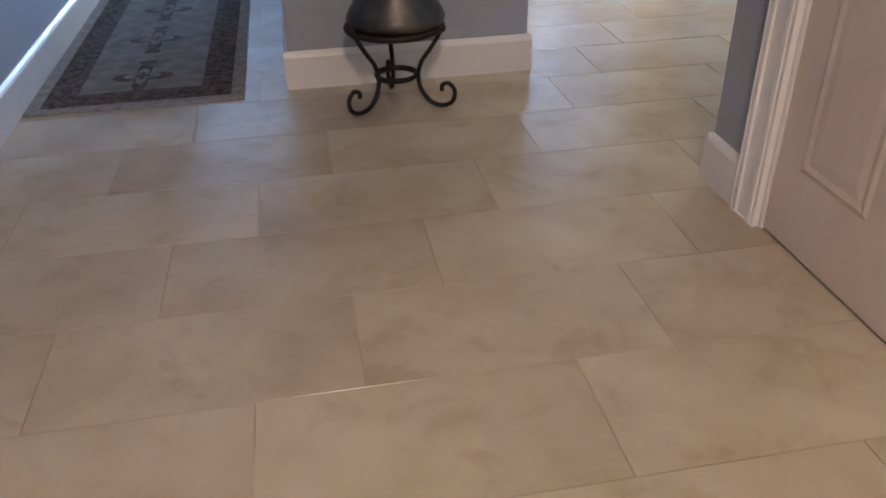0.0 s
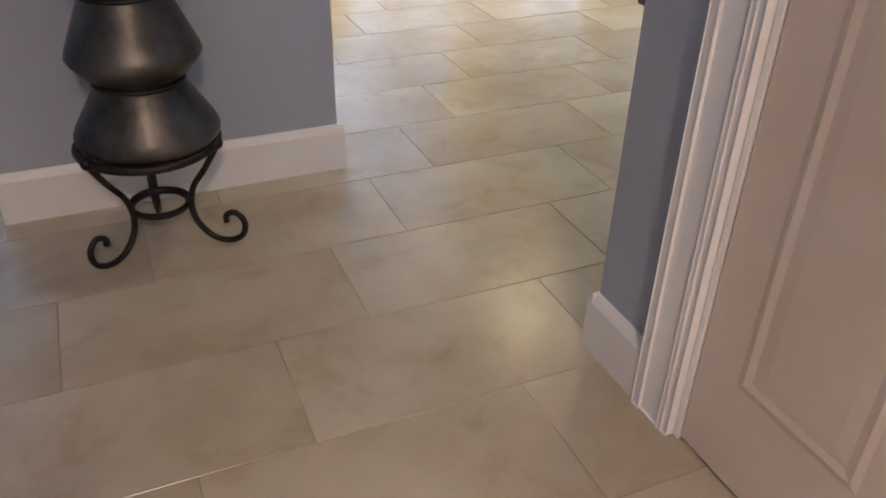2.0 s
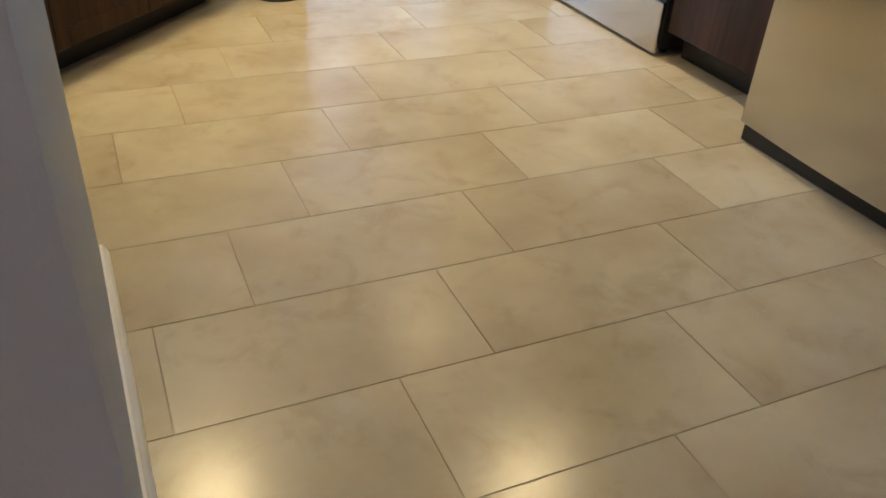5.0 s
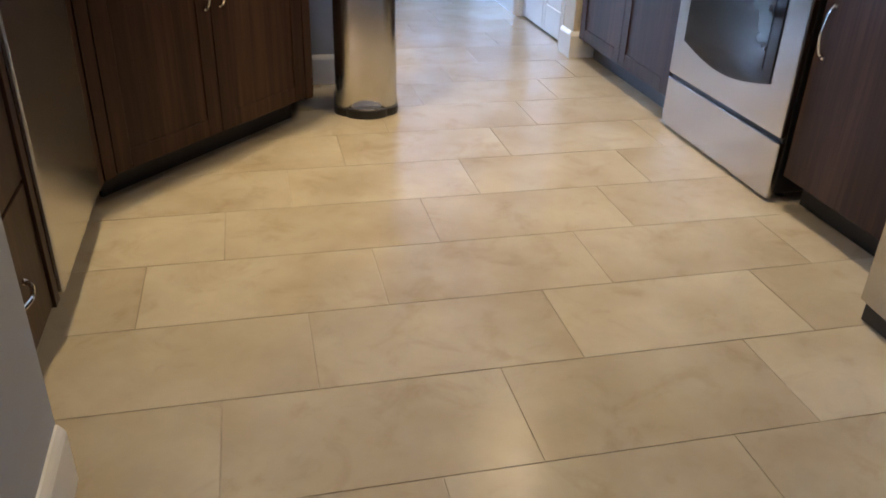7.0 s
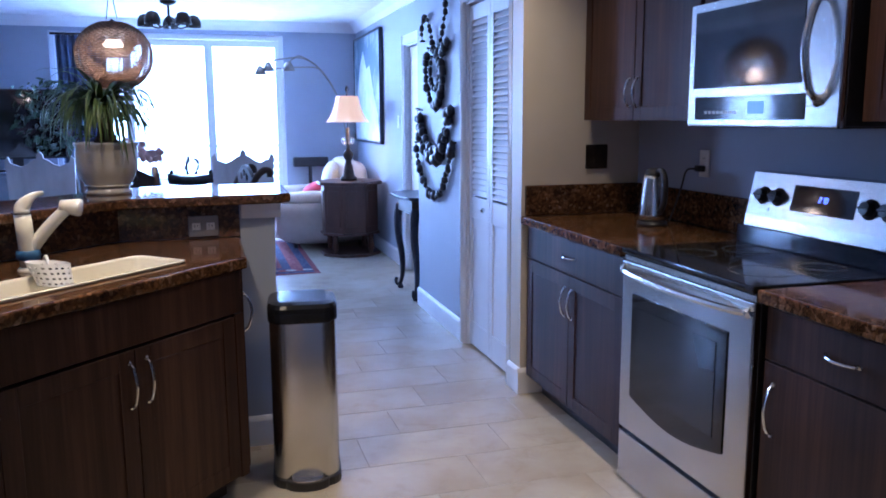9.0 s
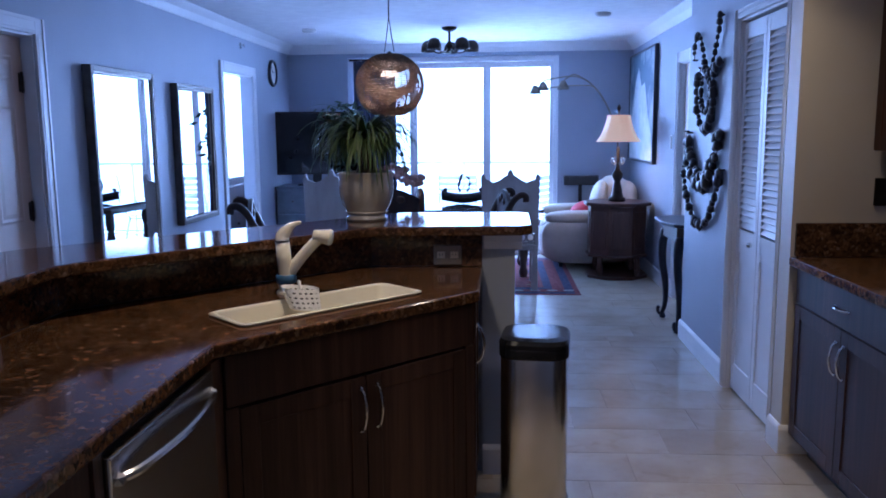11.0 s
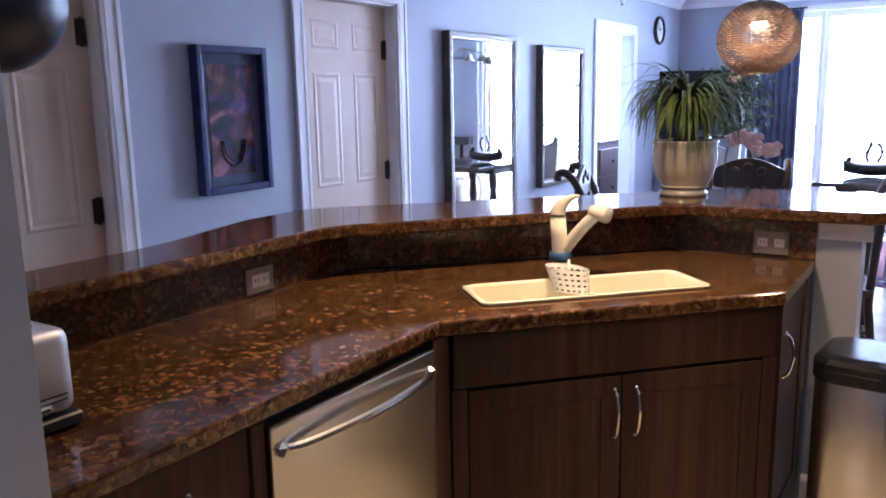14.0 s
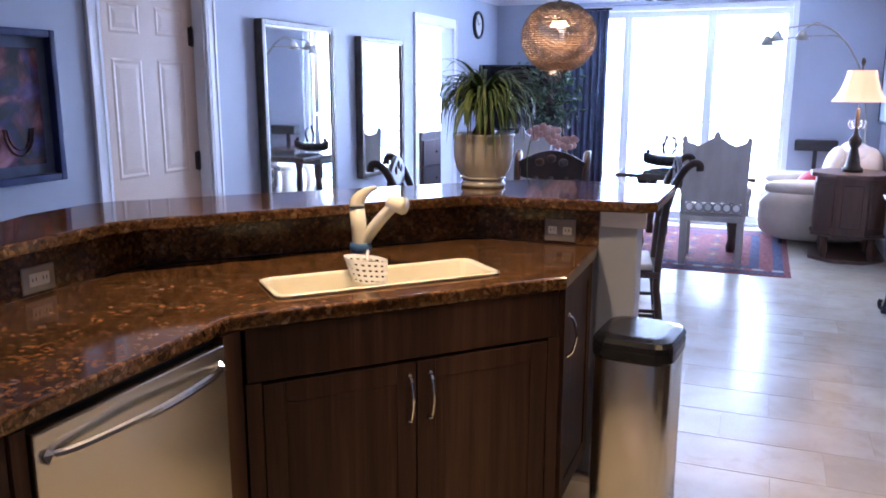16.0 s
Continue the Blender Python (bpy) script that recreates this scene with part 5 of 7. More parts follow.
def toaster():
    x, y, z = 0.535, 4.09, 0.9145
    t = thing("toaster", (x, y, z), "brushed steel two-slot toaster with a black base", "toaster")
    part("base", box(x - 0.11, x + 0.13, y - 0.09, y + 0.085, z + 0.004, z + 0.028, 0.004), M_BLACK, t)
    part("shell", box(x - 0.105, x + 0.125, y - 0.085, y + 0.08, z + 0.029, z + 0.185, 0.028, seg=5), M_ALU, t, "brushed steel shell", True)
    for dy in (-0.035, 0.03):
        part("slot", box(x - 0.07, x + 0.07, y + dy - 0.012, y + dy + 0.012, z + 0.1845, z + 0.1865), M_BLACK, t)
    for dz in (0.055, 0.065):
        part("groove", box(x + 0.1252, x + 0.1262, y - 0.06, y + 0.06, z + dz, z + dz + 0.003), M_BLACK, t)
    part("lever", box(x + 0.126, x + 0.142, y - 0.02, y + 0.02, z + 0.048, z + 0.058, 0.003), M_CHROME, t)
    for i in range(3):
        part("button", lathe([(0, 0.004), (0.006, 0.004), (0.007, 0)], (x + 0.095, y - 0.05 + 0.03 * i, z + 0.184), 12), M_CHROME, t)
    part("cord", tube(curve_through([(x, y + 0.082, z + 0.02), (x + 0.03, y + 0.12, z + 0.008), (x - 0.08, y + 0.17, z + 0.008), (x - 0.2, y + 0.15, z + 0.008)], 8), 0.0035, 6), M_BLACK, t)


toaster()

# dark globe lamp over the counter end
c = thing("globe_pendant", (0.672, 4.088, 1.52), "dark bronze globe pendant lamp hanging over the counter", "pendant lamp")
part("globe", lathe([(0, 0)] + [(0.112 * math.sin(math.pi * k / 18), 0.112 - 0.112 * math.cos(math.pi * k / 18)) for k in range(1, 18)] + [(0, 0.224)], (0.672, 4.088, 1.535), 36), M_FRAME, c, "glossy dark globe", True)
part("neck", lathe([(0, 0), (0.03, 0), (0.022, 0.05), (0.008, 0.06), (0, 0.06)], (0.672, 4.088, 1.755), 20), M_BRONZE, c)
part("cord", tube([(0.672, 4.088, 1.82), (0.672, 4.088, CEIL - 0.02)], 0.004, 8), M_BLACK, c)
part("canopy", lathe([(0, 0), (0.055, 0), (0.06, -0.018), (0, -0.022)], (0.672, 4.088, CEIL), 24), M_BRONZE, c)

# slim bin
def bin_can():
    x, y = 1.775, 5.985
    b = thing("step_bin", (x, y, 0), "slim brushed steel step bin with a black lid", "trash can")
    turn = Matrix.Translation((x, y, 0)) @ Matrix.Rotation(radians(-6), 4, "Z")

    def outline(w, d, r, n=6):
        pts = []
        for sx, sy, a0 in ((1, -1, -90), (1, 1, 0), (-1, 1, 90), (-1, -1, 180)):
            for k in range(n):
                a = radians(a0 + 90 * k / (n - 1))
                pts.append((sx * (w - r) + r * math.cos(a), sy * (d - r) + r * math.sin(a)))
        return pts
    part("foot", turned(prism(outline(0.132, 0.15, 0.07), 0.0, 0.032, 0.004), turn), M_BLACK, b)
    part("body", turned(prism(outline(0.125, 0.143, 0.066), 0.033, 0.645, 0.002), turn), M_STEEL, b, "brushed steel body", True)
    part("collar", turned(prism(outline(0.131, 0.149, 0.07), 0.646, 0.685, 0.006), turn), M_NAVY, b)
    bm = bmesh.new()
    rings = []
    for k, z in ((1.0, 0.6855), (1.0, 0.70), (0.93, 0.714), (0.7, 0.72)):
        rings.append([bm.verts.new((px * k, py * k, z)) for px, py in outline(0.131, 0.149, 0.07)])
    m = len(rings[0])
    for p, q in zip(rings, rings[1:]):
        for i in range(m):
            bm.faces.new((p[i], p[(i + 1) % m], q[(i + 1) % m], q[i]))
    bm.faces.new(rings[-1])
    bm.faces.new(rings[0][::-1])
    part("lid", turned(bm, turn), M_NAVY, b, "glossy black lid")
    part("skirt", turned(prism([(0.085 * math.cos(a), -0.135 + 0.052 * math.sin(a)) for a in [math.pi + math.pi * k / 14 for k in range(15)]], 0.0, 0.034, 0.005), turn), M_BLACK, b)
    part("pedal", turned(prism([(0.062 * math.cos(a), -0.150 + 0.034 * math.sin(a)) for a in [2 * math.pi * k / 28 for k in range(28)]], 0.0345, 0.043, 0.003), turn), M_CHROME, b, "oval steel foot pedal")


bin_can()

# ---- hall ----
def urn_stand():
    cx, cy = 0.443, 2.775
    s = thing("urn_stand", (cx, cy, 0), "black wrought iron plant stand with three scrolled feet", "plant stand")
    part("top_ring", tube([(cx + 0.152 * math.cos(2 * math.pi * k / 40), cy + 0.152 * math.sin(2 * math.pi * k / 40), 0.262) for k in range(40)], 0.011, 8, closed=True), M_IRON, s, "", True)
    part("lower_ring", tube([(cx + 0.066 * math.cos(2 * math.pi * k / 32), cy + 0.066 * math.sin(2 * math.pi * k / 32), 0.10) for k in range(32)], 0.010, 8, closed=True, flat=0.8), M_IRON, s, "", True)
    for k in range(3):
        a = radians(-28 + 120 * k)
        prof = [(0.156, 0.270), (0.152, 0.250), (0.120, 0.197), (0.088, 0.15), (0.076, 0.10), (0.086, 0.055), (0.118, 0.018), (0.158, 0.009), (0.192, 0.026), (0.200, 0.062), (0.180, 0.086), (0.158, 0.078), (0.156, 0.060)]
        pts = curve_through([(cx + r * math.cos(a), cy + r * math.sin(a), z) for r, z in prof], 6)
        part("leg", tube(pts, 0.0075, 8), M_IRON, s, "scrolled iron leg", True)
        part("knob", ball((cx + 0.158 * math.cos(a), cy + 0.158 * math.sin(a), 0.266), 0.015, 2), M_IRON, s, "", True)
    cx += 0.006
    u = thing("tiered_urn", (cx, cy, 0.256), "dark pewter tiered floor urn on the iron stand", "urn")
    prof = [(0, 0.0), (0.132, 0.0), (0.150, 0.030), (0.151, 0.040), (0.143, 0.058), (0.092, 0.145), (0.088, 0.162), (0.104, 0.172), (0.131, 0.205), (0.135, 0.216), (0.130, 0.232), (0.086, 0.335),
            (0.084, 0.348), (0.098, 0.358), (0.120, 0.388), (0.125, 0.404), (0.116, 0.428), (0.076, 0.505), (0.072, 0.518), (0.086, 0.528), (0.102, 0.552), (0.096, 0.59), (0.064, 0.65), (0.058, 0.70), (0.075, 0.735), (0.068, 0.735), (0.05, 0.70), (0, 0.70)]
    part("body", lathe([(r * 1.05, z) for r, z in prof], (cx, cy, 0.256), 48), M_PEWTER, u, "", True)
    for z, r in ((0.155, 0.095), (0.342, 0.091), (0.512, 0.079)):
        part("band", tube([(cx + r * math.cos(2 * math.pi * k / 40), cy + r * math.sin(2 * math.pi * k / 40), 0.256 + z) for k in range(40)], 0.005, 6, closed=True), M_IRON, u, "", True)


urn_stand()


def flat_rug(name, x0, x1, y0, y1, bands, label, motifs):
    r = thing(name, ((x0 + x1) / 2, (y0 + y1) / 2, 0), label, "rug")
    z = 0.0012
    for nm, inset, mat in bands:
        bm = box(x0 + inset, x1 - inset, y0 + inset, y1 - inset, z, z + 0.006 if inset == 0 else z + 0.0012)
        part(nm, bm, mat, r)
        z += 0.0062 if inset == 0 else 0.0014
    for cx, cy, size, mat, petals in motifs:
        bm = bmesh.new()
        pts = []
        n = 48
        for k in range(n):
            a = 2 * math.pi * k / n
            q = size * (0.66 + 0.34 * math.cos(petals * a))
            pts.append((cx + 0.72 * q * math.cos(a), cy + q * math.sin(a)))
        prism(pts, z, z + 0.001, bm=bm)
        part("motif", bm, mat, r)
    return r


mots = []
for k in range(5):
    cy = 3.22 + k * 0.46
    mots += [(-0.44, cy, 0.15, M_RUGFADED, 4), (-0.44, cy + 0.165, 0.045, M_RUGFADED, 2), (-0.44, cy - 0.165, 0.045, M_RUGFADED, 2)]
r = flat_rug("hall_runner", -0.79, -0.07, 2.93, 5.55, [("fringe_band", 0.0, M_RUGGREY), ("outer_border", 0.045, M_RUGDARK), ("inner_border", 0.120, M_RUGFADED), ("field", 0.150, M_BEIGEFIELD)],
             "worn grey oriental hall runner with a dark border", mots)
for k in range(5):
    cy = 3.22 + k * 0.46
    for sc, mt in ((0.085, M_BEIGEFIELD), (0.035, M_RUGFADED)):
        pts = [(-0.44 + 0.8 * sc * (0.7 + 0.3 * math.cos(4 * a)) * math.cos(a), cy + sc * (0.7 + 0.3 * math.cos(4 * a)) * math.sin(a)) for a in [2 * math.pi * i / 40 for i in range(40)]]
        z = 0.0145 if sc > 0.06 else 0.0157
        part("motif", prism(pts, z, z + 0.001), mt, r)

# recessed ceiling lights, all out of view; the fourth fixture goes with the added fill
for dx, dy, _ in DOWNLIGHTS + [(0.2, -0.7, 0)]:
    d = thing("ceiling_downlight", (dx, dy, CEIL), "white recessed ceiling downlight, lit, placed out of view", "ceiling light", "recessed ceiling downlights")
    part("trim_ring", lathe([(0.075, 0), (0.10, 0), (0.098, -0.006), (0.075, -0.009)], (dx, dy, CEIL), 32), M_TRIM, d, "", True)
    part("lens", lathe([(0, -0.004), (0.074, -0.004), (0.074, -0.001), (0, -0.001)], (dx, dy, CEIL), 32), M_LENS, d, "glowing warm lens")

# ---- west wall: picture, mirrors, clock ----
def wall_frame(name, y0, y1, z0, z1, depth, border, label, category, inside, material):
    f = thing(name, (WX + 0.002, (y0 + y1) / 2, z0), label, category)
    xa, xb = WX + 0.002, WX + depth
    for a, b, c, d in ((y0, y0 + border, z0, z1), (y1 - border, y1, z0, z1), (y0 + border, y1 - border, z0, z0 + border), (y0 + border, y1 - border, z1 - border, z1)):
        part("frame_rail", box(xa, xb, a, b, c, d, 0.006, seg=2), material, f)
    inside(f, xa, xb, y0 + border, y1 - border, z0 + border, z1 - border)
    return f


def print_inside(f, xa, xb, y0, y1, z0, z1):
    part("mat_board", box(xa + 0.004, xa + 0.012, y0 - 0.004, y1 + 0.004, z0 - 0.004, z1 + 0.004), M_MAT, f)
    w = 0.045
    part("print", box(xa + 0.0125, xa + 0.014, y0 + w, y1 - w, z0 + w, z1 - w), M_ART, f, "dark red abstract print")
    ym, zm = (y0 + y1) / 2, (z0 + z1) / 2
    m_gold = surface("art_gold", (0.03, 0.022, 0.015), (0.16, 0.10, 0.07), 40, 0.5, bump=0, spec=0.2)
    for k, rr in enumerate((0.075, 0.058)):
        pts = [(xa + 0.0165, ym + rr * math.cos(a), zm - 0.09 + 1.5 * rr * math.sin(a)) for a in [math.pi * (1.0 + i / 20) for i in range(21)]]
        part("pale_arc", tube(pts, 0.005 - 0.002 * k, 5, flat=0.25), m_gold, f)


def mirror_inside(f, xa, xb, y0, y1, z0, z1):
    # the smaller glass sits a little askew in its deep frame
    askew = -1.9 if y1 - y0 < 0.75 else -2.4
    ym = (y0 + y1) / 2
    bm = box(-0.003, 0.003, -(y1 - y0) / 2, (y1 - y0) / 2, z0 - 0.002, z1 + 0.002)
    turned(bm, Matrix.Translation((xa + 0.022, ym, 0)) @ Matrix.Rotation(radians(askew), 4, "Z"))
    part("mirror_glass", bm, M_MIRROR, f, "silvered mirror glass")
    for a, b, c, d in ((y0, y0 + 0.012, z0, z1), (y1 - 0.012, y1, z0, z1), (y0 + 0.012, y1 - 0.012, z0, z0 + 0.012), (y0 + 0.012, y1 - 0.012, z1 - 0.012, z1)):
        part("inner_bead", box(xb - 0.014, xb - 0.006, a, b, c, d, 0.002), M_BEADGILT, f)


wall_frame("framed_picture", 5.705, 6.115, 1.08, 1.72, 0.05, 0.032, "navy framed dark red and violet abstract print", "picture", print_inside, M_NAVYFRAME)
wall_frame("wall_mirror", 7.665, 8.555, 0.22, 1.885, 0.06, 0.034, "tall wall mirror in a deep bronze metal frame", "mirror", mirror_inside, M_CHAMPAGNE)
wall_frame("wall_mirror", 8.965, 9.755, 0.775, 1.85, 0.06, 0.034, "smaller wall mirror in a deep bronze metal frame", "mirror", mirror_inside, M_CHAMPAGNE)

c = thing("wall_clock", (WX + 0.02, 11.78, 2.11), "round dark rimmed wall clock with a pale face", "clock")
bm = lathe([(0.115, 0.0), (0.14, 0.0), (0.145, 0.02), (0.135, 0.035), (0.118, 0.03)], (0, 0, 0), 40)
turned(bm, Matrix.Translation((WX + 0.002, 11.78, 2.11)) @ Matrix.Rotation(radians(90), 4, "Y"))
part("rim", bm, M_FRAME, c, "", True)
bm = lathe([(0, 0.001), (0.116, 0.001), (0.116, 0.015), (0, 0.015)], (0, 0, 0), 40)
turned(bm, Matrix.Translation((WX + 0.002, 11.78, 2.11)) @ Matrix.Rotation(radians(90), 4, "Y"))
part("face", bm, M_CUSHION, c)
for ang, ln in ((20, 0.06), (130, 0.09)):
    bm = box(-0.004, 0.004, 0, ln, 0.0, 0.003)
    turned(bm, Matrix.Translation((WX + 0.019, 11.78, 2.11)) @ Matrix.Rotation(radians(90), 4, "Y") @ Matrix.Rotation(radians(ang), 4, "Z"))
    part("pointer", bm, M_BLACK, c)

# ---- bar: potted palm ----
def strap_leaves(base, n, length, seed, lift, width=0.012, fall=1.0):
    rnd = random.Random(seed)
    bm = bmesh.new()
    for i in range(n):
        a = 2 * math.pi * (i * 0.618 + rnd.random() * 0.08)
        ln = length * rnd.uniform(0.6, 1.25)
        tilt = radians(rnd.uniform(5, 74))
        w = width * rnd.uniform(0.7, 1.25)
        d = Vector((math.cos(a), math.sin(a), 0))
        s = Vector((-d.y, d.x, 0))
        p = Vector(base) + d * 0.012 + Vector((0, 0, rnd.uniform(-0.012, 0.02)))
        heading = tilt
        droop = radians(rnd.uniform(10, 22)) * fall
        curl = rnd.uniform(-0.10, 0.10)
        m = 10
        prev = None
        for k in range(m + 1):
            t = k / m
            ww = w * min(1.0, 0.5 + 2 * t) * (1 - t) ** 0.6 + 0.0004
            fold = Vector((0, 0, 0.3 * ww))
            ring = [bm.verts.new(p - s * ww + fold), bm.verts.new(p), bm.verts.new(p + s * ww + fold)]
            if prev:
                bm.faces.new((prev[0], prev[1], ring[1], ring[0]))
                bm.faces.new((prev[1], prev[2], ring[2], ring[1]))
            prev = ring
            step = ln / m
            p = p + (d * math.cos(heading) + Vector((0, 0, math.sin(heading)))) * step + s * curl * step
            heading = max(heading - droop * (0.5 + t), radians(-84))
    return bm


def bar_plant():
    x, y, z = 1.055, 6.50, 1.0925
    p = thing("potted_palm", (x, y, z), "ponytail palm in a glazed beige stoneware pot on the bar", "potted plant")
    prof = [(0, 0), (0.088, 0), (0.092, 0.012), (0.084, 0.018), (0.082, 0.032), (0.108, 0.07), (0.120, 0.12), (0.121, 0.165), (0.118, 0.19), (0.126, 0.204), (0.123, 0.212), (0.108, 0.212), (0.106, 0.19), (0, 0.185)]
    part("pot", lathe(prof, (x, y, z), 48), M_POT, p, "glazed beige pot", True)
    part("saucer_rim", tube([(x + 0.089 * math.cos(2 * math.pi * k / 40), y + 0.089 * math.sin(2 * math.pi * k / 40), z + 0.036) for k in range(40)], 0.004, 6, closed=True), M_POT, p, "", True)
    part("soil", lathe([(0, 0.191), (0.104, 0.191), (0.104, 0.194), (0, 0.198)], (x, y, z), 32), M_SOIL, p)
    tr = part("trunk", tube(curve_through([(x, y, z + 0.19), (x + 0.004, y, z + 0.25), (x - 0.003, y + 0.003, z + 0.32), (x, y, z + 0.37)], 5), [0.052, 0.05, 0.047, 0.043, 0.038, 0.034, 0.03, 0.027, 0.025, 0.023, 0.021, 0.02, 0.019, 0.018, 0.017, 0.016], 14), M_BARK, p, "", True)
    tagged(part("foliage", strap_leaves((x, y, z + 0.34), 280, 0.275, 5, 0.11, 0.0085, 1.08), M_LEAF, p, "arching green strap leaves"), "", "", "", "")


bar_plant()

# ---- woven pendant over the dining side ----
def wicker_pendant():
    x, y, z = 0.955, 8.15, 1.765
    R = 0.215
    p = thing("wicker_pendant", (x, y, z), "round woven wicker pendant lamp, lit inside", "pendant lamp")
    bm = bmesh.new()
    for k in range(40):
        th = math.pi * (0.09 + 0.78 * k / 39)
        r, zz = R * math.sin(th), R * 0.93 * math.cos(th)
        pts = [(x + (r + 0.004 * (1 if (i + k) % 2 else -1)) * math.cos(2 * math.pi * i / 56), y + (r + 0.004 * (1 if (i + k) % 2 else -1)) * math.sin(2 * math.pi * i / 56), z + zz) for i in range(56)]
        tube(pts, 0.0052, 4, bm, closed=True)
    part("weave", bm, M_WICKER, p, "woven wicker strands")
    for i in range(28):
        a = 2 * math.pi * i / 28
        pts = [(x + R * math.sin(th) * math.cos(a), y + R * math.sin(th) * math.sin(a), z + R * 0.93 * math.cos(th)) for th in [math.pi * (0.08 + 0.77 * k / 12) for k in range(13)]]
        part("rib", tube(pts, 0.003, 4), M_WICKER, p)
    part("diffuser", lathe([(0, 0), (0.05, 0), (0.055, 0.012), (0.04, 0.035), (0, 0.04)], (x, y, z + 0.055), 24), M_BULB, p, "glowing lamp glass", True)
    part("socket", lathe([(0, 0.095), (0.022, 0.095), (0.02, 0.2), (0, 0.215)], (x, y, z), 16), M_BRONZE, p)
    for s in (-1, 1):
        part("hanger", tube([(x + s * 0.03, y, z + 0.21), (x, y, z + 0.42)], 0.003, 6), M_BRONZE, p)
    part("cord", tube([(x, y, z + 0.42), (x, y, CEIL - 0.02)], 0.004, 6), M_BRONZE, p)
    part("canopy", lathe([(0, 0), (0.06, 0), (0.055, -0.02), (0, -0.026)], (x, y, CEIL), 24), M_BRONZE, p)
    lamp = new("pendant_bulb", bpy.data.lights.new("pendant_bulb", "POINT"))
    lamp.data.energy, lamp.data.color, lamp.data.shadow_soft_size = 15, (1.0, 0.76, 0.48), 0.05
    lamp.location = (x, y, z - 0.07)


wicker_pendant()

# ---- chairs and tables of the dining side ----
def carved_side_chair_master():
    s = thing("side_chair", (0, 0, 0), "dark carved wooden chair with scrolled posts and pale cushion", "chair", "chairs round the breakfast table")
    W, D, H = 0.205, 0.20, 0.46
    for sx in (-1, 1):
        part("leg", tube(curve_through([(sx * W, -D, 0), (sx * W * 0.96, -D * 0.98, 0.22), (sx * W * 0.93, -D * 0.95, H)], 5), 0.019, 8), M_CHAIRWOOD, s, "", True)
        back = curve_through([(sx * W, D + 0.05, 0), (sx * W * 0.97, D + 0.01, 0.32), (sx * W * 0.95, D, H), (sx * W * 0.97, D + 0.03, 0.85), (sx * W, D + 0.09, 1.02), (sx * W, D + 0.145, 1.085), (sx * W, D + 0.185, 1.085), (sx * W, D + 0.19, 1.05)], 6)
        part("back_post", tube(back, 0.021, 8), M_CHAIRWOOD, s, "scrolled back post", True)
    part("seat", box(-W - 0.02, W + 0.02, -D - 0.02, D + 0.015, H, H + 0.035, 0.012, seg=2), M_CHAIRWOOD, s)
    part("cushion", box(-W + 0.01, W - 0.01, -D + 0.005, D - 0.025, H + 0.036, H + 0.075, 0.018, seg=3), M_CUSHION, s, "pale seat cushion", True)
    for z in (0.13, 0.27):
        for sx in (-1, 1):
            part("stretcher", tube([(sx * W * 0.97, -D, z), (sx * W * 0.97, D + 0.02, z)], 0.011, 8), M_CHAIRWOOD, s, "", True)
    for yy in (-D, D + 0.02):
        part("stretcher", tube([(-W * 0.97, yy, 0.20), (W * 0.97, yy, 0.20)], 0.011, 8), M_CHAIRWOOD, s, "", True)
    # arched, carved top rail and a splat
    top = [(-W, 0.97)] + [(-W + 2 * W * k / 14, 1.04 + 0.075 * math.sin(math.pi * k / 14)) for k in range(15)] + [(W, 0.97)] + [(W - 2 * W * k / 10, 0.955 - 0.02 * math.sin(math.pi * k / 10)) for k in range(1, 10)]
    bm = prism(top, 0, 0.024, 0.004)
    turned(bm, Matrix.Translation((0, D + 0.105, 0)) @ Matrix.Rotation(radians(90), 4, "X"))
    rail = part("top_rail", bm, M_CHAIRWOOD, s, "arched carved top rail")
    for sx in (-1, 0, 1):
        part("carving", ball((sx * 0.07, D + 0.078, 1.045 + (0.022 if sx == 0 else 0)), 0.024, 2, squash=(1.2, 0.35, 1)), M_CHAIRWOOD, rail, "", True)
    part("cross_rail", box(-W + 0.015, W - 0.015, D + 0.022, D + 0.042, 0.70, 0.745, 0.004), M_CHAIRWOOD, s)
    for k in (-1, 0, 1):
        part("spindle", tube([(k * 0.09, D + 0.032, 0.745), (k * 0.09, D + 0.078, 0.96)], 0.010, 8), M_CHAIRWOOD, s, "", True)
    return s


side_chair = carved_side_chair_master()
copy_thing(side_chair, pose(1.00, 7.80, 0, 0, 0, 10))
copy_thing(side_chair, pose(0.55, 7.44, 0, 0, 0, 104))
side_chair.matrix_basis = pose(1.39, 7.97, 0, 0, 0, -80)


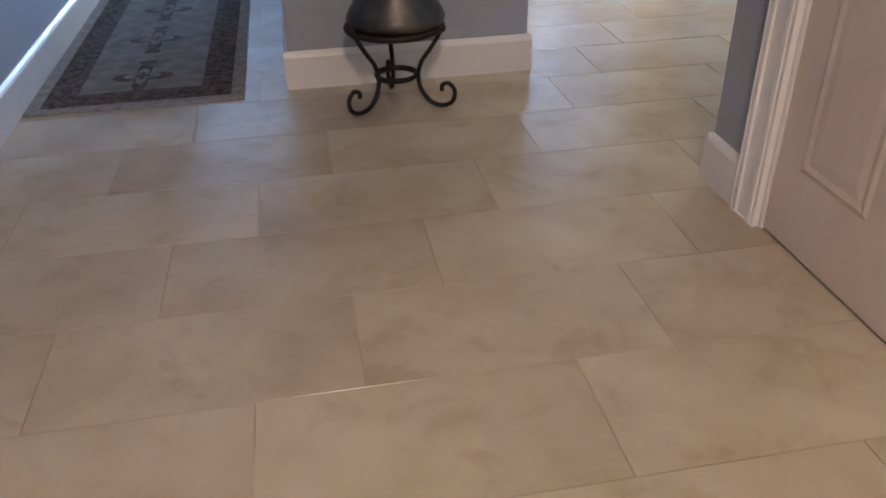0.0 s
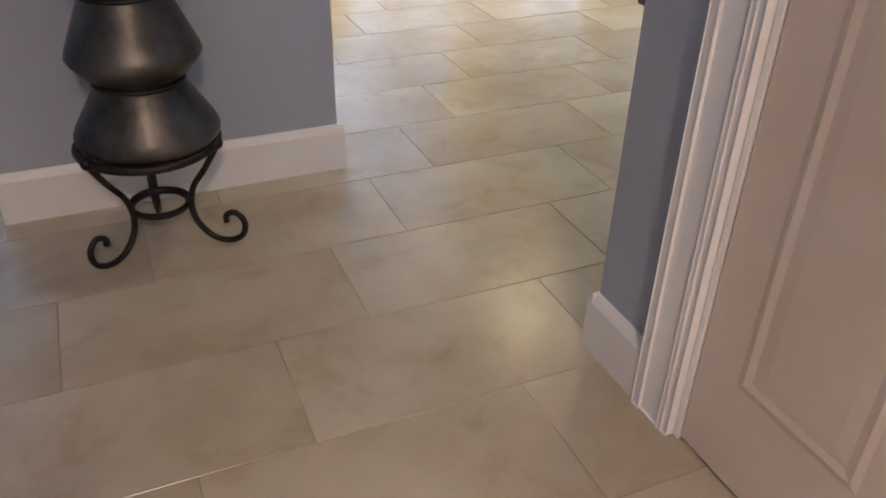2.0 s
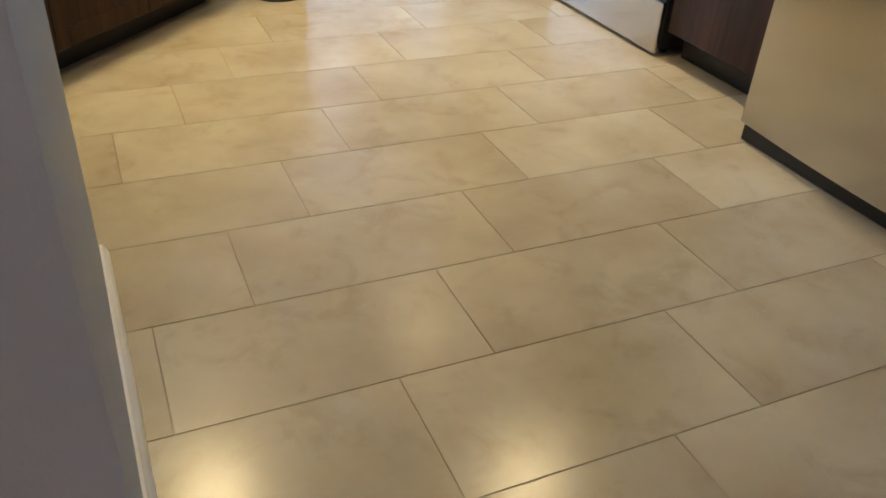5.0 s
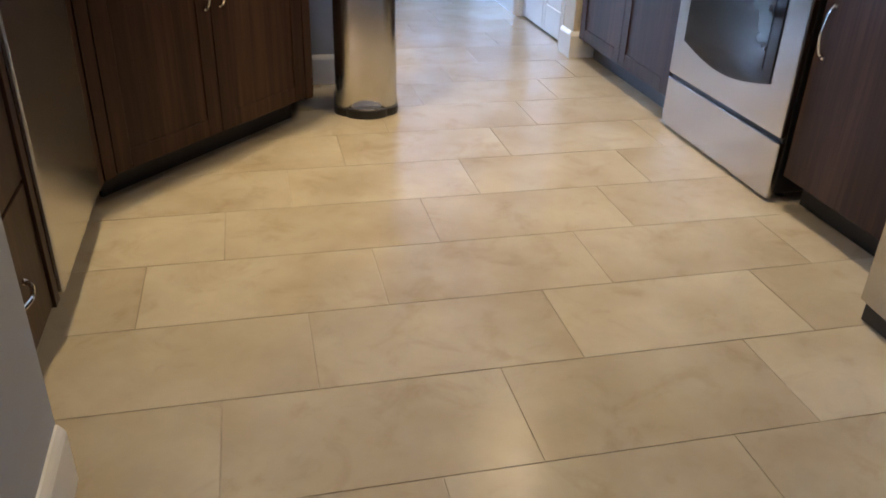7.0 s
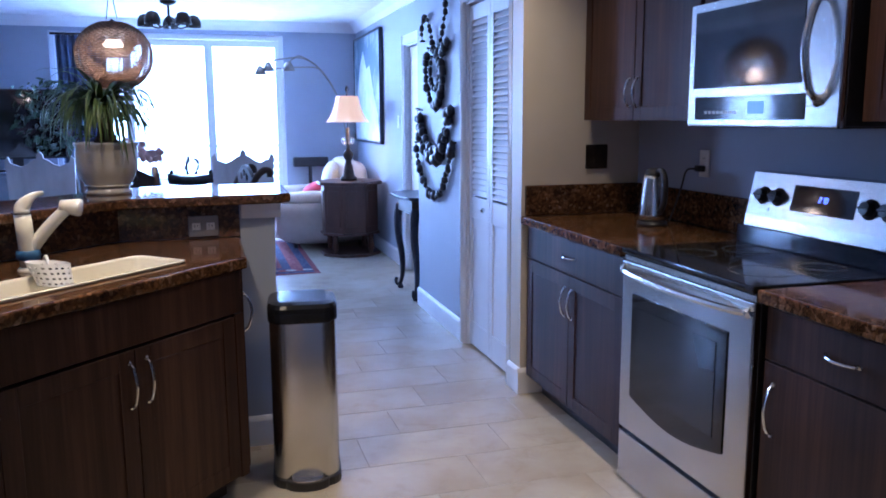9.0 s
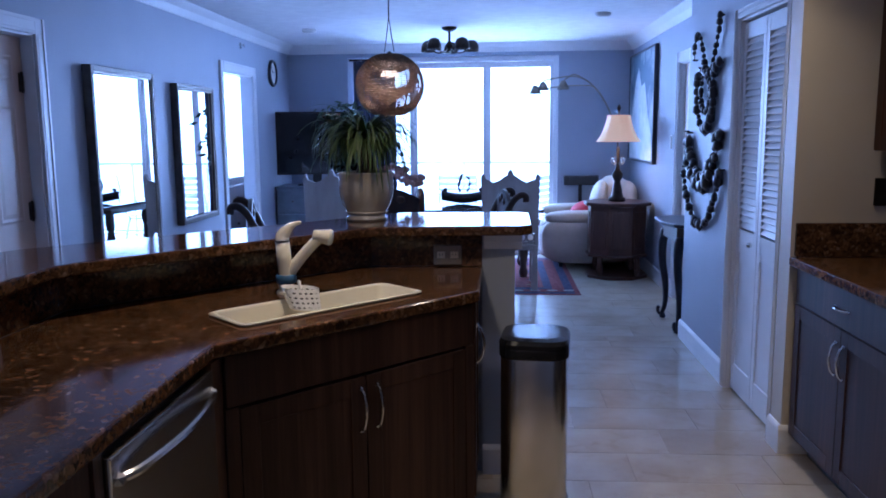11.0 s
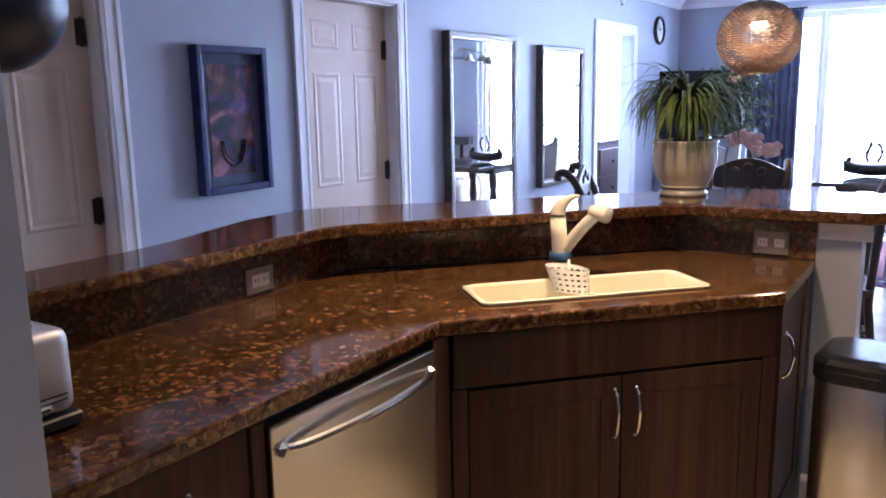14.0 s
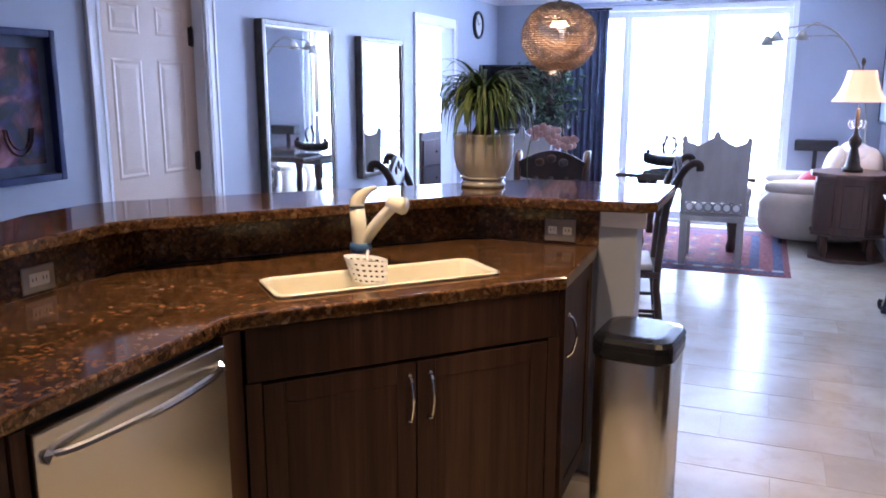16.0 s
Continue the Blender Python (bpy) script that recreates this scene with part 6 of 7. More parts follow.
def carved_chair_master():
    s = thing("dining_chair", (0, 0, 0), "tall pale dining chair with a carved crest and fretwork rail", "dining chair", "chairs round the dining table")
    W = 0.255
    for sx in (-1, 1):
        part("leg", box(sx * 0.225 - 0.028, sx * 0.225 + 0.028, -0.025, 0.03, 0, 0.41, 0.006), M_PALEWOOD, s)
        part("leg", box(sx * 0.225 - 0.026, sx * 0.225 + 0.026, 0.40, 0.452, 0, 0.38, 0.006), M_PALEWOOD, s)
        part("arm", tube(curve_through([(sx * 0.25, 0.0, 0.62), (sx * 0.27, 0.2, 0.63), (sx * 0.27, 0.40, 0.60), (sx * 0.27, 0.45, 0.56)], 5), 0.022, 8), M_PALEWOOD, s, "", True)
        part("arm_post", box(sx * 0.265 - 0.018, sx * 0.265 + 0.018, 0.38, 0.42, 0.38, 0.60, 0.004), M_PALEWOOD, s)
    part("seat", box(-0.255, 0.255, -0.03, 0.46, 0.38, 0.43, 0.012, seg=2), M_PALEWOOD, s)
    part("seat_pad", box(-0.235, 0.235, 0.01, 0.44, 0.431, 0.475, 0.018, seg=3), M_CUSHION, s, "pale seat pad", True)
    crest = [(-W, 0.54), (W, 0.54), (W + 0.012, 0.95), (W + 0.018, 1.06), (W - 0.012, 1.09), (W - 0.03, 1.035), (0.15, 1.005), (0.10, 1.025), (0.055, 1.06), (0.03, 1.07), (0.022, 1.105), (0.0, 1.13)]
    crest += [(-x, z) for x, z in crest[-2:1:-1]]
    bm = prism(crest, 0, 0.035, 0.005)
    turned(bm, Matrix.Translation((0, 0.022, 0)) @ Matrix.Rotation(radians(90), 4, "X"))
    part("backrest", bm, M_PALEWOOD, s, "solid back with a carved crest")
    # dark openwork under the back
    fr = part("fret_rail", box(-0.225, 0.225, -0.006, 0.022, 0.44, 0.455, 0.002), M_PALEWOOD, s)
    for k in range(6):
        cx = -0.185 + k * 0.074
        part("fret_ring", tube([(cx + 0.034 * math.cos(2 * math.pi * i / 20), 0.008, 0.497 + 0.036 * math.sin(2 * math.pi * i / 20)) for i in range(20)], 0.008, 6, closed=True), M_PALEWOOD, s, "", True)
    for sx in (-1, 1):
        part("back_post", box(sx * 0.24 - 0.02, sx * 0.24 + 0.02, -0.01, 0.028, 0.41, 0.56, 0.004), M_PALEWOOD, s)
    return s


chair = carved_chair_master()
copy_thing(chair, pose(0.10, 10.42, 0, 0, 0, 0))
chair.matrix_basis = pose(1.765, 10.36, 0, 0, 0, 0)

t = thing("dining_table", (1.50, 11.2, 0), "long dark lacquered dining table on turned legs", "dining table")
part("tabletop", box(0.93, 2.08, 10.48, 11.92, 0.705, 0.74, 0.008, seg=2), M_GLASSTABLE, t)
part("apron", box(1.05, 1.96, 10.95, 11.80, 0.63, 0.704, 0.003), M_CHAIRWOOD, t)
for lx in (1.10, 1.91):
    for ly in (11.0, 11.74):
        part("leg", lathe([(0, 0.008), (0.035, 0.008), (0.045, 0.06), (0.03, 0.12), (0.05, 0.28), (0.035, 0.45), (0.05, 0.52), (0.045, 0.629), (0, 0.629)], (lx, ly, 0), 16), M_CHAIRWOOD, t, "", True)

r = thing("dining_rug", (1.15, 11.2, 0), "wine and navy oriental rug under the dining table", "rug")
z = 0.0012
for nm, inset, mt, h in (("edge_band", 0, M_RUGWINE, 0.003), ("outer_border", 0.05, M_RUGBLUE, 0.001), ("border_band", 0.13, M_RUGWINE, 0.001), ("inner_border", 0.24, M_RUGBLUE, 0.001), ("field", 0.32, M_RUGWINE, 0.001)):
    part(nm, box(-0.15 + inset, 2.40 - inset, 10.14 + inset, 12.25 - inset, z, z + h), mt, r)
    z += h + 0.0002
for i in range(9):
    for j in range(6):
        cx, cy = 0.30 + i * 0.21, 10.60 + j * 0.24
        pts = [(cx + 0.055 * (0.7 + 0.3 * math.cos(4 * a)) * math.cos(a), cy + 0.065 * (0.7 + 0.3 * math.cos(4 * a)) * math.sin(a)) for a in [2 * math.pi * k / 24 for k in range(24)]]
        part("motif", prism(pts, z, z + 0.0006), M_RUGBLUE if (i + j) % 2 else M_RUGTAN, r)
for i in range(16):
    cx = -0.02 + i * 0.155
    pts = [(cx + 0.05 * math.cos(a), 10.325 + 0.035 * math.sin(a)) for a in [2 * math.pi * k / 12 for k in range(12)]]
    part("motif", prism(pts, 0.0068, 0.0074), M_RUGGREY, r)

c = thing("table_sculpture", (1.30, 11.15, 0.7405), "dark ornate boat-shaped centrepiece bowl", "centrepiece")
bm = bmesh.new()
prev = None
for k in range(17):
    u = -1 + 2 * k / 16
    w = 0.085 * math.sqrt(max(0.02, 1 - u * u * 0.92))
    zc = 0.745 + 0.035 * u * u
    ring = [bm.verts.new((1.30 + u * 0.22, 11.15 + w * math.cos(a), zc + 0.05 + 0.05 * math.sin(a))) for a in [2 * math.pi * i / 12 for i in range(12)]]
    if prev:
        for i in range(12):
            bm.faces.new((prev[i], prev[(i + 1) % 12], ring[(i + 1) % 12], ring[i]))
    else:
        bm.faces.new(ring)
    prev = ring
bm.faces.new(prev[::-1])
bmesh.ops.recalc_face_normals(bm, faces=bm.faces[:])
part("bowl", bm, M_IRON, c, "", True)
part("stem", tube(curve_through([(1.27, 11.15, 0.86), (1.255, 11.15, 0.93), (1.28, 11.15, 1.0), (1.285, 11.15, 1.045)], 6), 0.012, 8), M_IRON, c, "", True)
part("sprig", tube(curve_through([(1.34, 11.15, 0.86), (1.37, 11.15, 0.94), (1.355, 11.15, 1.0), (1.33, 11.15, 1.02)], 6), 0.010, 8), M_IRON, c, "", True)
part("knob", ball((1.12, 11.15, 0.885), 0.022, 2), M_IRON, c, "", True)
part("knob", ball((1.48, 11.15, 0.885), 0.022, 2), M_IRON, c, "", True)

t = thing("breakfast_table", (1.0, 7.42, 0), "dark wooden round breakfast table under the wicker lamp", "table")
part("tabletop", lathe([(0, 0.725), (0.37, 0.725), (0.38, 0.735), (0.38, 0.752), (0.372, 0.76), (0, 0.76)], (1.0, 7.42, 0), 48), M_CHAIRWOOD, t)
part("column", lathe([(0, 0.05), (0.06, 0.05), (0.04, 0.12), (0.032, 0.35), (0.05, 0.48), (0.035, 0.62), (0.08, 0.724), (0, 0.724)], (1.0, 7.42, 0), 24), M_CHAIRWOOD, t, "", True)
part("foot", lathe([(0, 0), (0.22, 0), (0.21, 0.025), (0.08, 0.05), (0, 0.05)], (1.0, 7.42, 0), 32), M_CHAIRWOOD, t, "", True)


def orchid():
    x, y, z = 0.99, 7.50, 0.7605
    o = thing("orchid", (x, y, z), "pink orchid in a dark pot on the round breakfast table", "potted plant")
    part("pot", lathe([(0, 0), (0.055, 0), (0.07, 0.10), (0.076, 0.11), (0.066, 0.11), (0.06, 0.095), (0, 0.09)], (x, y, z), 24), M_FRAME, o, "", True)
    part("stem", tube(curve_through([(x, y, z + 0.09), (x - 0.03, y, z + 0.33), (x + 0.01, y, z + 0.50), (x + 0.12, y, z + 0.49), (x + 0.20, y, z + 0.43)], 6), 0.004, 6), M_LEAF, o)
    rnd = random.Random(3)
    for k in range(11):
        u = k / 10
        cx, cz = x + 0.01 + 0.20 * u, z + 0.50 - 0.07 * u * u + rnd.uniform(-0.025, 0.02)
        bm = bmesh.new()
        for q in range(5):
            a = 2 * math.pi * q / 5 + rnd.random()
            ball((cx + 0.021 * math.cos(a), y - 0.02 + rnd.uniform(-0.014, 0.014), cz + 0.021 * math.sin(a)), 0.017, 2, bm, (1, 0.3, 1))
        part("flower", bm, M_PINK, o, "pink blossom", True)
    part("leaves", strap_leaves((x, y, z + 0.09), 7, 0.16, 9, 0.06, 0.022, 0.9), M_LEAFD, o)


orchid()

# ---- television corner ----
d = thing("tv_dresser", (-0.42, 12.0, 0), "grey painted dresser with drawers under the television", "dresser")
part("carcass", box(-0.79, -0.06, 11.72, 12.22, 0.05, 0.85, 0.004), M_GREYWOOD, d)
part("top", box(-0.80, -0.05, 11.70, 12.23, 0.851, 0.88, 0.005), M_GREYWOOD, d)
for z0 in (0.08, 0.34, 0.60):
    f = part("drawer_front", box(-0.775, -0.075, 11.703, 11.719, z0, z0 + 0.235, 0.003), M_GREYWOOD, d)
    for kx in (-0.6, -0.25):
        part("knob", ball((kx, 11.69, z0 + 0.12), 0.014, 1), M_BRONZE, f, "", True)
part("plinth", box(-0.77, -0.08, 11.74, 12.2, 0, 0.049), M_GREYWOOD, d)
tv = thing("television", (-0.40, 11.95, 0.8805), "flat black television on the dresser", "television")
mt = Matrix.Translation((-0.38, 11.98, 0)) @ Matrix.Rotation(radians(14), 4, "Z")
part("screen_body", turned(box(-0.46, 0.46, 0.0, 0.05, 1.0, 1.70, 0.006), mt), M_BLACK, tv)
part("screen", turned(box(-0.445, 0.445, -0.003, -0.0005, 1.02, 1.685), mt), M_BLACKGLASS, tv, "dark switched-off screen")
part("bezel_strip", turned(box(-0.462, -0.452, -0.004, 0.05, 1.0, 1.70, 0.002), mt), M_STEEL, tv)
part("stand_neck", turned(box(-0.05, 0.05, 0.01, 0.04, 0.90, 1.0, 0.004), mt), M_BLACK, tv)
part("stand_foot", turned(box(-0.22, 0.22, -0.09, 0.11, 0.8808, 0.90, 0.006), mt), M_BLACK, tv)


def corner_tree():
    x, y = 0.12, 11.98
    p = thing("potted_tree", (x, y, 0), "dark leafy potted tree beside the drape", "potted plant")
    part("pot", lathe([(0, 0), (0.13, 0), (0.17, 0.30), (0.18, 0.32), (0.16, 0.32), (0.15, 0.28), (0, 0.27)], (x, y, 0), 28), M_FRAME, p, "", True)
    part("trunk", tube(curve_through([(x, y, 0.26), (x + 0.03, y, 0.7), (x - 0.03, y, 1.1), (x - 0.02, y, 1.45)], 6), 0.018, 8), M_BARK, p, "", True)
    rnd = random.Random(12)
    for k in range(7):
        a = k * 0.9
        z0 = 1.0 + k * 0.07
        part("branch", tube(curve_through([(x - 0.02, y, z0), (x - 0.08 + 0.12 * math.cos(a), y + 0.06 * math.sin(a), z0 + 0.16), (x - 0.14 + 0.26 * math.cos(a), y + 0.12 * math.sin(a), z0 + 0.22)], 4), 0.007, 6), M_BARK, p)
    bm = bmesh.new()
    for i in range(240):
        a = rnd.uniform(0, 2 * math.pi)
        rr = rnd.uniform(0.06, 0.36)
        c = Vector((x - 0.15 + rr * math.cos(a), y - 0.1 + 0.55 * rr * math.sin(a), 1.46 + rnd.uniform(-0.40, 0.36) * (1.1 - rr)))
        d = Vector((rnd.uniform(-1, 1), rnd.uniform(-1, 1), rnd.uniform(-1.2, 0.2))).normalized()
        s = d.orthogonal().normalized()
        ln, w = rnd.uniform(0.07, 0.13), rnd.uniform(0.018, 0.032)
        n = d.cross(s) * 0.008
        v = [bm.verts.new(c), bm.verts.new(c + d * ln * 0.45 + s * w), bm.verts.new(c + d * ln * 0.5 + n), bm.verts.new(c + d * ln * 0.45 - s * w), bm.verts.new(c + d * ln)]
        bm.faces.new((v[0], v[1], v[2]))
        bm.faces.new((v[0], v[2], v[3]))
        bm.faces.new((v[1], v[4], v[2]))
        bm.faces.new((v[2], v[4], v[3]))
    part("crown", bm, M_LEAFD, p, "dark broad leaves")


corner_tree()

# ---- chandelier, smoke detectors ----
def chandelier():
    x, y = 1.18, 11.0
    c = thing("ceiling_chandelier", (x, y, CEIL), "dark bronze chandelier with five bell shades", "chandelier")
    part("canopy", lathe([(0, 0), (0.075, 0), (0.07, -0.02), (0.03, -0.04), (0, -0.042)], (x, y, CEIL), 28), M_BRONZE, c, "", True)
    part("rod", lathe([(0, -0.04), (0.012, -0.04), (0.012, -0.13), (0.03, -0.15), (0.04, -0.18), (0.02, -0.22), (0, -0.24)], (x, y, CEIL), 20), M_BRONZE, c, "", True)
    for k in range(5):
        a = 2 * math.pi * k / 5 + 0.3
        d = Vector((math.cos(a), math.sin(a), 0))
        o = Vector((x, y, CEIL - 0.19))
        part("arm", tube(curve_through([o, o + d * 0.10 + Vector((0, 0, -0.05)), o + d * 0.20 + Vector((0, 0, -0.01)), o + d * 0.22 + Vector((0, 0, 0.03))], 5), 0.008, 8), M_BRONZE, c, "", True)
        e = o + d * 0.225
        part("shade", lathe([(0.02, 0.075), (0.05, 0.06), (0.068, 0.02), (0.072, -0.035), (0.066, -0.035), (0.06, 0.015), (0.02, 0.06)], e, 20), M_BRONZE, c, "dark bell shade", True)


chandelier()
for sx, sy in ((-0.2, 11.0), (2.55, 10.2)):
    d = thing("smoke_detector", (sx, sy, CEIL), "white round smoke detector on the ceiling", "smoke detector")
    part("body", lathe([(0, 0), (0.07, 0), (0.068, -0.022), (0.045, -0.036), (0, -0.038)], (sx, sy, CEIL), 28), M_WHITE, d, "", True)

wall_plate("switch_plate", (FX - 0.001, 10.34, 1.36), (-1, 0), "", "white light switch plate beside the door casing", 0.075, 0.12, 1, M_WHITE, M_WHITE, "light switch")
d = thing("wall_sprinkler", (WX, 10.72, 2.30), "small metal sprinkler head high on the long wall", "sprinkler")
part("escutcheon", turned(lathe([(0, 0), (0.032, 0), (0.028, 0.008), (0, 0.010)], (0, 0, 0), 20), Matrix.Translation((WX + 0.0005, 10.72, 2.30)) @ Matrix.Rotation(radians(90), 4, "Y")), M_CHROME, d, "", True)
part("head", turned(lathe([(0, 0.010), (0.010, 0.010), (0.010, 0.035), (0.018, 0.038), (0, 0.042)], (0, 0, 0), 14), Matrix.Translation((WX + 0.0005, 10.72, 2.30)) @ Matrix.Rotation(radians(90), 4, "Y")), M_CHROME, d)

# ---- sofa corner ----
def puff(cx, cy, cz, sx, sy, sz, p=3.2, tilt=0.0, bm=None):
    """A stuffed cushion: a rounded block of half sizes sx, sy, sz with bulging faces."""
    bm = bm or bmesh.new()
    res = bmesh.ops.create_icosphere(bm, subdivisions=4, radius=1.0)
    m = Matrix.Translation((cx, cy, cz)) @ Matrix.Rotation(radians(tilt), 4, "Y")
    for v in res["verts"]:
        q = v.co
        k = (abs(q.x) ** p + abs(q.y) ** p + abs(q.z) ** p) ** (-1 / p)
        v.co = m @ Vector((q.x * k * sx, q.y * k * sy, q.z * k * sz))
    return bm


s = thing("armchair", (2.68, 12.0, 0), "plump cream leather recliner with padded arms", "armchair")
part("base", box(2.26, 3.14, 11.62, 12.40, 0.06, 0.34, 0.05, seg=3), M_SOFA, s, "", True)
part("arm", puff(2.62, 11.60, 0.30, 0.50, 0.15, 0.245, 3.6), M_SOFA, s, "rounded padded arm", True)
part("arm_pad", puff(2.60, 11.61, 0.545, 0.44, 0.145, 0.075, 2.8), M_SOFA, s, "stuffed arm pad", True)
part("arm", puff(2.62, 12.34, 0.30, 0.48, 0.13, 0.245, 3.6), M_SOFA, s, "rounded padded arm", True)
part("arm_pad", puff(2.60, 12.34, 0.56, 0.44, 0.13, 0.075, 2.8), M_SOFA, s, "stuffed arm pad", True)
part("seat_cushion", puff(2.52, 11.98, 0.42, 0.40, 0.24, 0.10, 3.2), M_SOFA, s, "", True)
part("footrest", puff(2.19, 11.98, 0.27, 0.075, 0.24, 0.19, 3.2), M_SOFA, s, "", True)
part("backrest", puff(2.97, 11.98, 0.52, 0.17, 0.40, 0.41, 3.4, 10), M_SOFA, s, "", True)
part("head_cushion", puff(2.93, 11.98, 0.80, 0.15, 0.35, 0.165, 2.6, 12), M_SOFA, s, "bulging head cushion", True)
for fx in (2.34, 3.05):
    for fy in (11.66, 12.34):
        part("foot", lathe([(0, 0), (0.022, 0), (0.028, 0.06), (0, 0.06)], (fx, fy, 0), 12), M_BLACK, s)
p = thing("throw_pillow", (2.55, 11.95, 0.52), "red throw pillow lying on the armchair", "pillow")
part("pillow_body", puff(2.58, 11.90, 0.60, 0.14, 0.17, 0.085, 2.2, -28), M_RED, p, "", True)
p = thing("throw_pillow", (2.74, 11.85, 0.52), "white throw pillow propped on the armchair back", "pillow")
part("pillow_body", puff(2.745, 11.80, 0.735, 0.085, 0.19, 0.20, 2.2, 14), M_CUSHION, p, "", True)

t = thing("side_table", (2.88, 11.08, 0), "octagonal dark carved wooden side table", "side table")
def octagon(cx, cy, r, n=8):
    return [(cx + r * math.cos(2 * math.pi * (k + 0.5) / n), cy + r * math.sin(2 * math.pi * (k + 0.5) / n)) for k in range(n)]


TC = (2.85, 11.15)
part("tabletop", prism(octagon(*TC, 0.345), 0.725, 0.76, 0.008), M_BROWNWOOD, t)
part("cabinet", prism(octagon(*TC, 0.295), 0.24, 0.724, 0.006), M_BROWNWOOD, t)
for k in range(8):
    a = 2 * math.pi * k / 8
    m = Matrix.Translation((*TC, 0)) @ Matrix.Rotation(a, 4, "Z")
    part("side_panel", turned(box(0.2735, 0.281, -0.08, 0.08, 0.30, 0.67, 0.006), m), M_BROWNWOOD, t)
part("shelf", prism(octagon(*TC, 0.315), 0.215, 0.239, 0.004), M_BROWNWOOD, t)
for k in range(4):
    a = 2 * math.pi * (k + 0.5) / 4
    part("leg", lathe([(0, 0.03), (0.02, 0.03), (0.034, 0.10), (0.024, 0.17), (0.03, 0.214), (0, 0.214)], (TC[0] + 0.26 * math.cos(a), TC[1] + 0.26 * math.sin(a), 0), 12), M_BROWNWOOD, t, "", True)
part("base_ring", prism(octagon(*TC, 0.32), 0.0, 0.03, 0.006), M_BROWNWOOD, t)

l = thing("table_lamp", (*TC, 0.76), "dark table lamp with a lit cream bell shade", "table lamp")
part("base", lathe([(0, 0.0005), (0.085, 0.0005), (0.085, 0.03), (0.06, 0.05), (0.045, 0.14), (0.03, 0.20), (0.05, 0.24), (0.055, 0.275), (0.03, 0.31), (0.018, 0.34), (0.016, 0.54), (0, 0.54)], (*TC, 0.76), 28), M_BRONZE, l, "turned dark base", True)
for k in range(4):
    a = math.pi / 2 * k + 0.4
    part("scroll", tube(curve_through([(TC[0], TC[1], 1.15), (TC[0] + 0.05 * math.cos(a), TC[1] + 0.05 * math.sin(a), 1.13), (TC[0] + 0.075 * math.cos(a), TC[1] + 0.075 * math.sin(a), 1.17), (TC[0] + 0.06 * math.cos(a), TC[1] + 0.06 * math.sin(a), 1.20)], 5), 0.007, 6), M_CHROME, l, "", True)
bm = bmesh.new()
rings = []
for r0, z0 in ((0.215, 1.355), (0.183, 1.395), (0.150, 1.46), (0.125, 1.54), (0.110, 1.615)):
    rings.append([bm.verts.new((TC[0] + r0 * (1 + 0.03 * math.cos(8 * 2 * math.pi * k / 48)) * math.cos(2 * math.pi * k / 48), TC[1] + r0 * (1 + 0.03 * math.cos(8 * 2 * math.pi * k / 48)) * math.sin(2 * math.pi * k / 48), z0)) for k in range(48)])
for a, b in zip(rings, rings[1:]):
    for k in range(48):
        bm.faces.new((a[k], a[(k + 1) % 48], b[(k + 1) % 48], b[k]))
part("shade", bm, M_SHADE, l, "lit cream bell shade", True)
part("finial", lathe([(0, 0), (0.006, 0), (0.006, 0.03), (0.02, 0.07), (0.012, 0.095), (0, 0.11)], (*TC, 1.615), 14), M_BRONZE, l, "", True)
part("harp", tube([(TC[0] - 0.002, TC[1], 1.25), (TC[0], TC[1], 1.62)], 0.004, 6), M_BRONZE, l)
lamp = new("table_lamp_bulb", bpy.data.lights.new("table_lamp_bulb", "POINT"))
lamp.data.energy, lamp.data.color, lamp.data.shadow_soft_size = 10, (1.0, 0.72, 0.42), 0.04
lamp.location = (TC[0] + 0.03, TC[1], 1.47)

s = thing("speaker_box", (2.62, 12.38, 0), "black box speaker on a slim stand by the wall", "speaker")
part("cabinet", box(2.42, 2.82, 12.37 - 0.02, 12.47, 0.84, 0.95, 0.01), M_BLACK, s)
part("stand", box(2.60, 2.64, 12.475 - 0.012, 12.483, 0.02, 0.9), M_BLACK, s)
part("foot", box(2.52, 2.72, 12.463, 12.49, 0, 0.02), M_BLACK, s)

a = thing("arc_lamp", (3.05, 12.36, 0), "arching floor lamp with three small metal shades", "floor lamp")
part("base", lathe([(0, 0), (0.10, 0), (0.10, 0.025), (0.02, 0.035), (0, 0.035)], (3.07, 12.375, 0), 28), M_PLATE, a)
part("pole", tube([(3.07, 12.375, 0.03), (3.05, 12.375, 1.15)], 0.012, 10), M_PLATE, a, "", True)
for (hx, hz, top) in ((2.40, 1.93, 2.12), (2.17, 1.92, 2.10), (2.08, 1.88, 2.0)):
    y = 12.375 - 0.08 * (2.4 - hx)
    part("arc", tube(curve_through([(3.05, 12.375, 1.1), (2.98, 12.37, 1.55), (2.78, y, 1.92), (2.55, y, top - 0.03), (hx + 0.05, y, top - 0.06), (hx, y, hz + 0.09)], 6), 0.008, 8), M_PLATE, a, "", True)
    part("shade", lathe([(0.015, 0.10), (0.03, 0.09), (0.075, 0.0), (0.068, 0.0), (0.025, 0.08)], (hx, y, hz), 20), M_PLATE, a, "small metal shade", True)

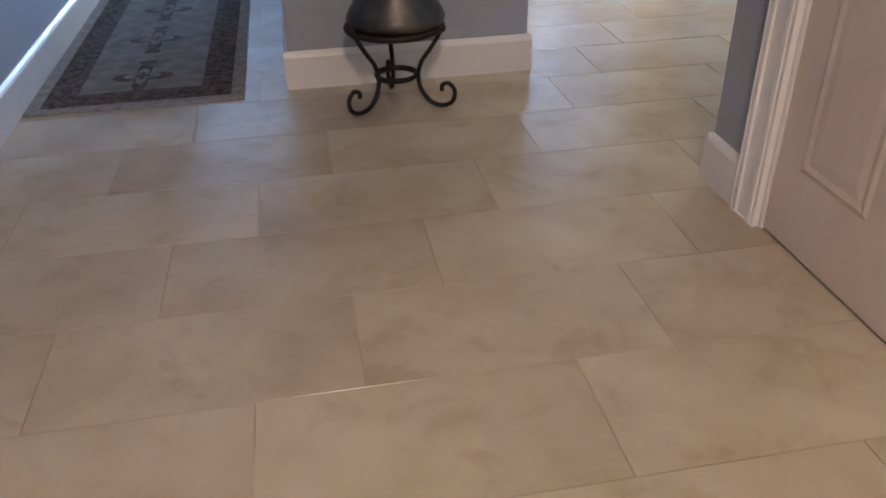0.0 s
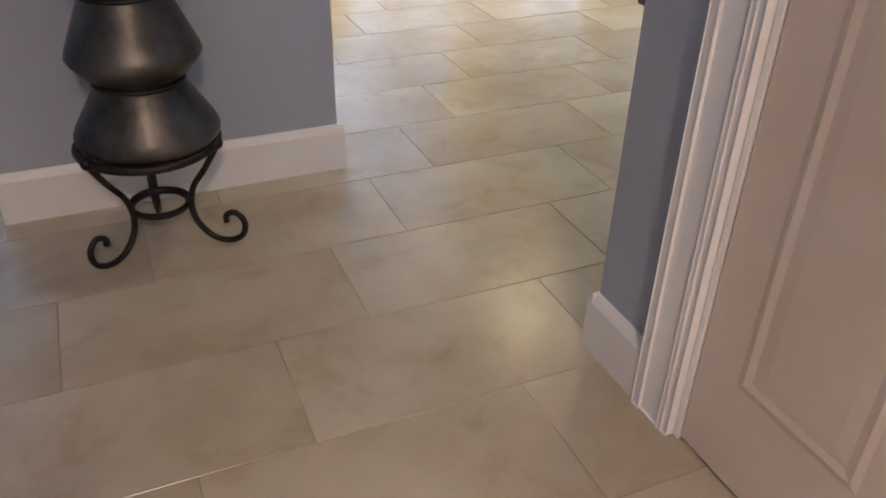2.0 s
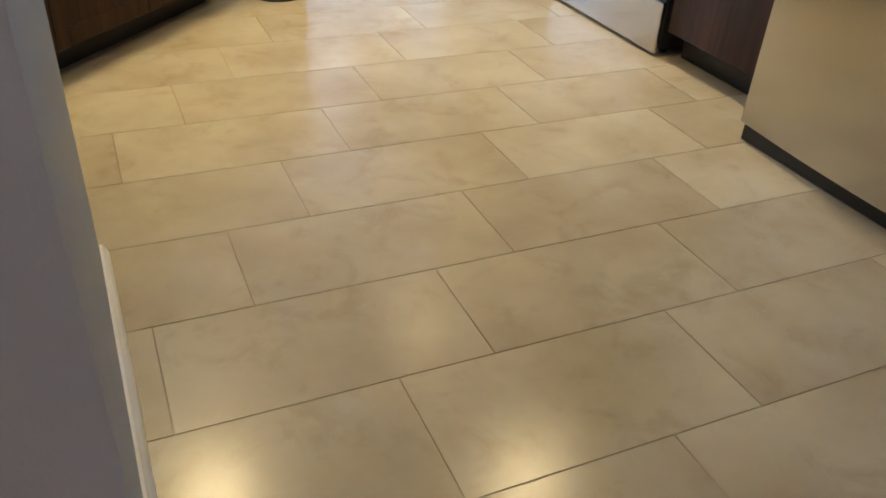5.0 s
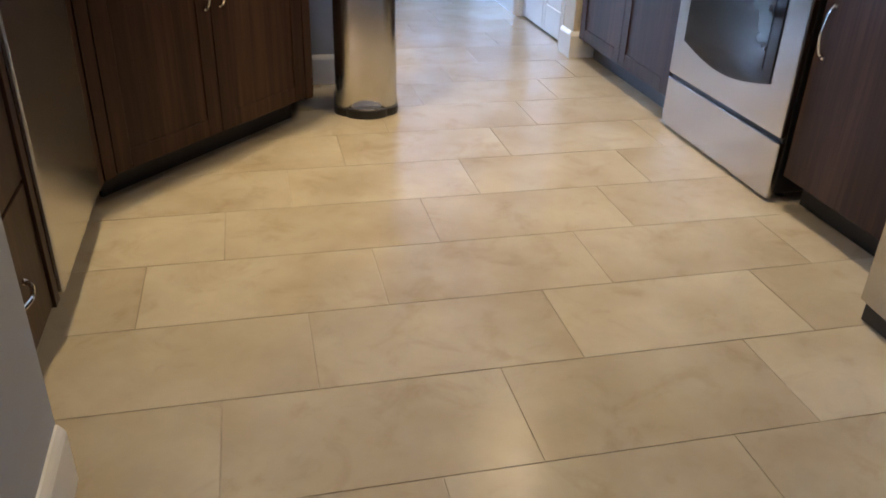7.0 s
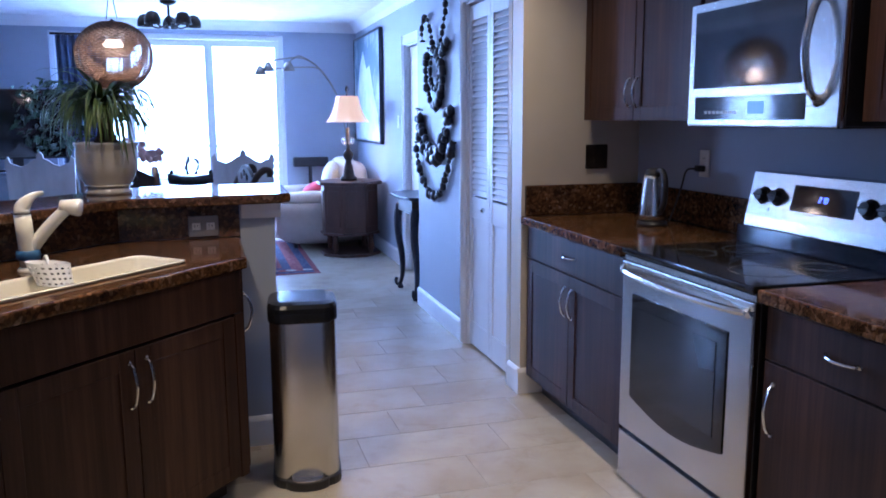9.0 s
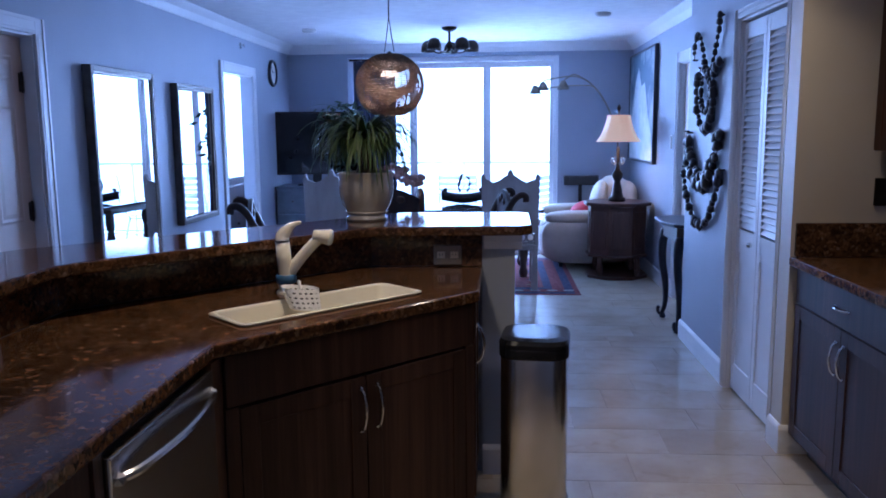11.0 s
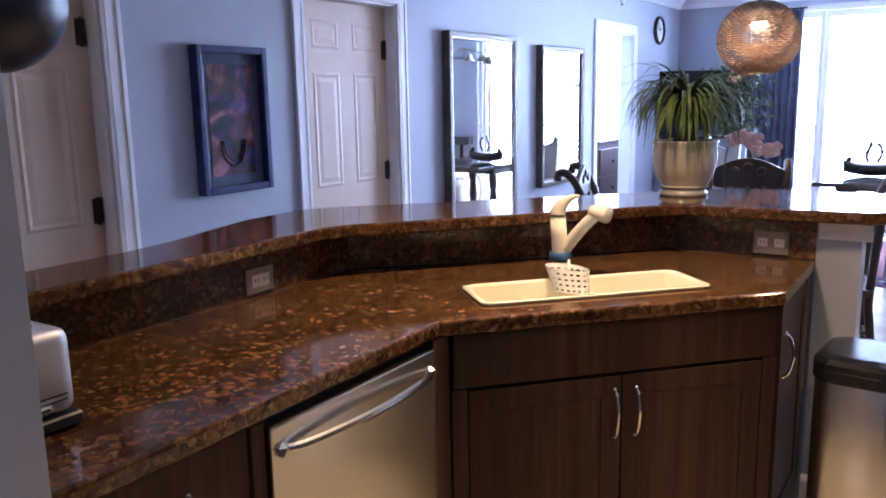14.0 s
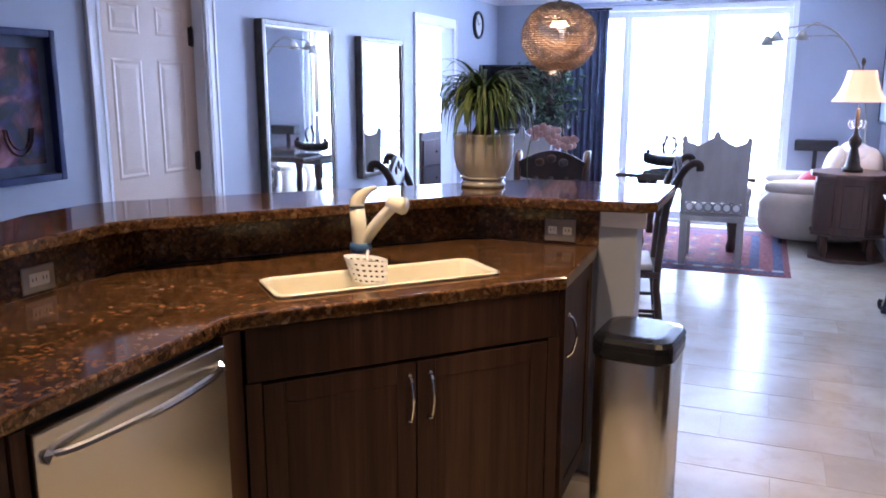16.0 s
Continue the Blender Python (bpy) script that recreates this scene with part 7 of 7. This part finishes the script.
p = thing("canvas_painting", (FX - 0.03, 11.72, 1.15), "large blue and white abstract canvas painting", "painting")
part("canvas", box(FX - 0.038, FX - 0.004, 11.02, 12.42, 1.15, 2.27, 0.003), M_CANVAS, p)
for a0, b0, c0, d0 in ((11.0, 11.019, 1.13, 2.29), (12.421, 12.44, 1.13, 2.29), (11.019, 12.421, 1.13, 1.149), (11.019, 12.421, 2.271, 2.29)):
    part("frame_rail", box(FX - 0.045, FX - 0.003, a0, b0, c0, d0, 0.002), M_FRAME, p)
bm = bmesh.new()
pts = [(11.08, 1.16), (12.36, 1.16), (12.30, 1.55), (12.05, 1.98), (11.88, 2.12), (11.70, 1.92), (11.52, 1.95), (11.30, 1.60), (11.12, 1.42)]
vs = [bm.verts.new((FX - 0.0392, y, z)) for y, z in pts]
bm.faces.new(vs)
r0 = bmesh.ops.extrude_face_region(bm, geom=bm.faces[:])
bmesh.ops.translate(bm, vec=(0.0008, 0, 0), verts=[v for v in r0["geom"] if isinstance(v, bmesh.types.BMVert)])
part("white_shape", bm, surface("pale_paint_strokes", (0.45, 0.52, 0.56), (0.66, 0.70, 0.72), 5, 0.6, bump=0.3, bscale=90), p, "pale brushed shape")

# console table against the side wall
t = thing("console_table", (3.03, 9.0, 0), "black console table with curved cabriole legs", "console table")
top = [(3.19, 8.70), (3.19, 9.42), (3.06, 9.44), (2.93, 9.40), (2.865, 9.30), (2.855, 9.0), (2.90, 8.78), (3.0, 8.70)]
part("tabletop", prism(top, 0.775, 0.80, 0.008), M_FRAME, t, "glossy black shaped top")
part("apron", prism([(3.18, 8.74), (3.18, 9.36), (2.99, 9.37), (2.93, 9.28), (2.93, 8.82), (3.0, 8.74)], 0.66, 0.774), M_CHAIRWOOD, t)
for lx, ly in ((2.955, 9.30), (2.955, 8.80), (3.15, 9.30), (3.15, 8.80)):
    o = -1 if lx < 3.0 else 0
    pr = [(0.0, 0.70), (0.035, 0.60), (0.03, 0.45), (-0.012, 0.28), (-0.018, 0.14), (0.01, 0.05), (0.055, 0.03), (0.072, 0.06), (0.06, 0.085)]
    pts = curve_through([(lx + o * u * 0.5, ly + (u if ly > 9 else -u) * 0.6, z) for u, z in pr], 5)
    n = len(pts)
    part("leg", tube(pts, [0.040 - 0.026 * min(1, k / (n * 0.65)) for k in range(n)], 8), M_FRAME, t, "black cabriole leg", True)
    part("foot", lathe([(0, 0), (0.022, 0), (0.026, 0.012), (0.014, 0.04), (0, 0.045)], (lx + o * 0.005, ly + (0.006 if ly > 9 else -0.006), 0), 12), M_FRAME, t, "", True)

# ---- bead necklaces hung on the closet wall ----
def bead_string(label, pts, size, seed, big=1.5):
    rnd = random.Random(seed)
    n = thing("bead_necklace", (RX - 0.02, pts[0][0], pts[0][1]), label, "necklace", "bead necklaces on the wall")
    path = curve_through([(RX - 0.022, y, z) for y, z in pts], 10)
    part("cord", tube(path, 0.003, 5), M_BLACK, n)
    part("peg", tube([(RX + 0.004, pts[0][0], pts[0][1]), (RX - 0.035, pts[0][0], pts[0][1])], 0.006, 8), M_BRONZE, n)
    part("peg", tube([(RX + 0.004, pts[-1][0], pts[-1][1]), (RX - 0.035, pts[-1][0], pts[-1][1])], 0.006, 8), M_BRONZE, n)
    acc, last = 0.0, path[0]
    for q in path:
        acc += (q - last).length
        last = q
        if acc >= size * 1.7:
            acc = 0
            s = size * rnd.uniform(0.75, big)
            part("bead", ball((q.x - s * 0.1, q.y + rnd.uniform(-0.008, 0.008), q.z + rnd.uniform(-0.008, 0.008)), s, 1, squash=(0.7, 1, rnd.uniform(0.8, 1.2))), M_BEAD, n, "", True)


bead_string("long black bead necklace looped on pegs", [(8.47, 1.92), (8.46, 2.02), (8.38, 2.07), (8.27, 2.0), (8.18, 1.86), (8.10, 1.80), (8.00, 1.88), (7.90, 2.05), (7.88, 2.13)], 0.024, 1)
bead_string("chunky black bead necklace with a pendant", [(8.30, 1.86), (8.36, 1.74), (8.34, 1.60), (8.24, 1.50), (8.12, 1.47), (8.02, 1.53), (7.96, 1.65), (7.98, 1.78), (7.86, 1.86)], 0.030, 2)
bead_string("black bead necklace in a small loop", [(8.22, 1.80), (8.27, 1.70), (8.20, 1.60), (8.10, 1.58), (8.04, 1.66), (8.06, 1.76)], 0.022, 3)
bead_string("wide black wooden bead collar", [(8.62, 1.46), (8.58, 1.32), (8.44, 1.19), (8.26, 1.13), (8.10, 1.12), (7.98, 1.19), (7.86, 1.32), (7.78, 1.45)], 0.042, 4)
bead_string("heavy black bead collar", [(8.54, 1.45), (8.50, 1.34), (8.38, 1.24), (8.22, 1.18), (8.06, 1.20), (7.94, 1.30), (7.84, 1.44)], 0.036, 5)
bead_string("long black drop bead necklace", [(8.66, 1.22), (8.58, 1.06), (8.42, 0.93), (8.24, 0.87), (8.08, 0.88), (7.94, 0.98), (7.82, 1.12), (7.74, 1.24)], 0.030, 6)

# ---- bedroom glimpse ----
d = thing("bedroom_chest", (-1.45, 11.35, 0), "reddish brown wooden chest of drawers in the bedroom", "chest of drawers")
part("carcass", box(-1.75, -1.15, 11.05, 11.75, 0.06, 0.98, 0.004), M_BROWNWOOD, d)
part("top", box(-1.77, -1.13, 11.03, 11.77, 0.981, 1.01, 0.006), M_BROWNWOOD, d)
for z0 in (0.1, 0.38, 0.66):
    f = part("drawer_front", box(-1.149, -1.132, 11.08, 11.72, z0, z0 + 0.26, 0.003), M_BROWNWOOD, d)
    part("knob", ball((-1.12, 11.4, z0 + 0.13), 0.016, 1), M_BRONZE, f, "", True)
part("plinth", box(-1.73, -1.17, 11.07, 11.73, 0, 0.059), M_BROWNWOOD, d)

# ---- balcony furniture ----
def patio_chair_master():
    s = thing("patio_chair", (0, 0, 0), "white metal patio chair with slatted back", "patio chair", "chairs on the balcony")
    for sx in (-1, 1):
        part("frame_side", tube(curve_through([(sx * 0.24, -0.24, 0.0), (sx * 0.24, -0.22, 0.42), (sx * 0.24, 0.18, 0.40), (sx * 0.24, 0.30, 0.95)], 4), 0.014, 8), M_WHITE, s, "", True)
        part("rear_leg", tube([(sx * 0.24, 0.16, 0.40), (sx * 0.24, 0.26, 0.0)], 0.014, 8), M_WHITE, s)
        part("arm", tube(curve_through([(sx * 0.26, -0.22, 0.42), (sx * 0.27, -0.2, 0.62), (sx * 0.27, 0.2, 0.62)], 4), 0.013, 8), M_WHITE, s)
    for k in range(6):
        y = -0.2 + 0.075 * k
        part("seat_slat", box(-0.23, 0.23, y - 0.028, y + 0.028, 0.415, 0.43), M_WHITE, s)
    for k in range(6):
        z = 0.5 + 0.08 * k
        y = 0.2 + (z - 0.4) * 0.2
        part("back_slat", box(-0.23, 0.23, y - 0.006, y + 0.006, z - 0.028, z + 0.028), M_WHITE, s)
    return s


pc = patio_chair_master()
copy_thing(pc, pose(1.15, 13.55, -0.02, 0, 0, 180))
copy_thing(pc, pose(2.0, 13.3, -0.02, 0, 0, -120))
pc.matrix_basis = pose(0.35, 13.4, -0.02, 0, 0, 120)
t = thing("patio_table", (1.2, 13.2, -0.02), "round white patio table", "patio table")
part("tabletop", lathe([(0, 0), (0.36, 0), (0.37, 0.015), (0.36, 0.028), (0, 0.028)], (1.2, 13.15, 0.69), 40), M_WHITE, t)
part("column", lathe([(0, 0.02), (0.03, 0.02), (0.03, 0.709), (0, 0.709)], (1.2, 13.15, -0.02), 16), M_WHITE, t)
part("foot", lathe([(0, 0), (0.22, 0), (0.2, 0.02), (0, 0.022)], (1.2, 13.15, -0.02), 28), M_WHITE, t)

# ---- floor: base slab and porcelain tiles laid in third bond ----
fb = bmesh.new()
ZONES = ((WX - T, 1.30, SY - T, 1.985), (WX - T, EX + T, 1.985, 8.56), (WX - T, FX + T, 8.56, NY + 0.2), (FX + T, FX + T + 1.32, 8.56, 10.62))
for zone in ZONES:
    box(*zone, -0.15, -0.0018, bm=fb)
floor = structure("floor", fb, M_GROUT, "beige travertine-look porcelain tile floor, laid in third bond", "floor")
structure("floor_bedroom", box(-3.72, WX - T, 9.2, 12.12, -0.15, 0.0), M_BEIGEFIELD, "beige carpet on the bedroom floor", "floor")
TILE, ROW, TX, TY = 0.61, 0.305, 1.003, 3.51


def tile_mesh(w, d):
    bm = box(-w / 2, w / 2, -d / 2, d / 2, -0.0018, 0.0, 0.0)
    bm.normal_update()
    top = [f for f in bm.faces if f.normal.z > 0.5]
    bmesh.ops.bevel(bm, geom=list(top[0].edges), offset=0.0005, segments=1, affect="EDGES")
    me = bpy.data.meshes.new("tile")
    bm.to_mesh(me)
    bm.free()
    me.materials.append(M_TILE)
    return me


GAP = 0.0024
tile_me = tile_mesh(TILE - GAP, ROW - GAP)
cut_meshes = {}
far_verts, far_faces = [], []
pieces = 0
j0, j1 = int((SY - T - TY) / ROW) - 1, int((NY + 0.2 - TY) / ROW) + 1
for zx0, zx1, zy0, zy1 in ZONES:
    for j in range(j0, j1 + 1):
        ya, yb = max(TY + (j - 1) * ROW, zy0), min(TY + j * ROW, zy1)
        if yb - ya < 0.02:
            continue
        shift = TX + (j - 1) * TILE / 3
        for i in range(int((zx0 - shift) / TILE) - 2, int((zx1 - shift) / TILE) + 2):
            xa, xb = max(shift + i * TILE, zx0), min(shift + (i + 1) * TILE, zx1)
            if xb - xa < 0.02:
                continue
            w, d = round(xb - xa, 4), round(yb - ya, 4)
            xc, yc = (xa + xb) / 2, (ya + yb) / 2
            near = zx0 < 0 and -0.2 < yc < 8.9 and -0.95 < xc < 3.3
            if near and pieces < 300:
                if (w, d) == (TILE, ROW):
                    me = tile_me
                else:
                    me = cut_meshes.get((w, d)) or tile_mesh(w - GAP, d - GAP)
                    cut_meshes[(w, d)] = me
                ob = new("tile", me)
                ob.parent = floor
                ob.matrix_basis = pose(xc, yc, 0, 0, 0, 180 * ((i + j) % 2))
                pieces += 1
            else:
                b = len(far_verts)
                hx, hy = (w - GAP) / 2, (d - GAP) / 2
                for z in (-0.0017, 0.0):
                    far_verts += [(xc - hx, yc - hy, z), (xc + hx, yc - hy, z), (xc + hx, yc + hy, z), (xc - hx, yc + hy, z)]
                far_faces += [(b + 4, b + 5, b + 6, b + 7), (b, b + 1, b + 5, b + 4), (b + 1, b + 2, b + 6, b + 5), (b + 2, b + 3, b + 7, b + 6), (b + 3, b, b + 4, b + 7)]
me = bpy.data.meshes.new("far_tiles")
me.from_pydata(far_verts, [], far_faces)
me.materials.append(M_TILE)
ob = new("far_tiles", me)
ob.parent = floor
tagged(ob, "beige porcelain floor tiles further off", "", "", "stuff")
